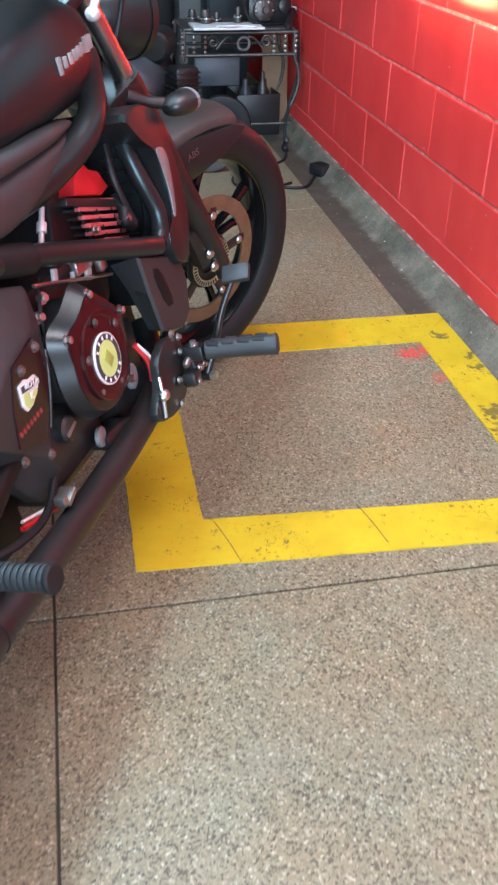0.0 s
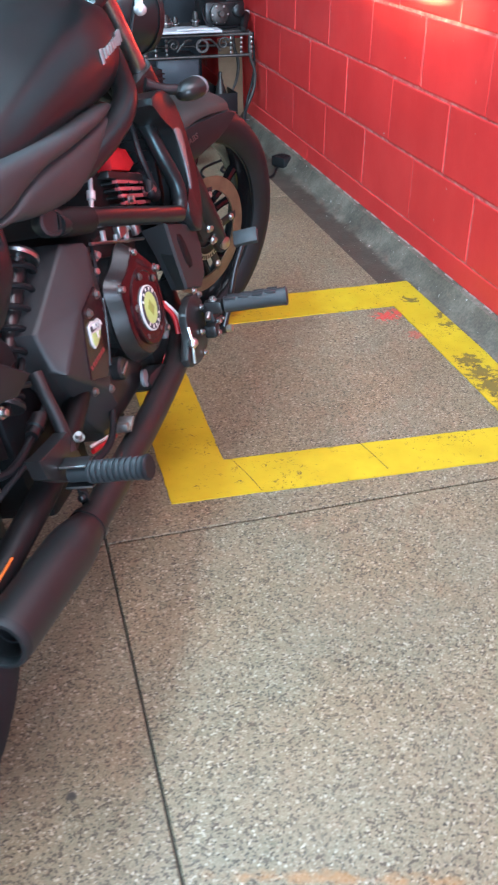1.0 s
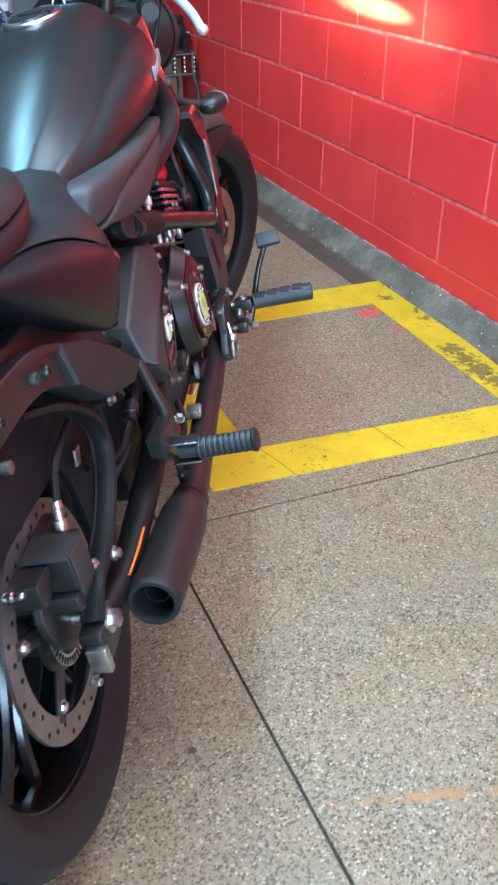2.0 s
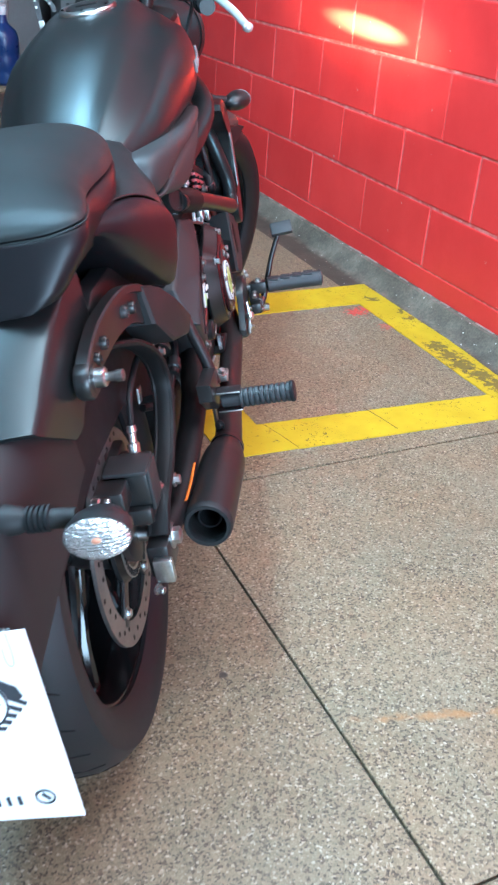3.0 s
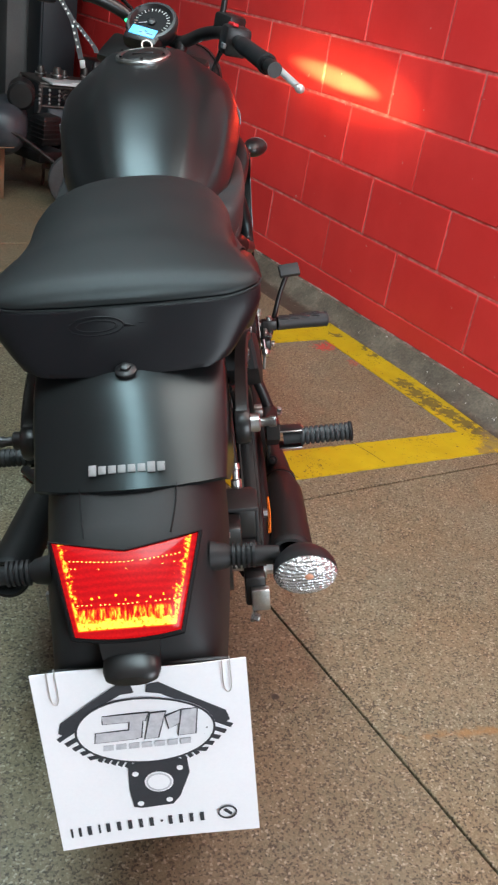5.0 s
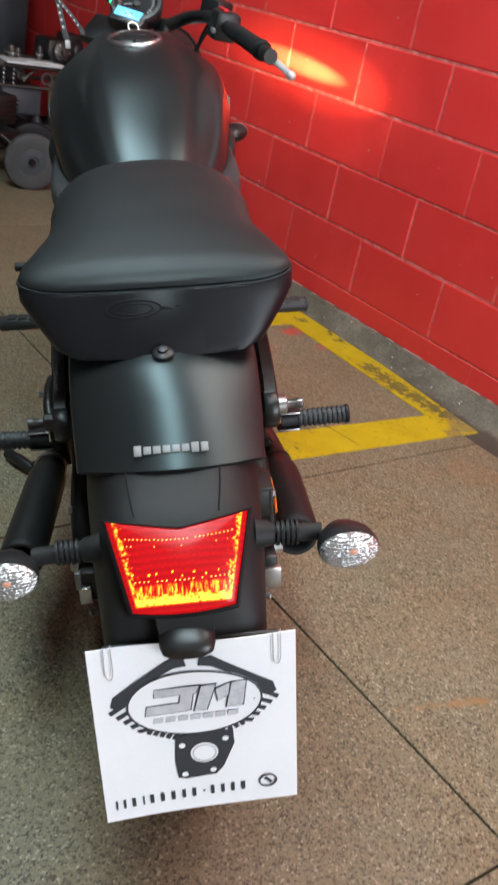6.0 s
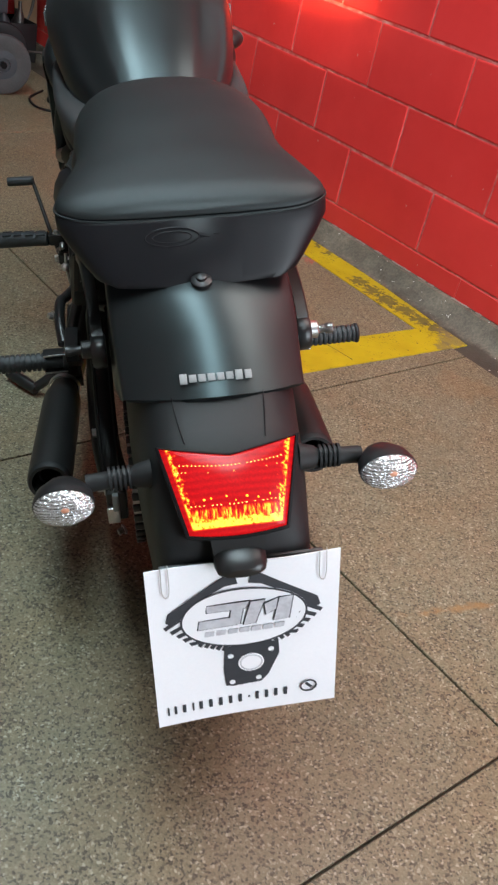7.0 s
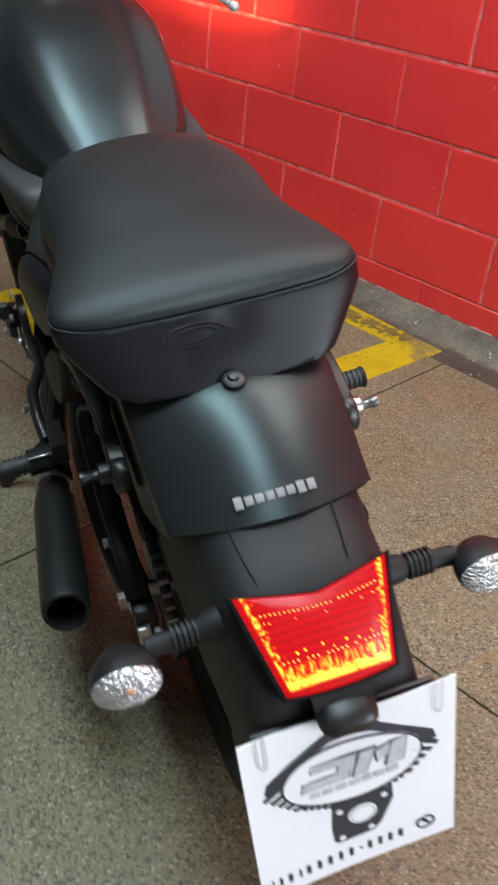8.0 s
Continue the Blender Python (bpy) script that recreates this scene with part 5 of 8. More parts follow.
for s in (1, -1):
    for i in range(6):
        z = 0.592 - 0.0140 * i
        y0 = 0.868 + 0.004 * i
        fin = bp("cylinder_fin", box((s * 0.108, y0 + 0.042, z), (0.040, 0.092, 0.0050), 0.0012, Matrix.Rotation(radians(-16), 4, "X")), METAL_BLACK, parent=engine)
        bp("fin_edge", box((s * 0.1345, y0 + 0.040, z + 0.001), (0.010, 0.126, 0.0066), 0.001, Matrix.Rotation(radians(-16), 4, "X")), PINK_FIN, "red washed fin edge", fin)
        for k in range(3):
            bp("fin_bolt", box((s * 0.1370, y0 - 0.020 + 0.050 * k, z + 0.0115 - 0.0115 * k), (0.006, 0.005, 0.007), 0.001), GAUGE_FACE, parent=fin)
    bp("fin_bracket", box((s * 0.134, 0.905, 0.590), (0.018, 0.190, 0.013), 0.003, Matrix.Rotation(radians(-17.5), 4, "X")), METAL_BLACK, parent=engine)
    bp("oil_rod", join_bm(rod((s * 0.132, 0.762, 0.628), (s * 0.132, 0.728, 0.578), 0.0042, 10), rod((s * 0.132, 0.750, 0.610), (s * 0.132, 0.742, 0.598), 0.0075, 10)), ALLOY, "bright oil line with a union", engine)
    bp("red_cover", plate([(0.870, 0.612), (0.878, 0.632), (0.902, 0.652), (0.918, 0.654), (0.934, 0.636), (0.962, 0.626), (0.985, 0.594), (0.955, 0.588)], s * 0.085, s * 0.128, 0.004, 0), RED_PART, "bright red cylinder head cover", engine)
    bp("rocker_rail", tube([(s * 0.143, 0.665, 0.548), (s * 0.145, 0.780, 0.512), (s * 0.145, 0.885, 0.480)], 0.0028, 8), STEEL, "thin bright rail over the covers", engine)
    for y, z, w, h in ((0.727, 0.540, 0.012, 0.018), (0.822, 0.512, 0.016, 0.032), (0.775, 0.520, 0.008, 0.012)):
        bp("rail_clip", box((s * 0.141, y, z), (0.006, w, h), 0.0015, Matrix.Rotation(radians(-18), 4, "X")), ALLOY, parent=engine)
    for y, z in ((0.690, 0.520), (0.668, 0.500)):
        bp("bolt", bolt((s * 0.132, y, z), (s, -0.3, 0.2), 0.0062, 0.012), ZINC, parent=engine)
    bp("sender_wire", tube([(s * 0.130, 0.700, 0.545), (s * 0.138, 0.672, 0.515), (s * 0.136, 0.664, 0.470), (s * 0.130, 0.655, 0.430)], 0.0030, 6), RUBBER, parent=engine)
    bp("cable", tube([(s * 0.14, 0.985, 0.66), (s * 0.150, 0.965, 0.610), (s * 0.155, 0.975, 0.56), (s * 0.158, 0.985, 0.53)], 0.006, 8), RUBBER, parent=engine)
    bp("hose", tube([(s * 0.13, 0.98, 0.575), (s * 0.148, 0.975, 0.560), (s * 0.152, 0.965, 0.540), (s * 0.15, 0.99, 0.525)], 0.010, 10), RUBBER, parent=engine)
    bp("hose_clamp", lathe([(0.0125, -0.005), (0.0125, 0.005)], along((s * 0.150, 0.968, 0.545), (0.2, 0.5, -1)), 16), STEEL, parent=engine)
    bp("bolt", bolt((s * 0.148, 0.862, 0.560), (s, 0, 0), 0.006, 0.010), ZINC, parent=engine)
    bp("bracket", box((s * 0.145, 0.800, 0.528), (0.012, 0.05, 0.022), 0.002), STEEL, parent=engine)
    bp("bracket", box((s * 0.150, 0.850, 0.515), (0.012, 0.022, 0.030), 0.002), STEEL, parent=engine)

# right side covers: a faceted shell
def on_cover(y, z, out=0.0):
    """A point on the cover's outer facet."""
    return Vector((0.162 - 0.0695 * y + 0.0754 * z + out, y, z))


def cover_plate(pts, depth, soften=1, base=-0.006):
    pts = round_poly(list(pts), soften) if soften else pts
    return loft([[on_cover(y, z, base) for y, z in pts], [on_cover(y, z, depth) for y, z in pts]])


def faceted(corners, faces, rim, x_in, soft):
    bm = bmesh.new()
    vs = [bm.verts.new(c) for c in corners]
    for f in faces:
        bm.faces.new([vs[i] for i in f])
    back = {i: bm.verts.new((x_in, corners[i][1], corners[i][2])) for i in rim}
    for a, b in zip(rim, rim[1:] + rim[:1]):
        bm.faces.new((vs[a], vs[b], back[b], back[a]))
    bm.faces.new([back[i] for i in rim])
    bmesh.ops.recalc_face_normals(bm, faces=bm.faces)
    bmesh.ops.bevel(bm, geom=[e for e in bm.edges if all(v.co.x > x_in + 0.01 for v in e.verts)], offset=soft, segments=2, affect="EDGES", profile=0.6)
    return bm


cover = bp("sprocket_cover", faceted([(0.136, 0.583, 0.579), (0.152, 0.633, 0.559), (0.147, 0.646, 0.497), on_cover(0.600, 0.504), on_cover(0.522, 0.492), on_cover(0.419, 0.436), (0.142, 0.420, 0.443), (0.131, 0.430, 0.500),
                                     on_cover(0.624, 0.455), on_cover(0.612, 0.411), on_cover(0.592, 0.370), on_cover(0.575, 0.330), (0.135, 0.622, 0.258), (0.115, 0.562, 0.259), (0.115, 0.512, 0.322), (0.124, 0.466, 0.385)],
                                    [(0, 1, 3), (1, 2, 3), (0, 3, 4, 7), (7, 4, 5, 6), (3, 2, 8, 9, 10, 11, 5, 4), (5, 11, 12, 13, 14, 15, 6)], [0, 1, 2, 8, 9, 10, 11, 12, 13, 14, 15, 6, 7], 0.085, 0.006), TRIM, "large faceted black side cover", crease=40)
bp("cover_panel", cover_plate([(0.529, 0.489), (0.597, 0.501), (0.616, 0.462), (0.604, 0.416), (0.587, 0.384), (0.568, 0.360), (0.498, 0.388), (0.507, 0.438)], 0.003, 0), WALL_TINTED, "glossy black inset panel, tinted with the wall's red reflection", cover)
bp("panel_rim", tube([on_cover(0.628, 0.470, 0.001), on_cover(0.621, 0.440, 0.001), on_cover(0.609, 0.405, 0.001), on_cover(0.590, 0.368, 0.001)], 0.0022, 8, 4), METAL_BLACK, "glossy raised rim", cover)
bp("shield_badge", cover_plate([(0.5286, 0.4627), (0.5462, 0.465), (0.5579, 0.4592), (0.5736, 0.458), (0.5832, 0.4475), (0.5714, 0.4344), (0.5534, 0.4245), (0.5362, 0.4232), (0.5277, 0.4347), (0.5285, 0.4492)], 0.0055, 0), WHITE_LABEL, "white and green shield badge", cover)
bp("badge_field", cover_plate([(0.5341, 0.4488), (0.5718, 0.4388), (0.563, 0.4313), (0.5504, 0.426), (0.5385, 0.4256), (0.5318, 0.435)], 0.0066, 0), LIME_LABEL, parent=cover)
bp("badge_bar", cover_plate([(0.5325, 0.4600), (0.5785, 0.4535), (0.5765, 0.4445), (0.5325, 0.4510)], 0.0066, 0), INK, parent=cover)
for i in range(7):
    bp("letter_block", box(on_cover(0.508 + 0.0105 * i, 0.404 + 0.0002 * i, 0.0034), (0.0010, 0.0056, 0.0075), 0.0003, Matrix.Rotation(0.5, 4, "X")), surface("dim_red_print", (0.16, 0.02, 0.02), (0.24, 0.03, 0.03), 0.5, scale=60) if i == 0 else bpy.data.materials["dim_red_print"], parent=cover)
for y, z, o in ((0.596, 0.488, 0.003), (0.547, 0.477, 0.003), (0.502, 0.366, 0.0), (0.572, 0.335, 0.0)):
    bp("bolt", bolt(on_cover(y, z, o), (1, 0, 0), 0.0052, 0.006), DISC, parent=cover)

def lobed(x, k):
    """Outline of the clutch cover at depth x: round, with an ear at each of three bolts."""
    ring = []
    for i in range(72):
        a = 2 * math.pi * i / 72
        r = 0.096
        for at, high in ((143, 0.020), (84, 0.014), (20, 0.010), (-48, 0.010)):
            d = (math.degrees(a) - at + 180) % 360 - 180
            r += high * math.exp(-(d / 15) ** 2)
        ring.append(Vector((x, 0.728 + k * r * math.cos(a), 0.412 + k * r * math.sin(a))))
    return ring


clutch = bp("clutch_cover", loft([lobed(x, k) for x, k in ((0.100, 0.80), (0.144, 0.82), (0.150, 0.97), (0.156, 1.01), (0.1745, 0.905), (0.179, 0.875), (0.180, 0.84))]), METAL_BLACK, "black clutch cover with sloping sides", crease=30)
bp("cover_face", loft([lobed(x, k) for x, k in ((0.176, 0.868), (0.1808, 0.862), (0.1816, 0.845), (0.1818, 0.60))]), WALL_TINTED, "glossy black face, tinted with the wall's red reflection", clutch, crease=30)
bp("inner_disc", lathe([(0.068, 0), (0.068, 0.0045), (0.066, 0.0062), (0.060, 0.0062), (0.0585, 0.0050), (0.02, 0.0055)], along((0.181, 0.728, 0.410), (1, 0.0, 0.05)), 48), WALL_TINTED, parent=clutch)
bp("cover_step", plate([(0.640, 0.446), (0.662, 0.440), (0.668, 0.400), (0.662, 0.372), (0.640, 0.392), (0.634, 0.420)], 0.12, 0.158, 0.006, 1), METAL_BLACK, parent=clutch)
bm_c = along((0.1858, 0.725, 0.406), (1, 0.0, 0.05)) @ Matrix.Scale(0.91, 4)
bp("badge_rim", lathe_loop([(0.030, 0), (0.030, 0.004), (0.043, 0.004), (0.043, 0)], bm_c, 44), WHITE_LABEL, "round black, white and green badge", clutch)
bp("badge_band", lathe_loop([(0.0305, 0.0035), (0.0305, 0.0046), (0.0405, 0.0046), (0.0405, 0.0035)], bm_c, 44), INK, parent=clutch)
bp("badge_field", lathe([(0.0300, 0), (0.0300, 0.0045), (0.010, 0.005)], bm_c, 40), LIME_LABEL, parent=clutch)
for i in range(14):
    a = 2 * math.pi * i / 14
    if i in (3, 4, 10, 11):
        continue
    bp("badge_letter", box((0, 0, 0), (0.0042, 0.0062, 0.0012), 0.0003, bm_c @ Matrix.Rotation(a, 4, "Z") @ Matrix.Translation((0, 0.0355, 0.0050))), WHITE_LABEL, parent=clutch)
bp("badge_mark", box((0, 0, 0), (0.020, 0.026, 0.001), 0.0004, bm_c @ Matrix.Rotation(0.6, 4, "Z") @ Matrix.Translation((0, 0, 0.0052))), surface("dull_green_print", (0.22, 0.28, 0.05), (0.32, 0.36, 0.08), 0.5, scale=60), parent=clutch)
for y, z in ((0.721, 0.465), (0.676, 0.426), (0.686, 0.370), (0.778, 0.440), (0.748, 0.358)):
    bp("bolt", bolt((0.186, y, z), (1, 0, 0), 0.0045, 0.004), DISC, parent=clutch)
for y, z in ((0.650, 0.471), (0.736, 0.503), (0.818, 0.444), (0.794, 0.338)):
    bp("bolt", bolt((0.176, y, z), (1, 0, 0), 0.0058, 0.010), STEEL, parent=clutch)
bp("oil_filler", lathe([(0.020, 0), (0.020, 0.014), (0.016, 0.018)], along((0.140, 0.622, 0.346), (1, 0, 0)), 20), METAL_BLACK, "slotted black oil filler plug", clutch)
bp("filler_slot", box((0.1595, 0.622, 0.346), (0.003, 0.030, 0.005), 0.001, Matrix.Rotation(0.3, 4, "X")), STEEL, parent=clutch)
bp("sight_glass", lathe([(0.021, 0), (0.021, 0.006), (0.018, 0.008), (0.006, 0.008)], along((0.156, 0.831, 0.323), (1, 0.1, 0)), 24), GREY_SILVER, "round grey sight glass", clutch)
bp("sight_glass", lathe([(0.016, 0), (0.016, 0.006), (0.013, 0.007)], along((0.148, 0.702, 0.285), (1, 0.1, 0)), 20), GREY_SILVER, parent=clutch)
# fuel and wiring lines low between engine and pipe
for pts, r, mt in (([(0.140, 0.905, 0.345), (0.152, 0.912, 0.315), (0.154, 0.912, 0.285), (0.150, 0.905, 0.255)], 0.0055, RED_PART), ([(0.144, 0.906, 0.345), (0.159, 0.914, 0.315), (0.161, 0.914, 0.285), (0.156, 0.907, 0.255)], 0.003, WHITE_LABEL),
                   ([(0.110, 0.885, 0.255), (0.114, 0.855, 0.232), (0.112, 0.82, 0.215), (0.105, 0.78, 0.200)], 0.004, RED_PART), ([(0.114, 0.888, 0.252), (0.121, 0.855, 0.228), (0.119, 0.82, 0.211), (0.110, 0.78, 0.196)], 0.003, WHITE_LABEL),
                   ([(0.12, 0.62, 0.30), (0.15, 0.52, 0.275), (0.155, 0.43, 0.285), (0.13, 0.36, 0.30)], 0.006, RUBBER)):
    bp("hose", tube(pts, r, 8), mt)
bp("pipe_hanger", join_bm(box((0.166, 0.546, 0.281), (0.026, 0.030, 0.008), 0.002, Matrix.Rotation(0.4, 4, "X")), box((0.170, 0.528, 0.286), (0.018, 0.012, 0.014), 0.002)), DISC, "dull steel hanger over the pipe")
bp("side_bracket", plate([(0.70, 0.285), (0.78, 0.275), (0.82, 0.250), (0.78, 0.235), (0.71, 0.250)], 0.12, 0.158, 0.004, 1), METAL_BLACK)

for pts, r, mt in (([(0.135, 0.862, 0.252), (0.128, 0.840, 0.243), (0.126, 0.800, 0.234), (0.124, 0.775, 0.230)], 0.0042, RED_PART), ([(0.130, 0.866, 0.256), (0.122, 0.842, 0.248), (0.120, 0.815, 0.242)], 0.003, WHITE_LABEL),
                   ([(0.132, 0.565, 0.250), (0.132, 0.530, 0.258), (0.131, 0.480, 0.273)], 0.0042, RED_PART), ([(0.128, 0.560, 0.256), (0.127, 0.530, 0.264), (0.126, 0.490, 0.277)], 0.003, WHITE_LABEL)):
    bp("hose", tube(pts, r, 8), mt, "thin red and white line beside the pipe")

# foot controls
REST = Matrix.Translation((0, -0.018, -0.003))
for s in (1, -1):
    fb = bp("peg_bracket", plate([(0.858, 0.332), (0.905, 0.350), (0.958, 0.336), (0.978, 0.290), (0.952, 0.232), (0.885, 0.220), (0.815, 0.240), (0.812, 0.264), (0.850, 0.288)], s * 0.182, s * 0.198, 0.004, 1), METAL_BLACK, "black forward footrest plate")
    for y, z in ((0.925, 0.352), (0.945, 0.310), (0.915, 0.270), (0.905, 0.230), (0.950, 0.335)):
        bp("bolt", bolt((s * 0.200, y, z), (s, 0, 0), 0.0046, 0.007), STEEL, parent=fb)
    bp("link_rod", tube([(s * 0.204, 0.838, 0.315), (s * 0.206, 0.832, 0.285), (s * 0.202, 0.830, 0.245)], 0.0036, 8), STEEL, "bright brake rod", fb)
    bp("rod_joint", ball((s * 0.208, 0.832, 0.285), (0.010, 0.012, 0.010), 10), ZINC, parent=fb)
    bp("control_block", join_bm(box((s * 0.211, 0.968, 0.284), (0.022, 0.046, 0.046), 0.005), box((s * 0.214, 0.940, 0.262), (0.026, 0.030, 0.026), 0.005)), METAL_BLACK, parent=fb)
    for y, z, r in ((0.985, 0.300, 0.0042), (0.958, 0.272, 0.0046), (0.938, 0.256, 0.0050), (0.980, 0.268, 0.0038)):
        bp("bolt", bolt((s * 0.224, y, z), (s, -0.3, 0), r, 0.008), STEEL, parent=fb)
    bp("spring", lathe([(0.0065, 0), (0.0065, 0.030), (0.004, 0.034)], along((s * 0.215, 0.955, 0.300), (0, -1, -0.25)), 12), DISC, parent=fb)
    bp("clevis", box((s * 0.226, 0.950, 0.306), (0.036, 0.024, 0.026), 0.004), METAL_BLACK, parent=fb)
    bp("clevis_bolt", bolt((s * 0.226, 0.950, 0.319), (0, 0, 1), 0.006, 0.008), ZINC, parent=fb)
    pg = bp("front_footrest", tube([(s * 0.246, 0.954, 0.306), (s * 0.300, 0.964, 0.304), (s * 0.356, 0.974, 0.301), (s * 0.366, 0.976, 0.301)], [0.0165, 0.0172, 0.0180, 0.0165], 18), GRIP, "black rubber front footrest")
    for i in range(4):
        for k in range(3):
            bp("tread_block", box((s * (0.262 + 0.026 * i), 0.957 + 0.005 * i - 0.010 + 0.010 * k, 0.3190 - 0.0006 * i), (0.021, 0.0065, 0.0036), 0.0008), GRIP, parent=pg)
    bp("end_cap", lathe([(0.019, 0), (0.019, 0.003), (0.014, 0.006)], along((s * 0.364, 0.9755, 0.301), (s, 0.18, -0.05)), 18), GRIP, parent=pg)
    # pedal on the right, gear lever on the left
    pd = bp("brake_pedal" if s > 0 else "gear_lever", tube([(0.222, 0.990, 0.245), (0.240, 1.010, 0.290), (0.258, 1.030, 0.345), (0.280, 1.052, 0.392)] if s > 0 else [(-0.222, 0.985, 0.245), (-0.240, 0.990, 0.305), (-0.255, 1.024, 0.356), (-0.270, 1.058, 0.408)], [0.008, 0.007, 0.006, 0.006] if s > 0 else [0.007, 0.005, 0.0045, 0.0045], 10), METAL_BLACK, "black foot lever ahead of the footrest")
    if s > 0:
        bp("pedal_pad", box((0.288, 1.058, 0.402), (0.050, 0.034, 0.012), 0.003, Matrix.Rotation(radians(38), 4, "X") @ Matrix.Rotation(radians(6), 4, "Z")), GRIP, "flat rubber pedal pad", pd)
    else:
        bp("lever_toe_piece", tube([(-0.268, 1.058, 0.410), (-0.328, 1.064, 0.409)], 0.0105, 14), GRIP, "rubber toe piece", pd)
    for k in range(3):
        bp("pivot_boss", lathe([(0.012 - 0.002 * k, 0), (0.012 - 0.002 * k, 0.012)], along((s * (0.200 + 0.014 * k), 0.990, 0.240), (s, 0, 0)), 16), METAL_BLACK if k < 2 else ZINC, parent=pd)
    # rear footrests
    hb = bp("rear_footrest_hanger", tube([(s * 0.150, 0.366, 0.470), (s * 0.160, 0.354, 0.446), (s * 0.176, 0.338, 0.405), (s * 0.186, 0.322, 0.368)], [0.010, 0.0095, 0.0095, 0.011], 12), METAL_BLACK, "black rear footrest hanger")
    bp("hanger_foot", plate([(0.236, 0.408), (0.325, 0.398), (0.338, 0.352), (0.290, 0.340), (0.240, 0.378)], s * 0.170, s * 0.192, 0.003, 0), METAL_BLACK, parent=hb)
    for dz in (0.016, -0.016):
        bp("clevis_plate", box((s * 0.212, 0.301, 0.362 + dz), (0.040, 0.024, 0.003), 0.001), METAL_BLACK, parent=hb, m=REST)
        bp("clevis_edge", box((s * 0.212, 0.2885, 0.362 + dz), (0.038, 0.0022, 0.0028), 0.0008), STEEL, "bright worn edge", hb, REST)
    bp("bolt", bolt((s * 0.196, 0.357, 0.382), (s * 0.4, -0.3, 1), 0.0055, 0.010), DISC, parent=hb, m=REST)
    rp = bp("rear_footrest", tube([(s * 0.200, 0.301, 0.361), (s * 0.314, 0.294, 0.367)], 0.0125, 18), GRIP, "ribbed black rubber rear footrest", m=REST)
    for i in range(10):
        t = i / 9
        bp("grip_rib", lathe_loop([(0.011, -0.0032), (0.0152, -0.0032), (0.0160, 0), (0.0152, 0.0032), (0.011, 0.0032)], along((s * (0.232 + 0.076 * t), 0.2992 - 0.0048 * t, 0.3626 + 0.0042 * t), (s, -0.06, 0.05)), 20), GRIP, parent=rp, m=REST)
    bp("end_flange", lathe([(0.0165, 0), (0.0176, 0.002), (0.0174, 0.005), (0.0150, 0.007)], along((s * 0.3105, 0.2942, 0.3668), (s, -0.06, 0.05)), 20), RUBBER, parent=rp, m=REST)

# swing arm, shock and rear brake
for s in (1, -1):
    sw = bp("swing_arm", tube([(s * 0.120, 0.52, 0.360), (s * 0.140, 0.36, 0.330), (s * 0.142, 0.20, 0.312), (s * 0.138, 0.09, 0.300), (s * 0.128, 0.0, 0.300)], [0.024, 0.026, 0.026, 0.025, 0.024], 16, flat=0.75), CHASSIS, "black swing arm with an arched brace")
    brace = smooth_line([(s * 0.100, 0.030, 0.575), (s * 0.122, 0.095, 0.548), (s * 0.131, 0.152, 0.502), (s * 0.133, 0.172, 0.452), (s * 0.133, 0.142, 0.407), (s * 0.133, 0.082, 0.372), (s * 0.132, 0.010, 0.352), (s * 0.130, -0.025, 0.320)], 6)
    rings = []
    for i, p in enumerate(brace):
        d = (brace[min(i + 1, len(brace) - 1)] - brace[max(i - 1, 0)]).normalized()
        n = X.cross(d).normalized()
        rings.append([p + X * (0.0115 * a) + n * (0.0045 * b) for a, b in ((-0.8, -1), (0.8, -1), (1, -0.7), (1, 0.7), (0.8, 1), (-0.8, 1), (-1, 0.7), (-1, -0.7))])
    bp("arch_brace", loft(rings), CHASSIS, parent=sw)
    for k in (-1, 1):
        bp("brace_rim", tube([p + X * (0.0110 * k) for p in brace[::2]], 0.0050, 8, 2), CHASSIS, "raised rim of the brace", sw)
    bp("bolt", bolt((s * 0.146, 0.062, 0.352), (s, 0, 0), 0.007, 0.010), ZINC, parent=sw)
    bp("axle_block", box((s * 0.128, -0.015, 0.290), (0.030, 0.060, 0.050), 0.004), METAL_BLACK, parent=sw)
    bp("adjuster_plate", box((s * 0.134, -0.050, 0.282), (0.026 if s > 0 else 0.018, 0.012, 0.036 if s > 0 else 0.028), 0.002), STEEL, "bright chain adjuster plate", sw)
    bp("axle_nut", bolt((s * 0.142, -0.005, 0.305), (s, 0, 0), 0.012, 0.014), ZINC, parent=sw)
    bp("adjuster_bolt", bolt((s * 0.120, -0.058, 0.258), (s * 0.9, -0.4, -0.1), 0.0055, 0.012), DISC, parent=sw)
bp("reflector_strip", tube([(0.1605, 0.150, 0.323), (0.1600, 0.105, 0.320), (0.1570, 0.062, 0.317)], 0.0034, 8, flat=0.5), ORANGE_LABEL, "orange reflector strip", None)
caliper = bp("rear_caliper", join_bm(box((0.056, -0.020, 0.392), (0.080, 0.070, 0.060), 0.006), box((0.060, 0.030, 0.400), (0.060, 0.070, 0.050), 0.006)), METAL_BLACK, "black rear brake caliper")
bp("caliper_step", box((0.113, -0.006, 0.400), (0.044, 0.056, 0.052), 0.004), METAL_BLACK, parent=caliper)
bp("caliper_plate", box((0.110, -0.020, 0.429), (0.056, 0.050, 0.006), 0.0015), TRIM, parent=caliper)
bp("caliper_fin", box((0.136, -0.010, 0.396), (0.006, 0.046, 0.060), 0.002), TRIM, parent=caliper)
bp("caliper_ledge", box((0.108, -0.014, 0.362), (0.050, 0.060, 0.024), 0.004), METAL_BLACK, parent=caliper)
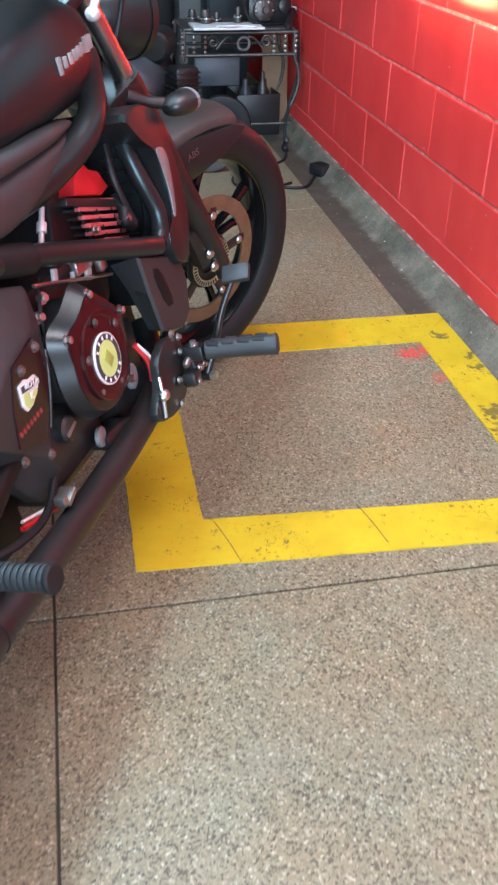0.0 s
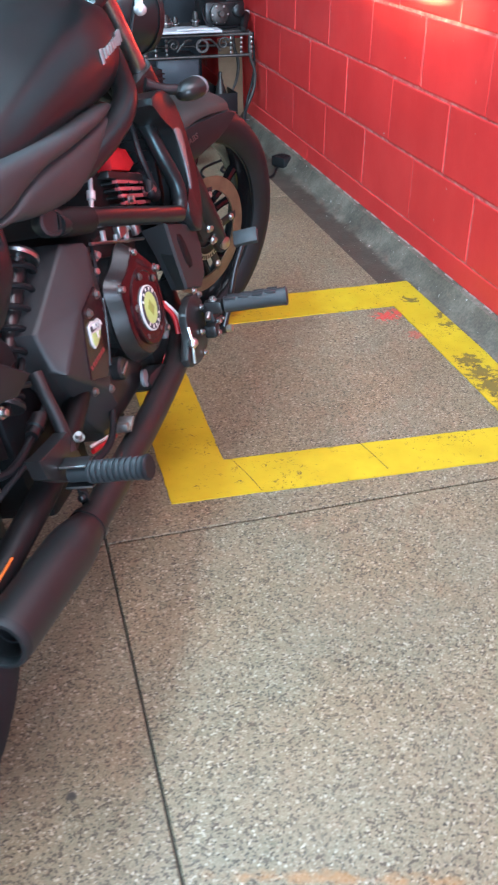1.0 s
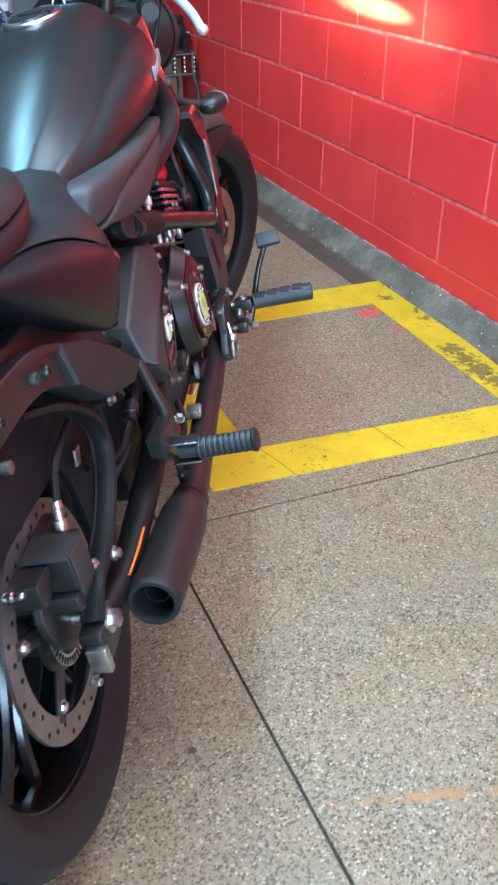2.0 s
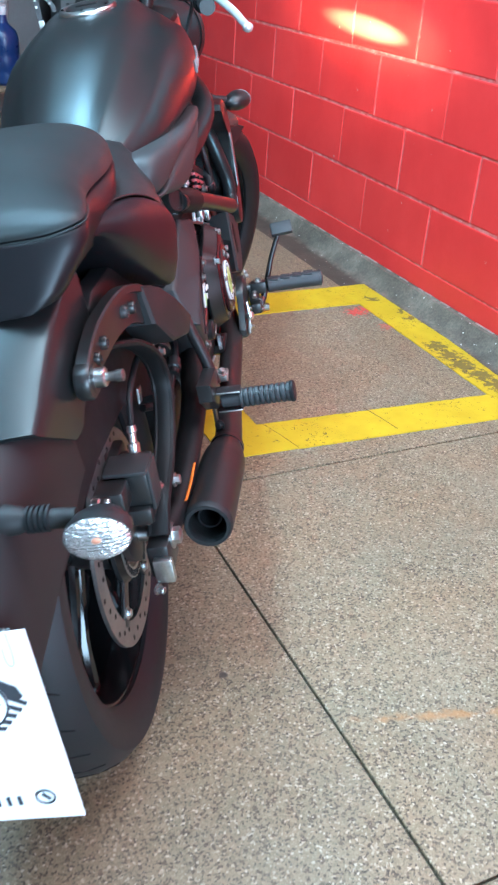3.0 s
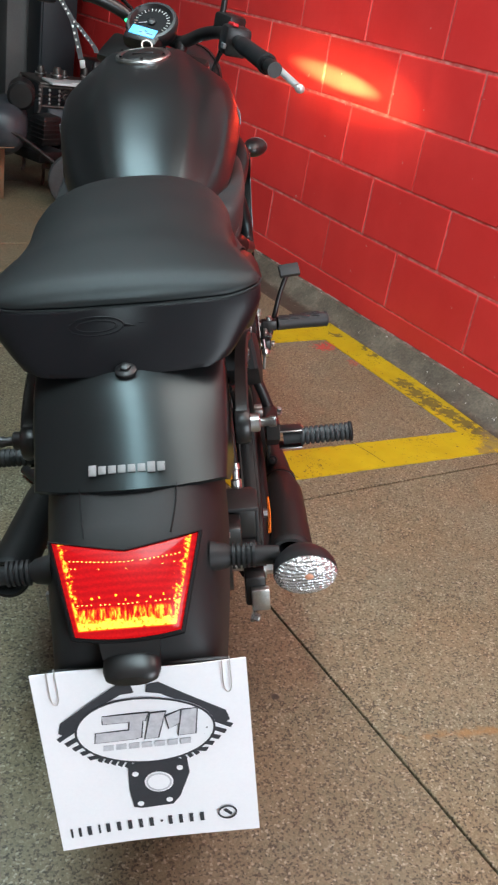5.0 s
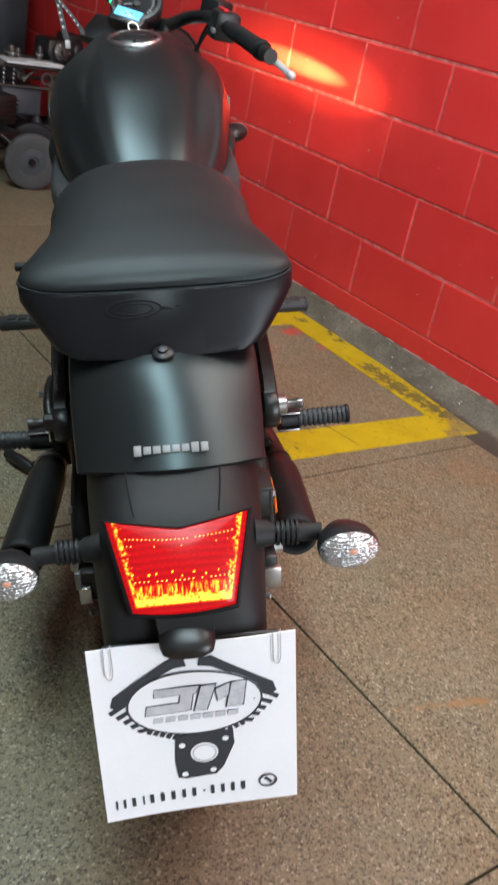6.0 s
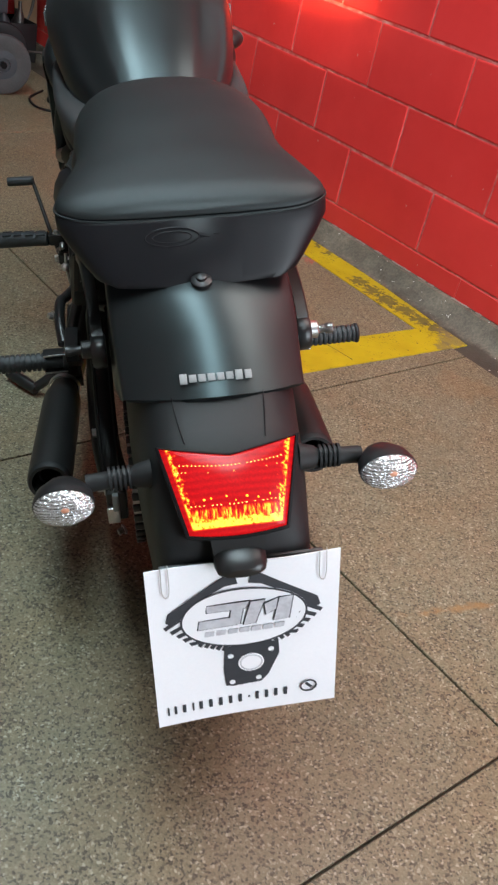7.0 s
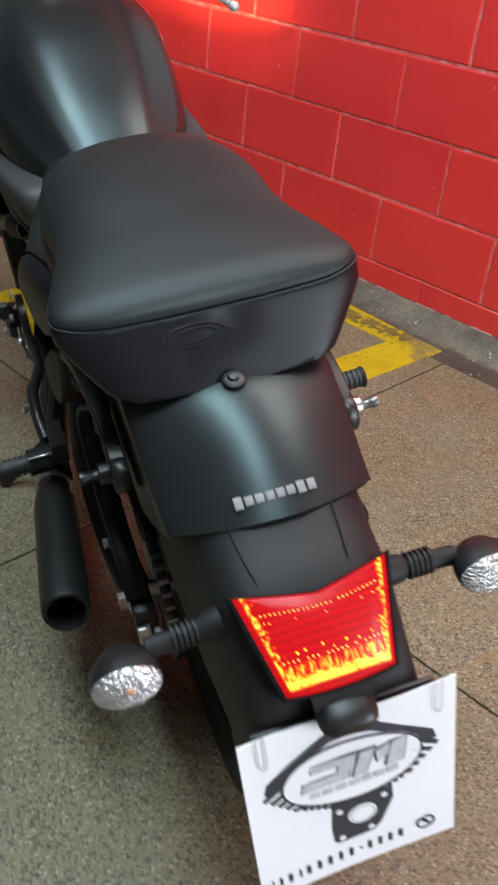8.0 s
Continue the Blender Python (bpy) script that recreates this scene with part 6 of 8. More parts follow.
bp("caliper_carrier", plate([(0.05, 0.425), (-0.055, 0.405), (-0.075, 0.355), (-0.050, 0.300), (-0.010, 0.270), (0.03, 0.300), (0.03, 0.380)], 0.086, 0.097, 0.002, 1), METAL_BLACK, parent=caliper)
bp("bleed_nipple", lathe([(0.008, 0), (0.008, 0.012), (0.005, 0.014), (0.005, 0.026), (0.007, 0.028), (0.006, 0.036)], along((0.112, 0.022, 0.424), (0, 0.35, 1)), 12), ZINC, "bright brake line joint", caliper)
bp("brake_line", tube([(0.112, 0.034, 0.456), (0.110, 0.08, 0.490), (0.110, 0.20, 0.500), (0.112, 0.32, 0.47), (0.11, 0.42, 0.43)], 0.0045, 8), RUBBER, parent=caliper)
for x, r in ((0.080, 0.0062), (0.092, 0.0050)):
    bp("caliper_pin", lathe([(r * 0.7, -0.006), (r, -0.004), (r, 0.004), (r * 0.7, 0.006)], along((x, -0.088, 0.420), (1, 0, 0)), 12), STEEL, "bright brake pin", caliper)
bp("caliper_rod", rod((0.060, -0.086, 0.420), (0.110, -0.060, 0.420), 0.0030, 8), METAL_BLACK, parent=caliper)
bp("caliper_lug", box((0.090, -0.062, 0.408), (0.046, 0.040, 0.034), 0.004), METAL_BLACK, parent=caliper)
bp("bolt", bolt((0.123, -0.03, 0.352), (1, -0.4, 0), 0.006, 0.008), ZINC, parent=caliper)
bp("bolt", bolt((0.130, 0.03, 0.362), (1, -0.4, 0), 0.006, 0.008), ZINC, parent=caliper)

sa, sb = Vector((0.084, 0.545, 0.590)), Vector((0.084, 0.352, 0.420))
shock = bp("rear_shock", rod(sa, sb, 0.016), METAL_BLACK, "laid-down rear shock with a coil spring")
coil = []
_d = (sb - sa)
_u = _d.normalized().orthogonal().normalized()
_v = _d.normalized().cross(_u)
for i in range(97):
    t = i / 96
    a = 2 * math.pi * 6.5 * t
    coil.append(sa + _d * (0.08 + 0.84 * t) + (_u * math.cos(a) + _v * math.sin(a)) * 0.027)
bp("coil_spring", tube(coil, 0.0048, 8, 1), GAUGE_FACE, "black coil spring", shock)
for t in (0.05, 0.95):
    bp("spring_collar", lathe([(0.032, -0.005), (0.034, 0), (0.032, 0.005)], along(sa + _d * t, _d), 28), STEEL if t < 0.5 else METAL_BLACK, "steel spring collar", shock)

# fender struts with chrome posts
for s in (1, -1):
    outer = smooth_line([(0.130, -0.150, 0.600), (0.131, -0.136, 0.626), (0.134, -0.067, 0.646), (0.140, 0.031, 0.645), (0.146, 0.098, 0.628), (0.150, 0.135, 0.610)], 4)
    inner = smooth_line([(0.130, -0.138, 0.590), (0.131, -0.108, 0.588), (0.134, -0.050, 0.591), (0.138, 0.020, 0.592), (0.144, 0.075, 0.584), (0.150, 0.110, 0.568)], 4)
    rings = []
    for o, q in zip(outer, inner):
        e = o + (q - o).normalized() * 0.010
        rings.append([Vector((s * x, p.y, p.z)) for x, p in ((o.x - 0.015, o), (o.x - 0.002, o), (o.x, o + (q - o) * 0.04), (o.x, e), (o.x - 0.007, e + (q - o) * 0.03), (q.x - 0.008, q), (q.x - 0.015, q))])
    fs = bp("fender_strut", loft(rings), METAL_BLACK, "black curved fender strut")
    for k in (6, 8, 13, 15):
        p = outer[k].lerp(inner[k], 0.58)
        bp("bolt", lathe([(0.0085, 0), (0.0085, 0.007), (0.0070, 0.009), (0.0050, 0.009), (0.0045, 0.005), (0.001, 0.005)], along((s * (p.x - 0.009), p.y, p.z), (s, 0, 0)), 18), TRIM if k == 13 else METAL_BLACK, parent=fs)
    bp("strut_eye", lathe([(0.019, -0.016), (0.021, -0.013), (0.021, -0.002), (0.019, 0.001), (0.012, 0.001)], along((s * 0.130, -0.136, 0.604), (s, 0, 0)), 28), METAL_BLACK, parent=fs)
    pad = [(0.148, 0.108, 0.621), (0.155, 0.179, 0.594), (0.161, 0.254, 0.548), (0.166, 0.331, 0.487), (0.166, 0.283, 0.478), (0.161, 0.178, 0.510), (0.155, 0.112, 0.565)]
    mid = sum((Vector(p) for p in pad), Vector()) / len(pad)
    rings = [[Vector((s * (p[0] + dx), mid.y + (p[1] - mid.y) * k, mid.z + (p[2] - mid.z) * k)) for p in pad] for dx, k in ((-0.045, 1.0), (-0.004, 1.0), (0.001, 0.97), (0.004, 0.86))]
    bp("strut_pad", loft(rings), TAIL_PLASTIC, "angular black strut end", fs, crease=30)
    bp("side_panel", plate([(-0.02, 0.650), (0.20, 0.640), (0.36, 0.560), (0.42, 0.475), (0.36, 0.470), (0.22, 0.545), (0.02, 0.575)], s * 0.08, s * 0.106, 0.008, 1), PLASTIC, "black panel under the seat", fs)
    bp("spacer", lathe([(0.0110, 0), (0.0110, 0.012), (0.0095, 0.0135)], along((s * 0.130, -0.128, 0.603), (s, 0, 0)), 20), STEEL if s > 0 else METAL_BLACK, "mounting post", fs)
    bp("post_thread", lathe([(0.0055, 0), (0.0055, 0.010), (0.0068, 0.012), (0.0068, 0.019), (0.005, 0.020)], along((s * 0.143, -0.128, 0.603), (s, 0, 0)), 14), DISC if s > 0 else METAL_BLACK, parent=fs)
    bp("washer", lathe([(0.017, 0), (0.017, 0.006)], along((s * 0.126, -0.128, 0.603), (s, 0, 0)), 24), METAL_BLACK, parent=fs)
    for y, z in ((0.286, 0.472), (0.322, 0.437)):
        bp("bolt", bolt((s * 0.106, y, z), (s, 0, 0), 0.0062, 0.010), ZINC, parent=fs)
# inner guard over the rear wheel; the arch's shade is put into its flat black
bp("inner_fender", shell([(0.33, 0.085, 0.56, 0.36, 3.0), (0.24, 0.088, 0.62, 0.40, 3.0), (0.10, 0.088, 0.655, 0.455, 3.0), (-0.06, 0.088, 0.660, 0.465, 3.0), (-0.20, 0.086, 0.625, 0.45, 3.0), (-0.30, 0.082, 0.575, 0.43, 3.0)]), GAUGE_FACE, "black inner guard over the rear tyre")

# exhausts
for s in (1, -1):
    if s > 0:
        pts = [(0.10, 1.03, 0.33), (0.140, 0.95, 0.266), (0.158, 0.86, 0.246), (0.166, 0.75, 0.242), (0.171, 0.60, 0.240), (0.180, 0.47, 0.248), (0.190, 0.345, 0.259), (0.191, 0.290, 0.264)]
        a, b = Vector((0.191, 0.292, 0.264)), Vector((0.185, 0.045, 0.285))
    else:
        pts = [(-0.10, 1.03, 0.33), (-0.150, 0.97, 0.25), (-0.165, 0.75, 0.24), (-0.180, 0.55, 0.255), (-0.200, 0.36, 0.278), (-0.206, 0.300, 0.288)]
        a, b = Vector((-0.207, 0.300, 0.290)), Vector((-0.222, -0.010, 0.326))
    slim = 1.0 if s > 0 else 0.90
    ex = bp("exhaust", tube(pts, 0.0235, 18), PIPE, "matt black exhaust pipe with a straight silencer")
    d = b - a
    L = d.length
    bp("silencer", lathe_loop([(0.0245, -0.004), (0.0260, 0.004), (0.0345, 0.045), (0.0360, 0.07), (0.0362, L - 0.012), (0.0348, L), (0.0270, L), (0.0270, L - 0.10), (0.020, L - 0.11), (0.015, 0.0)], along(a, d) @ Matrix.Diagonal((slim, slim, 1, 1)), 40), PIPE, parent=ex)
    bp("end_ring", lathe_loop([(0.0268, L - 0.004), (0.0268, L + 0.007), (0.0275, L + 0.009), (0.0325, L + 0.009), (0.0352, L + 0.004), (0.0352, L - 0.006)], along(a, d) @ Matrix.Diagonal((slim, slim, 1, 1)), 40), TAIL_PLASTIC, "dull black end ring", ex)
    bp("core_tube", lathe_loop([(0.0150, L - 0.10), (0.0150, L - 0.018), (0.0175, L - 0.018), (0.0175, L - 0.10)], along(a, d), 28), GAUGE_FACE, parent=ex)
    bp("inner_plate", lathe([(0.0262, L - 0.085), (0.0262, L - 0.080), (0.010, L - 0.079)], along(a, d), 28), GAUGE_FACE, parent=ex)
    bp("pipe_band", lathe_loop([(0.0262, -0.006), (0.0285, -0.006), (0.0285, 0.006), (0.0262, 0.006)], along(a, d), 28), STEEL if s < 0 else METAL_BLACK, parent=ex)
    bp("silencer_bracket", box((s * 0.176, 0.335, 0.315), (0.005, 0.020, 0.075), 0.001), METAL_BLACK, parent=ex)
    bp("bolt", bolt((s * 0.182, 0.325, 0.292), (-s * 0.3, -1, 0.2), 0.006, 0.010), METAL_BLACK, parent=ex)

# hoses, plugs and clips between the box and the rear wheel
for pts, r in (([(0.100, 0.470, 0.415), (0.110, 0.438, 0.392), (0.112, 0.381, 0.380), (0.110, 0.338, 0.367), (0.110, 0.285, 0.366), (0.104, 0.246, 0.380), (0.090, 0.200, 0.400)], 0.0062), ([(0.098, 0.450, 0.480), (0.104, 0.400, 0.452), (0.100, 0.350, 0.432), (0.094, 0.300, 0.440)], 0.0050), ([(0.092, 0.36, 0.330), (0.112, 0.33, 0.352), (0.110, 0.28, 0.352), (0.095, 0.23, 0.340)], 0.0045)):
    bp("hose", tube(pts, r, 8), RUBBER, "black hose beside the box")
bp("plug", lathe([(0.009, -0.022), (0.0115, -0.020), (0.0115, -0.004), (0.013, -0.003), (0.013, 0.006), (0.010, 0.008), (0.010, 0.022)], along((0.112, 0.381, 0.381), (0.05, -1, -0.22)), 16), PLASTIC, "black cable plug")
for y, z in ((0.259, 0.383), (0.244, 0.363)):
    bp("bolt", bolt((0.104, y, z), (1, -0.3, 0.2), 0.0048, 0.009), ZINC)
bp("clip_plate", plate([(0.178, 0.449), (0.158, 0.452), (0.150, 0.432), (0.166, 0.428)], 0.098, 0.101, 0.001, 0), STEEL, "bright clip plate")

# bent linkage guard along the left side
for dx, dz, r in ((0.0, 0.0, 0.0095), (0.017, -0.016, 0.0075)):
    bp("side_linkage", tube([(-0.192 + dx, 0.86, 0.285 + dz), (-0.184 + dx, 0.70, 0.318 + dz), (-0.183 + dx, 0.63, 0.330 + dz), (-0.194 + dx, 0.50, 0.372 + dz), (-0.201 + dx, 0.43, 0.395 + dz), (-0.202 + dx, 0.36, 0.392 + dz), (-0.198 + dx, 0.315, 0.372 + dz)], r, 12), METAL_BLACK, "bent black tube between the left footrests")
bp("bolt", bolt((-0.212, 0.385, 0.392), (-1, -0.5, 0.3), 0.006, 0.012), ZINC)
# side stand
stand = bp("side_stand", tube([(-0.120, 0.640, 0.225), (-0.209, 0.651, 0.147), (-0.250, 0.662, 0.113), (-0.300, 0.662, 0.080)], [0.013, 0.012, 0.011, 0.011], 12), METAL_BLACK, "extended black side stand")
bp("stand_foot", tube([(-0.298, 0.656, 0.078), (-0.328, 0.688, 0.085), (-0.358, 0.720, 0.091)], [0.012, 0.014, 0.012], 10), METAL_BLACK, parent=stand)
# chain on the left
bp("chain_guard", plate([(0.48, 0.44), (0.30, 0.42), (0.05, 0.39), (0.02, 0.36), (0.20, 0.37), (0.48, 0.40)], -0.085, -0.105, 0.003, 1), PLASTIC, "black chain guard")
chain = bp("chain", lathe_loop([(0.090, -0.006), (0.096, -0.006), (0.096, 0.006), (0.090, 0.006)], along((-0.098, 0.0, 0.309), (1, 0, 0)), 48), STEEL, "steel chain and sprocket")
for i in range(36):
    a = 2 * math.pi * i / 36
    bp("chain_link", box((-0.098, 0.096 * math.cos(a), 0.309 + 0.096 * math.sin(a)), (0.014, 0.011, 0.008), 0.002, Matrix.Rotation(a + math.pi / 2, 4, "X")), METAL_BLACK, parent=chain)
bp("sprocket", washer((-0.098, 0, 0.309), (1, 0, 0), 0.092, 0.05, 0.005, 48), STEEL, parent=chain)
bp("splash_reflector", box((-0.124, -0.185, 0.412), (0.008, 0.008, 0.026), 0.002), GREY_SILVER, "small pale reflector")
# left engine cover, mostly hidden
bp("generator_cover", lathe([(0.095, 0), (0.095, 0.035), (0.085, 0.050), (0.02, 0.055)], along((-0.10, 0.76, 0.42), (-1, 0, 0)), 36), METAL_BLACK, "round black engine cover")

# front turn signals on short stalks
for s in (1, -1):
    fs = bp("front_turn_signal", tube([(s * 0.120, 1.070, 0.720), (s * 0.150, 1.085, 0.712), (s * 0.175, 1.100, 0.698), (s * 0.200, 1.120, 0.688)][0 if s < 0 else 1:2 if s < 0 else 4], [0.014, 0.010] if s < 0 else [0.014, 0.009, 0.010], 12), PLASTIC, "front turn signal on a short black stalk")
    c = along((s * (0.222 if s > 0 else 0.150), 1.140, 0.682), (0.35 * s, 1.0, 0.02))
    b = lathe([(0.006, -0.040), (0.018, -0.030), (0.024, -0.008), (0.0250, 0.010)], None, 28)
    b.transform(c @ Matrix.Diagonal((1.15, 0.85, 1, 1)))
    bp("shell", b, METAL_BLACK, parent=fs)
    b = lathe([(0.0250, 0.010), (0.0245, 0.018), (0.018, 0.022), (0.005, 0.023)], None, 28)
    b.transform(c @ Matrix.Diagonal((1.15, 0.85, 1, 1)))
    bp("lens", b, GREY_SILVER, "pale lens", fs)

# --- steered front end ---
def fork(p):
    """A point along the fork: distance up from the axle."""
    return Vector((0, FRONT_Y, 0.309)) + _axis * p


for s in (1, -1):
    fk = bp("fork_leg", tube([Vector((s * 0.103, 0, 0)) + fork(q) for q in (-0.02, 0.10, 0.30, 0.53)], [0.020, 0.025, 0.027, 0.027], 18), METAL_BLACK, "black telescopic fork leg", m=STEER)
    # black on the left paints out that tube's shine; both are polished steel
    bp("stanchion", tube([Vector((s * 0.103, 0, 0)) + fork(q) for q in (0.51, 0.60, 0.695)], 0.0185, 18), STEEL if s > 0 else METAL_BLACK, "fork tube, polished steel on the right, blackened on the left", fk, STEER)
bp("lower_clamp", box(fork(0.515) + Vector((0, -0.03, -0.018)), (0.262, 0.090, 0.035), 0.01, Matrix.Rotation(radians(RAKE), 4, "X")), METAL_BLACK, m=STEER)
bp("upper_clamp", box(fork(0.70) + Vector((0, -0.03, -0.018)), (0.245, 0.090, 0.024), 0.01, Matrix.Rotation(radians(RAKE), 4, "X")), METAL_BLACK, m=STEER)
bp("front_caliper", box(Vector((0.088, -0.062, 0.075)) + Vector((0, FRONT_Y, 0.309)), (0.050, 0.070, 0.110), 0.014, Matrix.Rotation(radians(28), 4, "X")), METAL_BLACK, "black front brake caliper", m=STEER)
for q in ((0.116, -0.055, 0.055), (0.116, -0.065, 0.10), (0.116, -0.04, 0.02)):
    bp("bolt", bolt(Vector(q) + Vector((0, FRONT_Y, 0.309)), (1, 0, 0), 0.008, 0.008), ZINC, m=STEER)
ff_rings = []
for i in range(19):
    a = radians(78 + 86 * i / 18)
    r = 0.333
    w = 0.072
    pts = []
    for k in range(13):
        b = math.pi * k / 12
        rr = r - 0.030 + 0.030 * math.sin(b) ** 0.7
        pts.append(Vector((w * math.cos(b), FRONT_Y + rr * math.cos(a), 0.309 + rr * math.sin(a))))
    for k in range(12, -1, -1):
        b = math.pi * k / 12
        rr = r - 0.034 + 0.030 * math.sin(b) ** 0.7
        pts.append(Vector((w * 0.96 * math.cos(b), FRONT_Y + rr * math.cos(a), 0.309 + rr * math.sin(a))))
    ff_rings.append(pts)
ff = bp("front_fender", loft(ff_rings), LIT_FENDER, "satin black front fender, dust and reflected light put into the colour", m=STEER)
for s in (1, -1):
    bp("fender_stay", plate([(FRONT_Y - 0.12, 0.60), (FRONT_Y + 0.10, 0.610), (FRONT_Y + 0.05, 0.56), (FRONT_Y - 0.06, 0.52), (FRONT_Y - 0.16, 0.50), (FRONT_Y - 0.20, 0.545)], s * 0.066, s * 0.078, 0.003, 1), SATIN, parent=ff, m=STEER)


def letters(txt, size, where, material, parent, name="lettering", m=None):
    cu = bpy.data.curves.new(name, "FONT")
    cu.body, cu.size, cu.extrude, cu.align_x = txt, size, 0.0006, "CENTER"
    tmp = bpy.data.objects.new(name, cu)
    scene.collection.objects.link(tmp)
    bpy.context.view_layer.update()
    me = bpy.data.meshes.new_from_object(tmp)
    bpy.data.objects.remove(tmp)
    me.transform((m or Matrix()) @ where)
    me.materials.append(material)
    ob = new(name, me)
    ob.parent = parent
    return ob


SIDEWAYS = Matrix(((0, 0, 1, 0), (1, 0, 0, 0), (0, 1, 0, 0), (0, 0, 0, 1)))
letters("ROTA", 0.0125, Matrix.Translation(on_cover(0.5560, 0.4500, 0.0090)) @ SIDEWAYS @ Matrix.Rotation(radians(-11), 4, "Z"), WHITE_LABEL, cover)
letters("K", 0.0150, Matrix.Translation(on_cover(0.5505, 0.4345, 0.0090)) @ SIDEWAYS @ Matrix.Rotation(radians(-14), 4, "Z"), WHITE_LABEL, cover)
letters("ABS", 0.020, Matrix.Translation((0.0795, FRONT_Y - 0.070, 0.566)) @ Matrix(((0, 0, 1, 0), (1, 0, 0, 0), (0, 1, 0, 0), (0, 0, 0, 1))) @ Matrix.Rotation(radians(18), 4, "Z"), DISC, ff, "lettering", STEER)

# headlamp
HL = Vector((0, 1.300, 0.838))
head = bp("headlamp", lathe([(0.030, -0.100), (0.056, -0.080), (0.074, -0.030), (0.079, 0.012), (0.078, 0.030)], along(HL, (0, 1, -0.04)), 40), SATIN, "black headlamp housing, lit", m=STEER)
bp("headlamp_rim", lathe_loop([(0.070, 0.028), (0.070, 0.036), (0.082, 0.034), (0.082, 0.020)], along(HL, (0, 1, -0.04)), 40), METAL_BLACK, parent=head, m=STEER)
bp("headlamp_bowl", lathe([(0.020, -0.060), (0.055, -0.030), (0.072, 0.020), (0.071, 0.020), (0.054, -0.032), (0.018, -0.063)], along(HL, (0, 1, -0.04)), 40, cap=False), REFLECTOR, parent=head, m=STEER)

bp("headlamp_stay", box(HL + Vector((0, -0.045, -0.105)), (0.150, 0.050, 0.085), 0.014, Matrix.Rotation(radians(20), 4, "X")), PLASTIC, "black stay under the headlamp", head, STEER)

# handlebar, grips, switches, levers, mirrors, instrument
BAR = STEER @ Matrix.Translation((0.008, -0.004, -0.014))
for s in (1, -1):
    hb = bp("handlebar", tube([(0.0, 1.125, 0.955), (s * 0.050, 1.125, 0.957), (s * 0.100, 1.115, 0.985), (s * 0.165, 1.065, 1.005), (s * 0.245, 0.970, 1.008), (s * 0.395, 0.784, 1.006)], 0.0135, 14), METAL_BLACK, "wide black handlebar", m=BAR)
    gd = Vector((s * 0.150, -0.186, -0.002)).normalized()
    g0 = Vector((s * 0.262, 0.949, 1.008))
    gr = bp("grip", lathe([(0.0150, 0), (0.0165, 0.004), (0.0160, 0.060), (0.0168, 0.150), (0.0185, 0.158), (0.0185, 0.166), (0.015, 0.168)], along(g0, gd), 24), RUBBER, "black rubber grip", m=BAR)
    bp("bar_end", lathe([(0.0150, 0), (0.0160, 0.004), (0.0150, 0.012), (0.008, 0.013)], along(g0 + gd * 0.166, gd), 20), GAUGE_FACE, parent=gr, m=BAR)
    bp("bar_end_screw", lathe([(0.006, 0), (0.006, 0.003)], along(g0 + gd * 0.181, gd), 8), GAUGE_FACE, parent=gr, m=BAR)
    sc = Vector((s * 0.225, 0.995, 1.006))
    swb = bp("switch_block", box(sc, (0.050, 0.055, 0.056), 0.010, Matrix.Rotation(s * radians(-50), 4, "Z")), PLASTIC, "black switch block", m=BAR)
    bp("red_switch" if s > 0 else "lamp_switch", box(sc + Vector((-s * 0.004, -0.012, 0.030)), (0.026, 0.012, 0.006), 0.002, Matrix.Rotation(s * radians(-40), 4, "Z")), RED_PART if s > 0 else WHITE_LABEL, "red cut-off switch" if s > 0 else "pale switch", swb, BAR)
    bp("button", box(sc + Vector((-s * 0.010, -0.030, -0.010)), (0.016, 0.008, 0.010), 0.002, Matrix.Rotation(s * radians(-50), 4, "Z")), GREY_SILVER, parent=swb, m=BAR)
    res = bp("brake_reservoir" if s > 0 else "clutch_perch", box((s * 0.170, 1.085, 1.020), (0.060, 0.045, 0.044), 0.008, Matrix.Rotation(s * radians(-30), 4, "Z")), METAL_BLACK, "black fluid reservoir" if s > 0 else "black clutch perch", m=BAR)
    bp("lever", tube([(s * 0.190, 1.075, 1.000), (s * 0.240, 1.055, 0.992), (s * 0.330, 0.985, 0.980), (s * 0.400, 0.915, 0.970)], [0.0090, 0.0085, 0.0078, 0.0070], 12, flat=0.7), ALLOY, "polished lever", res, BAR)
    bp("lever_ball", ball((s * 0.408, 0.908, 0.968), (0.0098, 0.0098, 0.0088), 14), ALLOY, parent=res, m=BAR)
    mr = bp("mirror", tube([(s * 0.150, 1.085, 1.035), (s * 0.152, 1.090, 1.10), (s * 0.190, 1.090, 1.165), (s * 0.250, 1.085, 1.185)], 0.0065, 10), METAL_BLACK, "oval black mirror on a stalk", m=BAR)
    mb = lathe([(0.020, -0.022), (0.048, -0.016), (0.060, 0.0), (0.060, 0.006), (0.056, 0.008)], None, 36)
    mm = along((s * 0.300, 1.085, 1.185), (-0.18 * s, -1, 0.0))
    mb.transform(mm @ Matrix.Rotation(0, 4, "Z") @ Matrix.Diagonal((1.35, 0.82, 1, 1)))
    bp("mirror_shell", mb, METAL_BLACK, parent=mr, m=BAR)
    mg = lathe([(0.0555, 0.0075), (0.0555, 0.0088)], None, 36)
    mg.transform(mm @ Matrix.Diagonal((1.35, 0.82, 1, 1)))
    bp("mirror_glass", mg, MIRROR, parent=mr, m=BAR)
    bp("riser", tube([fork(0.70) + Vector((s * 0.05, -0.03, -0.018)), (s * 0.05, 1.125, 0.957)], 0.015, 12), METAL_BLACK, m=BAR)
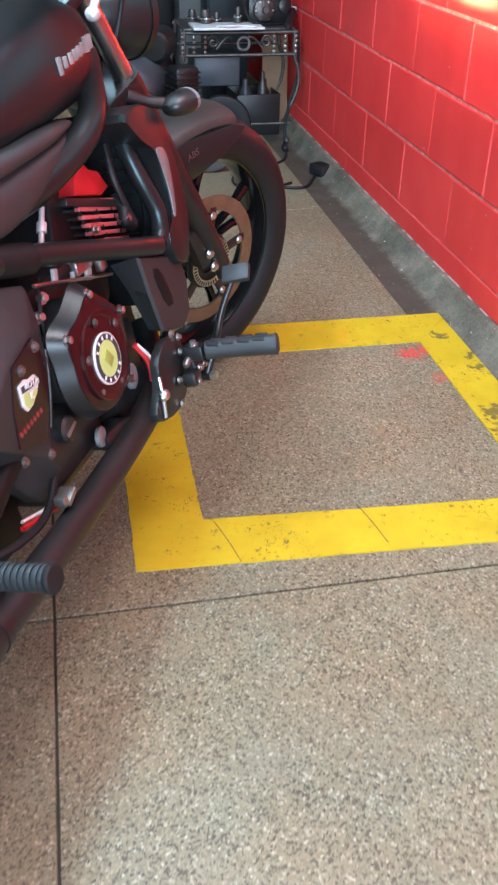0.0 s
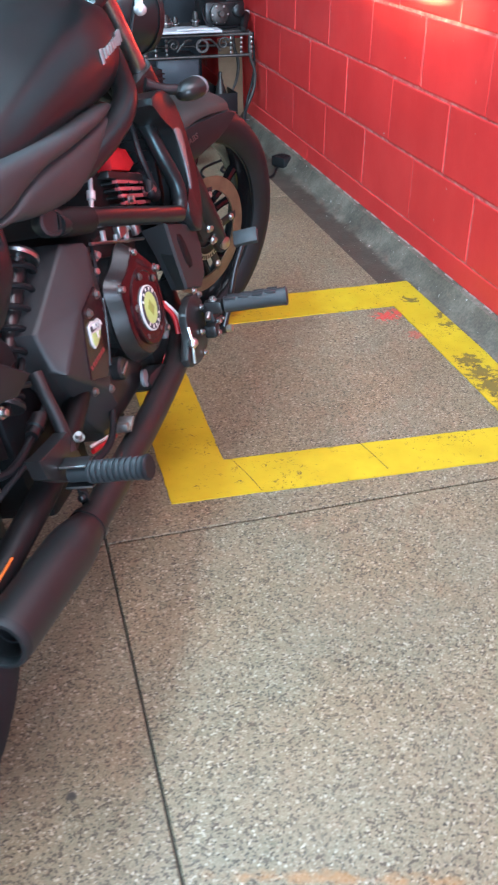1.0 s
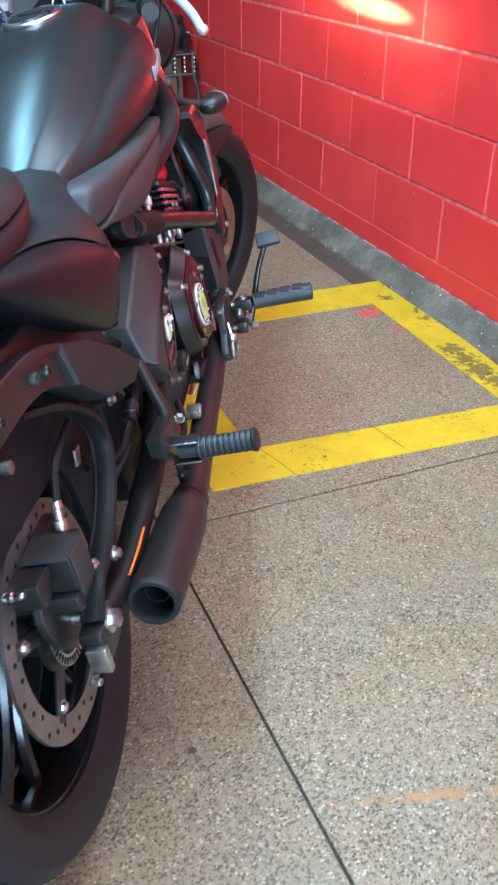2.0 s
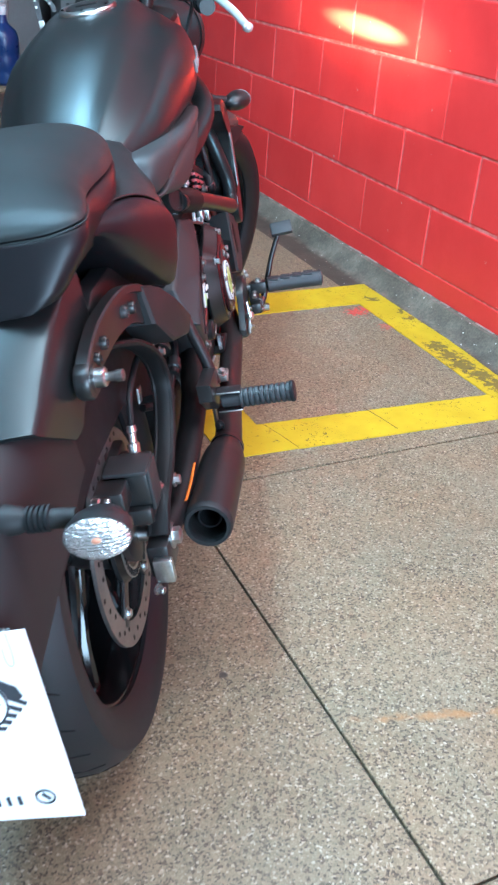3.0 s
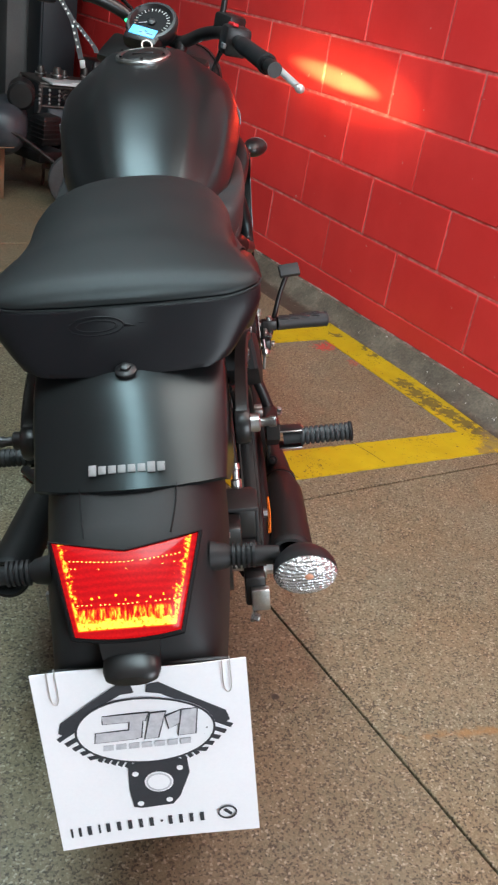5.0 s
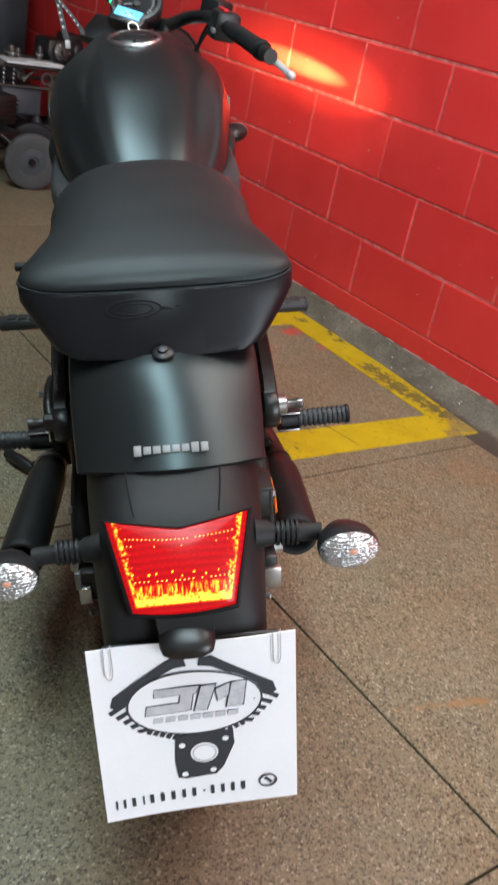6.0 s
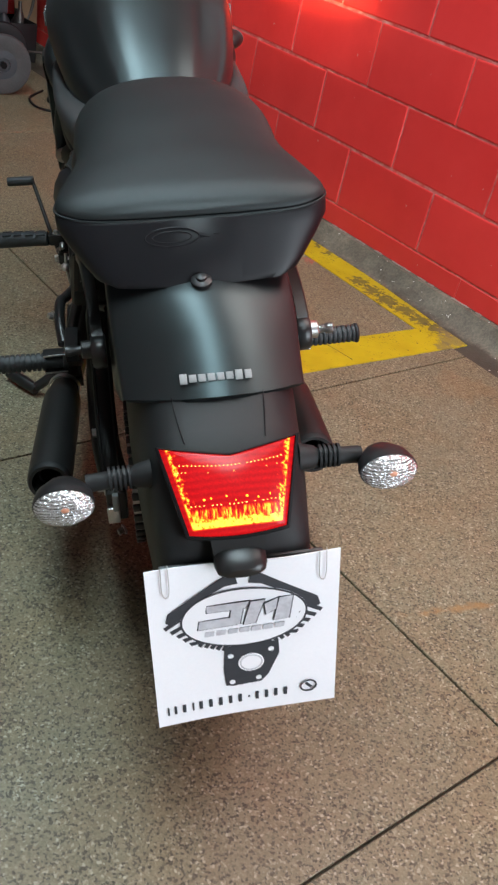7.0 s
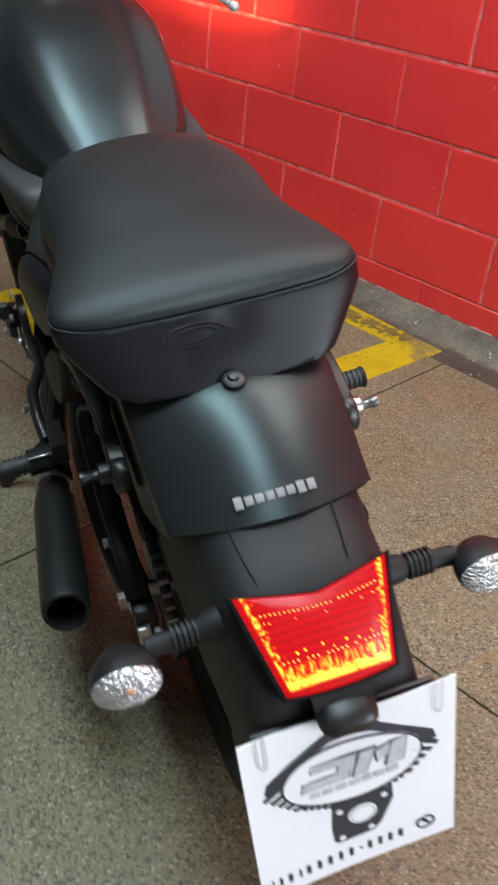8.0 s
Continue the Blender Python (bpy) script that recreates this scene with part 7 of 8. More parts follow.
    for k in range(2):
        bp("cable", tube([(s * 0.185, 1.09, 0.99), (s * (0.13 + 0.02 * k), 1.18, 0.985 + 0.02 * k), (s * 0.09, 1.24, 0.92), (s * 0.08, 1.22, 0.80)], 0.0045, 8), RUBBER, "black control cable", m=BAR)

gm = along((-0.004, 1.088, 0.968), (0, -0.62, 0.78)) @ Matrix.Diagonal((0.86, 0.86, 0.86, 1))
gauge = bp("instrument", lathe([(0.040, -0.045), (0.060, -0.030), (0.066, -0.008), (0.067, 0.002), (0.063, 0.009), (0.055, 0.010), (0.050, 0.003), (0.048, 0.0)], gm, 48), PLASTIC, "round instrument with a lit blue display", m=STEER)
bp("dial_face", lathe([(0.0495, 0.0005), (0.0490, 0.0016), (0.02, 0.0018)], gm, 48), GAUGE_FACE, parent=gauge, m=STEER)
for i in range(21):
    a = radians(215 - 250 * i / 20)
    ln = 0.009 if i % 2 == 0 else 0.005
    bp("tick", box((0, 0, 0), (0.0016, ln, 0.0008), 0, gm @ Matrix.Rotation(a - math.pi / 2, 4, "Z") @ Matrix.Translation((0, 0.0425, 0.0024))), WHITE_LABEL if i > 2 else AMBER, parent=gauge, m=STEER)
bp("needle", box((0, 0, 0), (0.0014, 0.024, 0.001), 0, gm @ Matrix.Rotation(radians(118), 4, "Z") @ Matrix.Translation((0, 0.020, 0.005))), GREY_INK, parent=gauge, m=STEER)
bp("needle_hub", lathe([(0.010, 0.002), (0.010, 0.006), (0.006, 0.008)], gm, 20), PLASTIC, parent=gauge, m=STEER)
bp("display_hood", box((0, 0, 0), (0.098, 0.052, 0.040), 0.012, gm @ Matrix.Translation((0, -0.048, -0.010))), PLASTIC, parent=gauge, m=STEER)
bp("display", box((0, 0, 0), (0.070, 0.028, 0.003), 0.001, gm @ Matrix.Translation((0, -0.044, 0.0105))), LCD, "lit pale blue display", gauge, STEER)
for i, w in enumerate((0.008, 0.008, 0.018)):
    bp("display_segment", box((0, 0, 0), (w, 0.0022, 0.001), 0, gm @ Matrix.Translation((0.008 + 0.012 * i - 0.012, -0.048 + 0.006 * (i % 2), 0.0128))), INK, parent=gauge, m=STEER)
bp("pilot_light", ball(gm @ Vector((-0.062, -0.020, 0.006)), (0.004, 0.004, 0.004), 8), GREEN_LED, "small green pilot light", gauge, STEER)
bp("key_ring", lathe_loop([(0.010, -0.001), (0.012, -0.001), (0.012, 0.001), (0.010, 0.001)], along((0.0, 1.00, 0.930), (0.3, -0.7, 0.5)), 24), STEEL, "steel key ring")
# woven key strap looped over the left bar
def strap_run(pts, hw=0.0052):
    return loft([[Vector(p) + Vector((w, 0, 0)) for w in (-hw, hw)] + [Vector(p) + Vector((w, 0.002, 0)) for w in (hw, -hw)] for p in smooth_line(pts, 5)])


strap = bp("key_strap", strap_run([(-0.215, 1.12, 1.14), (-0.196, 1.09, 1.079), (-0.187, 1.08, 1.047), (-0.155, 1.04, 0.990), (-0.147, 1.02, 0.950), (-0.141, 1.00, 0.912)]), CLOTH, "dark printed key strap hanging from the bar")
bp("strap_end", strap_run([(-0.158, 1.041, 0.994), (-0.130, 1.02, 0.960), (-0.110, 1.00, 0.933), (-0.106, 0.99, 0.922)], 0.0045), CLOTH, parent=strap)
for i in range(6):
    t = i / 5
    bp("strap_print", box(Vector((-0.185, 1.076, 1.042)).lerp(Vector((-0.159, 1.043, 0.998)), t) + Vector((0, -0.003, 0)), (0.0042, 0.001, 0.0036), 0), WHITE_LABEL, parent=strap)
    bp("strap_print", box(Vector((-0.148, 1.031, 0.982)).lerp(Vector((-0.114, 1.001, 0.938)), t) + Vector((0, -0.003, 0)), (0.0036, 0.001, 0.0036), 0), WHITE_LABEL, parent=strap)
for i in range(4):
    bp("strap_print", box(Vector((-0.152, 1.030, 0.974)).lerp(Vector((-0.145, 1.01, 0.935)), i / 3) + Vector((0, -0.003, 0)), (0.0042, 0.001, 0.0050), 0), WHITE_LABEL, parent=strap)
bp("strap_clip", box((-0.139, 0.997, 0.902), (0.011, 0.007, 0.016), 0.002), WHITE_PLASTIC, "pale strap clip", strap)

# light of the headlamp
_spot = bpy.data.lights.new("headlamp_beam", "SPOT")
_spot.energy, _spot.spot_size, _spot.spot_blend, _spot.shadow_soft_size, _spot.color = BEAM_W, radians(26), 1.0, 0.006, (1.0, 0.80, 0.24)
beam = new("headlamp_beam", _spot)
_from = bike.matrix_world @ STEER @ (HL + Vector((0, 0.045, 0)))
beam.matrix_world = look(_from, (0.0, 0.70, 0.795), BEAM_ROLL) @ Matrix.Diagonal((1.0, 0.16, 1.0, 1.0))

_halo = bpy.data.lights.new("headlamp_halo", "SPOT")
_halo.energy, _halo.spot_size, _halo.spot_blend, _halo.shadow_soft_size, _halo.color = HALO_W, radians(52), 1.0, 0.008, (1.0, 0.78, 0.30)
new("headlamp_halo", _halo).matrix_world = look(_from, (0.0, 0.66, 0.79), BEAM_ROLL) @ Matrix.Diagonal((1.0, 0.28, 1.0, 1.0))

_spill = bpy.data.lights.new("headlamp_spill", "SPOT")
_spill.energy, _spill.spot_size, _spill.spot_blend, _spill.shadow_soft_size, _spill.color = SPILL_W, radians(76), 1.0, 0.01, (1.0, 0.80, 0.50)
new("headlamp_spill", _spill).matrix_world = look(bike.matrix_world @ STEER @ (HL + Vector((0, 0.085, 0))), (0.0, 0.70, 0.79), BEAM_ROLL) @ Matrix.Diagonal((1.0, 0.5, 1.0, 1.0))

# ---- things behind the motorcycle ----
def ring_scroll(c, r, turns, start, sgn, bar=0.005):
    """A spiral of iron bar in the plane y = constant."""
    return tube([(c[0] + sgn * r * (1 - 0.75 * i / 18) * math.cos(start + turns * 2 * math.pi * i / 18), c[1], c[2] + r * (1 - 0.75 * i / 18) * math.sin(start + turns * 2 * math.pi * i / 18)) for i in range(19)], bar, 8, 2)


table = thing("iron_side_table", pose(-0.295, 2.42, 0, 0, 0, 0), "low wrought iron side table with scrolls, cluttered with machine parts", "table")
part("table_top", box((0, 0.02, 0.470), (0.48, 0.30, 0.012), 0.003), IRON, table, "dull iron top")
for y in (-0.14, 0.16):
    for z in (0.460, 0.372):
        part("rail", rod((-0.25, y, z), (0.25, y, z), 0.007, 10), IRON, table)
for s in (1, -1):
    for y in (-0.14, 0.16):
        part("leg", tube([(s * 0.238, y, 0.470), (s * 0.240, y, 0.370), (s * 0.262, y, 0.300), (s * 0.256, y, 0.220), (s * 0.215, y, 0.120), (s * 0.210, y, 0.040), (s * 0.220, y - 0.01, 0.004)], 0.008, 10), IRON, table)
    for k in range(3):
        part("bead_bar", tube([(s * (0.245 - 0.048 * k), -0.14, 0.460), (s * (0.245 - 0.048 * k), -0.14, 0.372)], 0.004, 8), IRON, table)
        for j in range(4):
            part("bead", ball((s * (0.245 - 0.048 * k), -0.143, 0.385 + 0.020 * j), (0.007, 0.007, 0.007), 8), ZINC, table, "pale bead")
    part("scroll", ring_scroll((s * 0.115, -0.14, 0.424), 0.026, 1.3, 0.4, s), IRON, table)
    part("scroll", tube([(s * 0.100, -0.14, 0.395), (s * 0.075, -0.14, 0.425), (s * 0.050, -0.14, 0.443), (s * 0.032, -0.14, 0.440)], 0.005, 8), IRON, table)
part("centre_ring", lathe_loop([(0.020, -0.006), (0.030, -0.006), (0.030, 0.006), (0.020, 0.006)], along((0.015, -0.142, 0.418), Y), 32), IRON, table)
part("lower_rail", rod((-0.22, -0.14, 0.085), (0.235, -0.14, 0.085), 0.006, 8), IRON, table)
# a blue-grey box under the top
part("hanging_box", box((-0.095, -0.02, 0.305), (0.200, 0.20, 0.125), 0.006), MACHINE, table, "blue-grey metal drawer box under the top")
part("drawer_front", box((-0.095, -0.124, 0.305), (0.190, 0.006, 0.115), 0.003), MACHINE, table)

tray = thing("white_tray", pose(-0.35, 2.30, 0.477), "flat white board lying on the iron table", "board")
part("board", box((0, 0, 0.006), (0.30, 0.16, 0.010), 0.003), WHITE_PLASTIC, tray)
part("cable", tube([(-0.05, -0.06, 0.014), (0.0, -0.085, 0.018), (0.05, -0.07, 0.016), (0.11, -0.082, 0.014)], 0.004, 8), WHITE_LABEL, tray, "pale cable")
rng = random.Random(11)
for i, (x, y, r, h) in enumerate(((-0.43, 2.36, 0.030, 0.05), (-0.37, 2.43, 0.020, 0.045), (-0.47, 2.48, 0.024, 0.05), (-0.29, 2.36, 0.018, 0.06))):
    mp = thing("machine_part", pose(x, y, 0.4765 if y > 2.385 else 0.490, 0, 0, 40 * i), "greasy turned metal machine part standing on the iron table", "machine part", "parts on the table")
    part("body", lathe([(r, 0), (r, h * 0.4), (r * 0.7, h * 0.45), (r * 0.7, h * 0.8), (r * 0.5, h)], None, 20), IRON, mp)
    part("flange", lathe_loop([(r * 0.9, h * 0.30), (r * 1.15, h * 0.30), (r * 1.15, h * 0.40), (r * 0.9, h * 0.40)], None, 20), STEEL, mp)
    for k in range(4):
        a = math.pi / 2 * k
        part("bolt", bolt((r * 0.98 * math.cos(a), r * 0.98 * math.sin(a), h * 0.40), (0, 0, 1), 0.003, 0.004), ZINC, mp)

gearbox = thing("gearbox", pose(-0.155, 2.45, 0.4765, 0, 0, 8), "black greasy gearbox housing lying on the iron table", "gearbox")
part("housing", join_bm(box((0, 0, 0.055), (0.20, 0.15, 0.11), 0.018), box((0.05, -0.01, 0.115), (0.09, 0.11, 0.05), 0.012)), METAL_BLACK, gearbox)
part("end_cover", lathe([(0.045, 0), (0.045, 0.020), (0.038, 0.026), (0.014, 0.028), (0.012, 0.045)], along((-0.035, -0.074, 0.058), (0, -1, 0.1)), 28), IRON, gearbox, "greasy round end cover")
part("end_cover", lathe([(0.028, 0), (0.028, 0.016), (0.022, 0.020)], along((0.060, -0.074, 0.070), (0, -1, 0.1)), 24), METAL_BLACK, gearbox)
for k in range(6):
    a = 2 * math.pi * k / 6
    part("bolt", bolt((-0.035 + 0.037 * math.cos(a), -0.097, 0.058 + 0.037 * math.sin(a)), (0, -1, 0), 0.004, 0.005), ZINC, gearbox)
part("cable", tube([(-0.09, -0.05, 0.10), (-0.12, -0.09, 0.07), (-0.10, -0.12, 0.02), (-0.03, -0.125, 0.008), (0.05, -0.10, 0.006)], 0.005, 8), RUBBER, gearbox, "black cable")

torch = thing("hand_torch", pose(-0.060, 2.36, 0.500, 0, 0, 60), "black hand tool with a white cap across the iron table", "hand tool")
part("body", lathe([(0.010, -0.09), (0.017, -0.08), (0.017, 0.03), (0.022, 0.045), (0.022, 0.07)], along((0, 0, 0), (1, 0.2, 0.25)), 20), METAL_BLACK, torch)
part("cap", box((0.085, 0.017, 0.021), (0.036, 0.034, 0.034), 0.005), WHITE_PLASTIC, torch, "white square cap")

plank = thing("cardboard_sheet", pose(-0.070, 2.56, 0.0, -6, 0, 0), "brown cardboard sheet leaning upright behind the iron table", "cardboard")
part("sheet", box((0, 0, 0.20), (0.12, 0.008, 0.40), 0.002), CARTON, plank)
part("fold", box((0.0, -0.006, 0.30), (0.118, 0.003, 0.004), 0.001), CARTON, plank)

crate = thing("plastic_crate", pose(-0.185, 2.52, 0.0, 0, 0, 4), "dark plastic crate with greasy odds and ends under the iron table", "crate")
for c, q in (((0, -0.10, 0.09), (0.20, 0.006, 0.18)), ((0, 0.10, 0.09), (0.20, 0.006, 0.18)), ((0.10, 0, 0.09), (0.006, 0.194, 0.18)), ((-0.10, 0, 0.09), (0.006, 0.194, 0.18)), ((0, 0, 0.004), (0.196, 0.194, 0.006))):
    part("panel", box(c, q, 0.002), PLASTIC, crate)
for x, y, r, h in ((-0.05, -0.04, 0.030, 0.24), (0.03, -0.05, 0.022, 0.27), (0.06, 0.03, 0.028, 0.22)):
    part("tin", lathe([(r, 0.008), (r, h * 0.75), (r * 0.45, h * 0.86), (r * 0.4, h)], Matrix.Translation((x, y, 0)), 20), MACHINE if x < 0 else IRON, crate, "grimy tin standing in the crate")

adapter = thing("power_adapter", pose(-0.055, 1.76, 0.0, 0, 0, 25), "black power adapter lying on the concrete strip", "power adapter")
part("case", box((0, 0, 0.024), (0.060, 0.085, 0.045), 0.008), PLASTIC, adapter)
for i in range(5):
    part("vent_rib", box((-0.02 + 0.01 * i, 0, 0.0475), (0.003, 0.060, 0.002), 0.0006), PLASTIC, adapter)
cable = thing("floor_cable", pose(0, 0, 0), "thin black cable looping over the floor", "cable")
part("run", tube([(-0.085, 1.74, 0.006), (-0.16, 1.60, 0.006), (-0.26, 1.62, 0.006), (-0.33, 1.74, 0.006), (-0.27, 1.86, 0.006), (-0.16, 1.98, 0.006), (-0.115, 2.12, 0.008), (-0.10, 2.22, 0.03), (-0.075, 2.27, 0.16), (-0.03, 2.30, 0.30), (-0.03, 2.33, 0.46)], 0.0055, 8), RUBBER, cable)
part("run", tube([(-0.20, 1.66, 0.006), (-0.32, 1.60, 0.006), (-0.42, 1.66, 0.006), (-0.40, 1.80, 0.006), (-0.28, 1.92, 0.006)], 0.005, 8), RUBBER, cable)
part("plug", box((-0.115, 2.14, 0.014), (0.022, 0.040, 0.022), 0.004), RUBBER, cable)

# portable compressor with a grey wheel
comp = thing("air_compressor", pose(-0.61, 1.92, 0.0, 0, 0, 18), "blue-grey portable air compressor on small grey wheels", "air compressor")
part("tank", lathe([(0.02, -0.235), (0.075, -0.220), (0.105, -0.18), (0.110, 0), (0.105, 0.18), (0.075, 0.220), (0.02, 0.235)], along((-0.010, 0.330, 0.290), (0.60, 0.80, 0)), 32), MACHINE, comp)
part("motor", lathe([(0.05, -0.09), (0.062, -0.08), (0.062, 0.08), (0.05, 0.09)], along((0.06, 0.30, 0.43), (0.60, 0.80, 0)), 24), METAL_BLACK, comp)
part("pump", box((0.10, 0.16, 0.30), (0.10, 0.10, 0.13), 0.01), METAL_BLACK, comp)
for i in range(5):
    part("cooling_fin", box((0.10, 0.16, 0.265 + 0.020 * i), (0.112, 0.112, 0.005), 0.001), METAL_BLACK, comp)
part("handle", tube([(0.092, -0.050, 0.13), (0.03, 0.04, 0.20), (-0.06, 0.10, 0.27), (-0.12, 0.14, 0.30), (-0.16, 0.24, 0.30)], 0.009, 10), METAL_BLACK, comp)
for x, y in ((0.092, -0.078), (0.260, 0.120)):
    w = part("wheel", lathe_loop([(0.060, -0.018), (0.105, -0.024), (0.120, -0.018), (0.124, 0), (0.120, 0.018), (0.105, 0.024), (0.060, 0.018)], along((x, y, 0.124), (-0.45, -0.9, 0)), 40), surface("dusty_grey_tyre", (0.04, 0.043, 0.046), (0.085, 0.088, 0.09), 0.75, scale=14) if y < 0 else RUBBER, comp, "small dusty grey wheel")
    part("wheel_disc", lathe([(0.075, -0.010), (0.070, -0.016), (0.03, -0.020), (0.03, 0.020), (0.070, 0.016), (0.075, 0.010)], along((x, y, 0.124), (-0.45, -0.9, 0)), 32), MACHINE, w)
    part("wheel_hub", lathe([(0.014, -0.026), (0.014, 0.026)], along((x, y, 0.124), (-0.45, -0.9, 0)), 16), GAUGE_FACE, w)
part("foot", rod((-0.10, 0.28, 0.22), (-0.10, 0.28, 0.0), 0.014), RUBBER, comp)
part("axle", rod((0.092, -0.078, 0.124), (0.260, 0.120, 0.124), 0.012), METAL_BLACK, comp)
part("cradle", box((0.09, 0.20, 0.19), (0.16, 0.24, 0.05), 0.008), METAL_BLACK, comp)

# tall dark cabinet and column behind the table
cab = thing("tall_cabinet", pose(-0.245, 2.98, 0.0), "tall dark blue-grey steel cabinet behind the iron table", "cabinet")
part("body", box((0, 0, 1.0), (0.20, 0.20, 1.98), 0.012), CABINET, cab)
part("door", box((0, -0.106, 1.0), (0.18, 0.010, 1.90), 0.004), CABINET, cab)
part("handle", box((0.06, -0.116, 1.05), (0.012, 0.014, 0.12), 0.004), STEEL, cab)
col = thing("column", pose(-0.675, 3.20, 0.0), "grey plastered square column", "column", kind="structure")
part("shaft", box((0, 0, 1.57), (0.22, 0.24, 3.14), 0.006), COLUMN, col)
copy_thing(col, pose(-0.335, 3.24, 0.0))

stool = thing("wooden_stool", pose(-0.90, 2.75, 0.0, 0, 0, 6) @ Matrix.Diagonal((0.9, 0.9, 0.775, 1)), "plain pale wooden stool", "stool")
part("seat", box((0, 0, 0.385), (0.34, 0.30, 0.028), 0.005), WOOD, stool)
for sx in (1, -1):
    for sy in (1, -1):
        part("leg", rod((sx * 0.125, sy * 0.11, 0.372), (sx * 0.155, sy * 0.135, 0.0), 0.018, 8), WOOD, stool)
    part("stretcher", rod((sx * 0.143, -0.125, 0.15), (sx * 0.143, 0.125, 0.15), 0.011, 8), WOOD, stool)
part("stretcher", rod((-0.14, -0.123, 0.20), (0.14, -0.123, 0.20), 0.011, 8), WOOD, stool)
bottle = thing("water_bottle", pose(-0.83, 2.75, 0.3095) @ Matrix.Diagonal((0.76, 0.76, 1.0, 1)), "large blue plastic water bottle standing on the stool", "water bottle")
part("body", lathe([(0.085, 0), (0.098, 0.012), (0.100, 0.05), (0.096, 0.062), (0.100, 0.075), (0.100, 0.13), (0.096, 0.142), (0.100, 0.155), (0.100, 0.215), (0.085, 0.250), (0.045, 0.275), (0.032, 0.290), (0.030, 0.325)], None, 40), BOTTLE, bottle)
part("cap", lathe([(0.034, 0.318), (0.036, 0.322), (0.036, 0.352), (0.030, 0.356)], None, 24), WHITE_PLASTIC, bottle, "white cap")
bucket = thing("white_tub", pose(-0.90, 3.12, 0.0), "white plastic drum standing behind the stool", "drum")
part("body", lathe([(0.15, 0), (0.165, 0.02), (0.17, 0.60), (0.172, 0.66), (0.16, 0.67)], None, 32), WHITE_PLASTIC, bucket)
part("lid", lathe([(0.176, 0.665), (0.178, 0.69), (0.10, 0.70)], None, 32), WHITE_PLASTIC, bucket)

carton = thing("cardboard_box", pose(-0.93, 2.10, 0.0, 0, 0, 12), "open brown cardboard box on the floor", "box")
for c, s in (((0, 0.11, 0.115), (0.26, 0.004, 0.23)), ((0, -0.11, 0.115), (0.26, 0.004, 0.23)), ((0.13, 0, 0.115), (0.004, 0.216, 0.23)), ((-0.13, 0, 0.115), (0.004, 0.216, 0.23)), ((0, 0, 0.004), (0.256, 0.216, 0.004))):
    part("panel", box(c, s, 0.001), CARTON, carton)
part("flap", box((0, -0.15, 0.235), (0.26, 0.09, 0.004), 0.001, Matrix.Rotation(radians(-14), 4, "X")), CARTON, carton)
part("flap", box((0.17, 0, 0.245), (0.09, 0.21, 0.004), 0.001, Matrix.Rotation(radians(-20), 4, "Y")), CARTON, carton)

poster = thing("poster", pose(0, 0, 0), "white printed board with a pale green border on the red wall", "poster")
part("board", box((-0.006, -0.18, 1.40), (0.008, 0.92, 0.53), 0.002), WHITE_PLASTIC, poster)
part("border", box((-0.011, -0.18, 1.150), (0.002, 0.90, 0.018), 0.0005), surface("pale_green_print", (0.45, 0.55, 0.44), (0.52, 0.62, 0.50), 0.5, scale=20), poster)
for i in range(9):
    part("print_bar", box((-0.011, -0.18, 1.195 + 0.05 * i), (0.002, 0.70, 0.014), 0.0005), GREY_INK, poster)

PALE_EDGE = surface("pale_flaking_paint", (0.34, 0.20, 0.17), (0.56, 0.44, 0.39), 0.8, scale=30, place="world", bump=0.3, depth=0.002)
# ---- blocks of the red wall ----
def piece(name, me, where, parent):
    ob = new(name, me)
    ob.location = where
    ob.parent = parent
    return ob


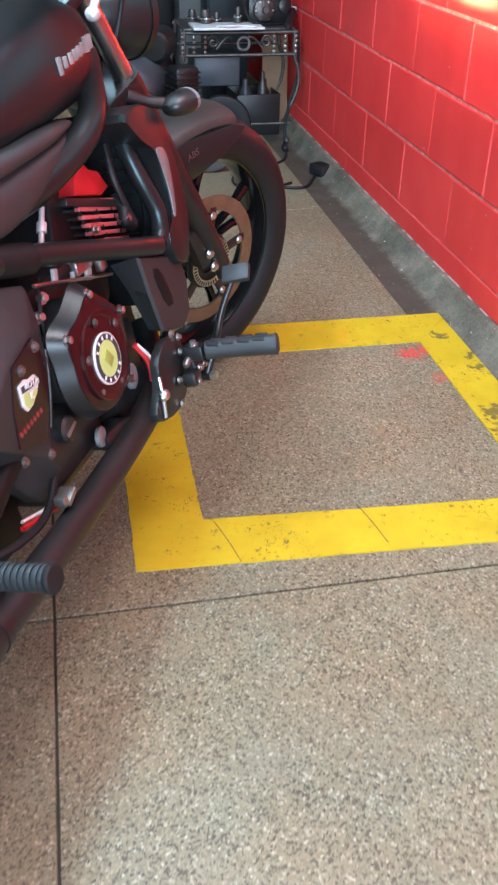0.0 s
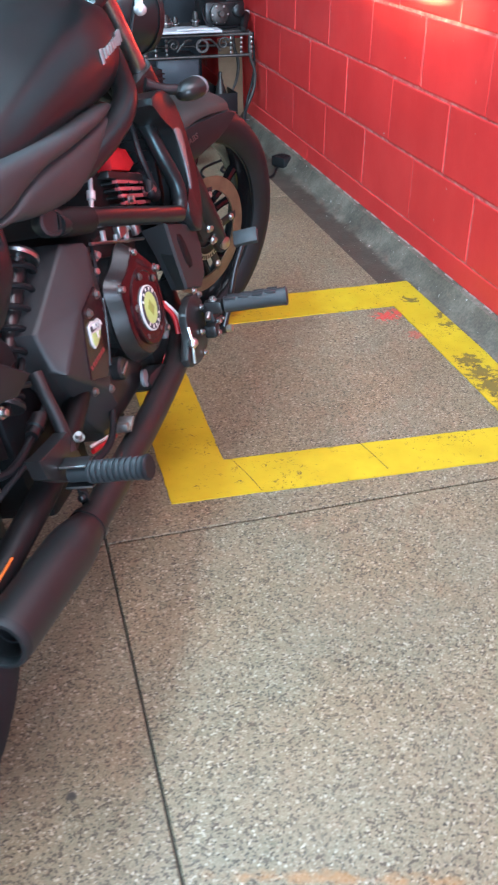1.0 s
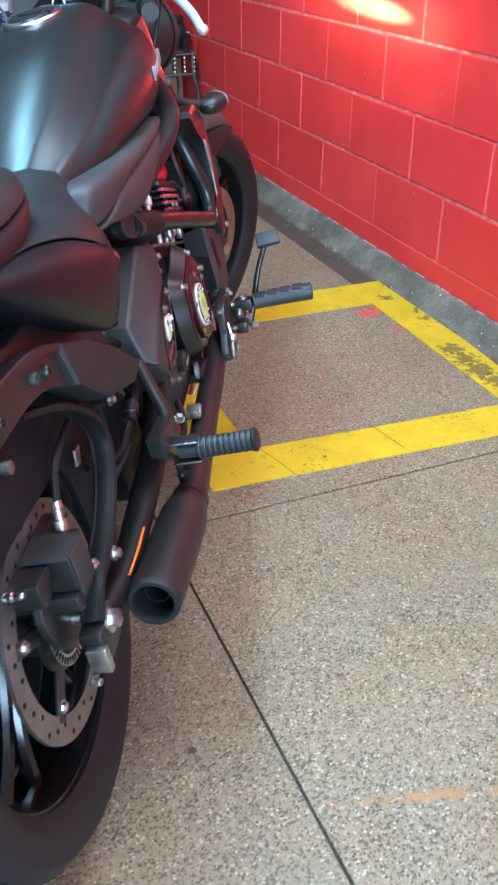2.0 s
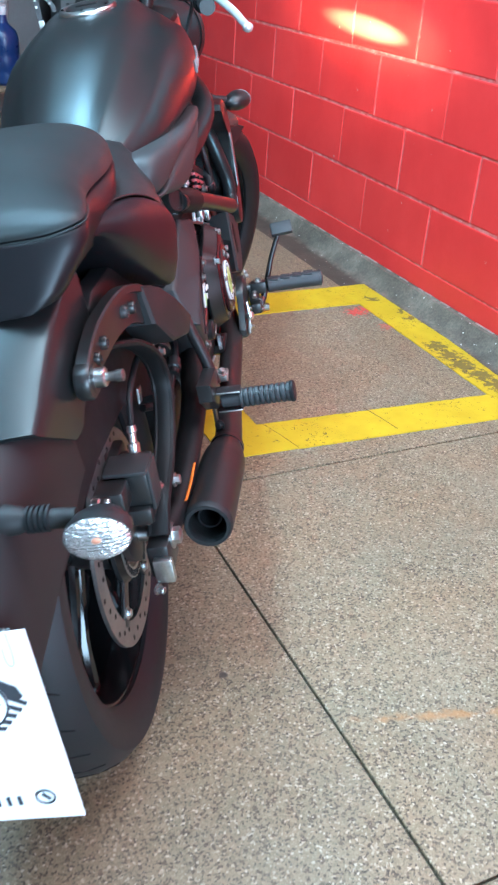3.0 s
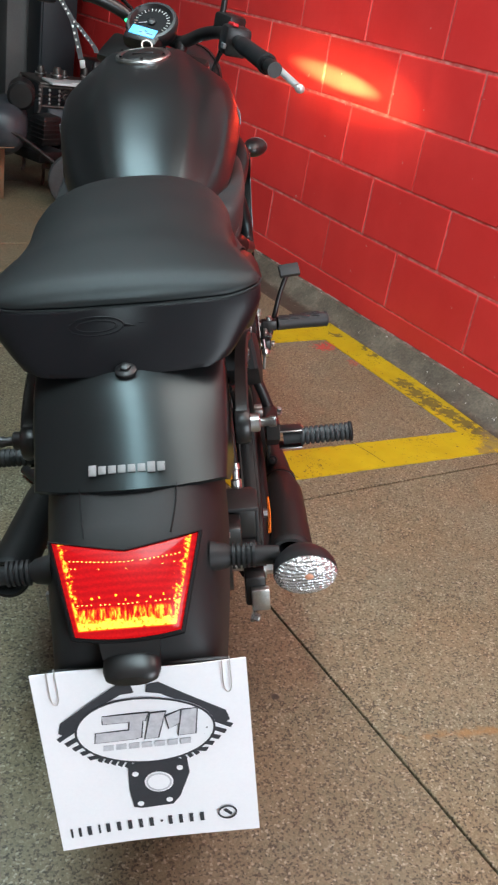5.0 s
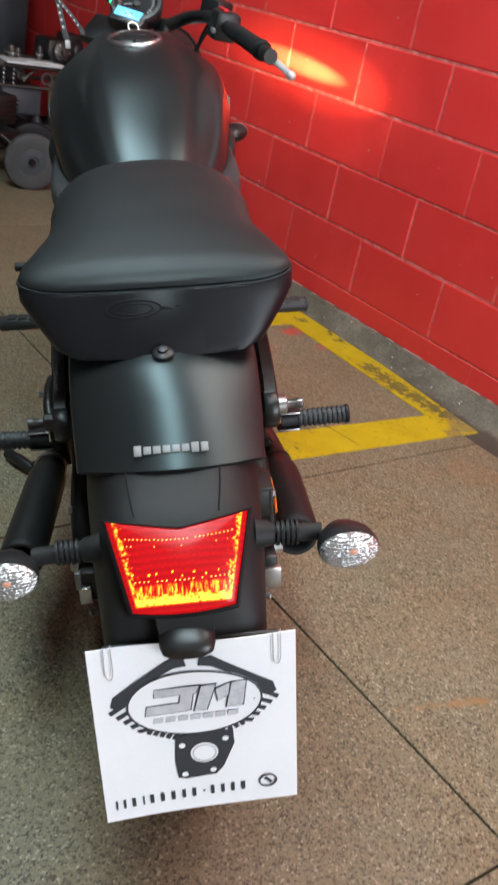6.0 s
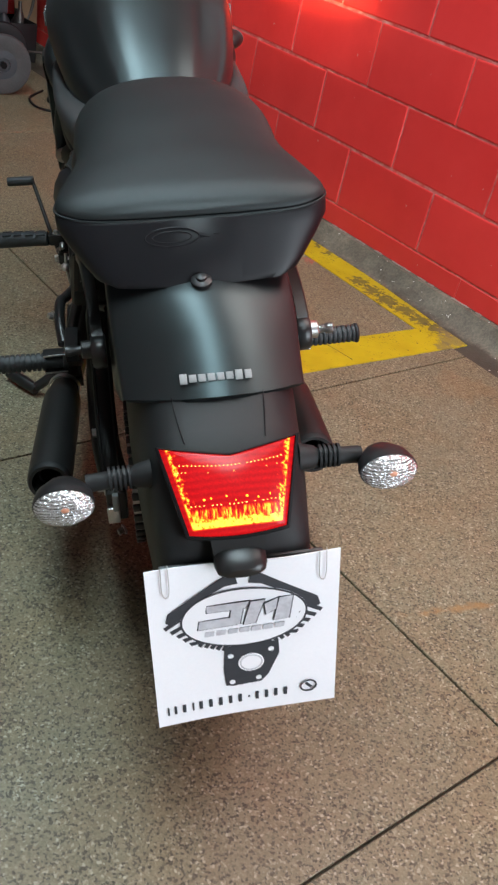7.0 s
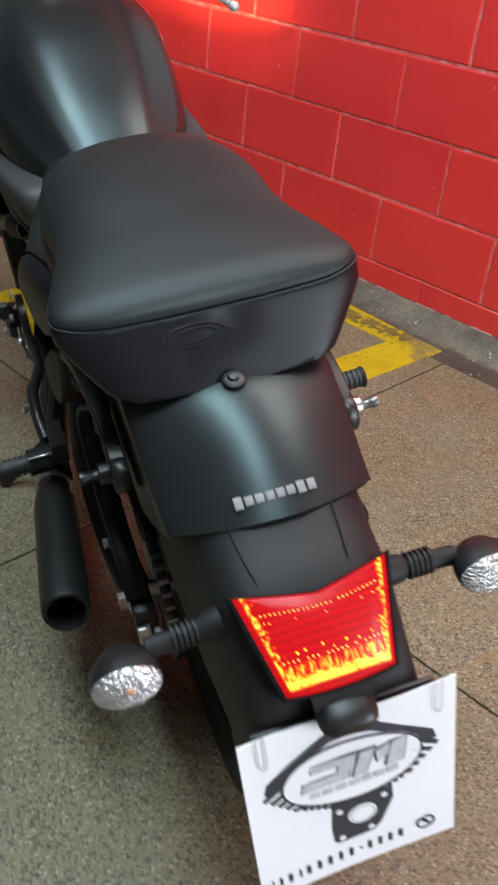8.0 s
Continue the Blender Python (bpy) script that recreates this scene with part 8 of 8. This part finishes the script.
def mesh_of(bm, material, name):
    me = bpy.data.meshes.new(name)
    bmesh.ops.recalc_face_normals(bm, faces=bm.faces)
    bm.to_mesh(me)
    bm.free()
    me.materials.append(material)
    return me


rng = random.Random(2)
blocks = [mesh_of(box((0.0098, 0, 0), (0.020, 0.3962 - 0.0012 * i, 0.1942 - 0.0012 * i), 0.0046, seg=2), RED_WALL, "block") for i in range(3)]
low = mesh_of(box((0.0098, 0, 0), (0.020, 1.9998, 0.068), 0.0030, seg=1), RED_WALL, "block_low")
for k in range(13):
    for i in range(-10, 9):
        y = 0.4 * i + (0.0 if k % 2 == 0 else 0.2)
        piece("block", blocks[rng.randrange(3)], (rng.uniform(-0.0012, 0.0012), y + rng.uniform(-0.001, 0.001), 0.228 + 0.2 * k + rng.uniform(-0.001, 0.001)), wall_core)
for i in range(-2, 2):
    piece("block", low, (0.0, 2.0 * i + 0.6, 0.0945), wall_core)

# ragged pale edge where the red paint stops above the kerb
rng = random.Random(23)
y = -3.2
while y < 3.4:
    n = rng.randrange(3, 9)
    bm = bmesh.new()
    lo = [bm.verts.new((-0.0035, y + 0.012 * i, 0.0595 - rng.uniform(0.0, 0.004))) for i in range(n)]
    hi = [bm.verts.new((-0.0035, y + 0.012 * i, 0.0605 + rng.uniform(0.0, 0.0035))) for i in range(n)]
    for i in range(n - 1):
        bm.faces.new((lo[i], lo[i + 1], hi[i + 1], hi[i]))
    r = bmesh.ops.extrude_face_region(bm, geom=list(bm.faces))
    bmesh.ops.translate(bm, vec=(0.006, 0, 0), verts=[v for v in r["geom"] if isinstance(v, bmesh.types.BMVert)])
    part("paint_edge", bm, PALE_EDGE, wall_core)
    y += 0.012 * n + rng.uniform(0.0, 0.07)

# ---- slabs of the floor ----
slab = mesh_of(box((0, 0, -0.0045), (0.9853, 0.9853, 0.009), 0.0012, seg=1), TERRAZZO, "slab")
for i in range(6):
    for j in range(-6, 4):
        piece("slab", slab, (-0.652 - 0.99 * i, -0.125 + 0.99 * j, 0.0), floor)
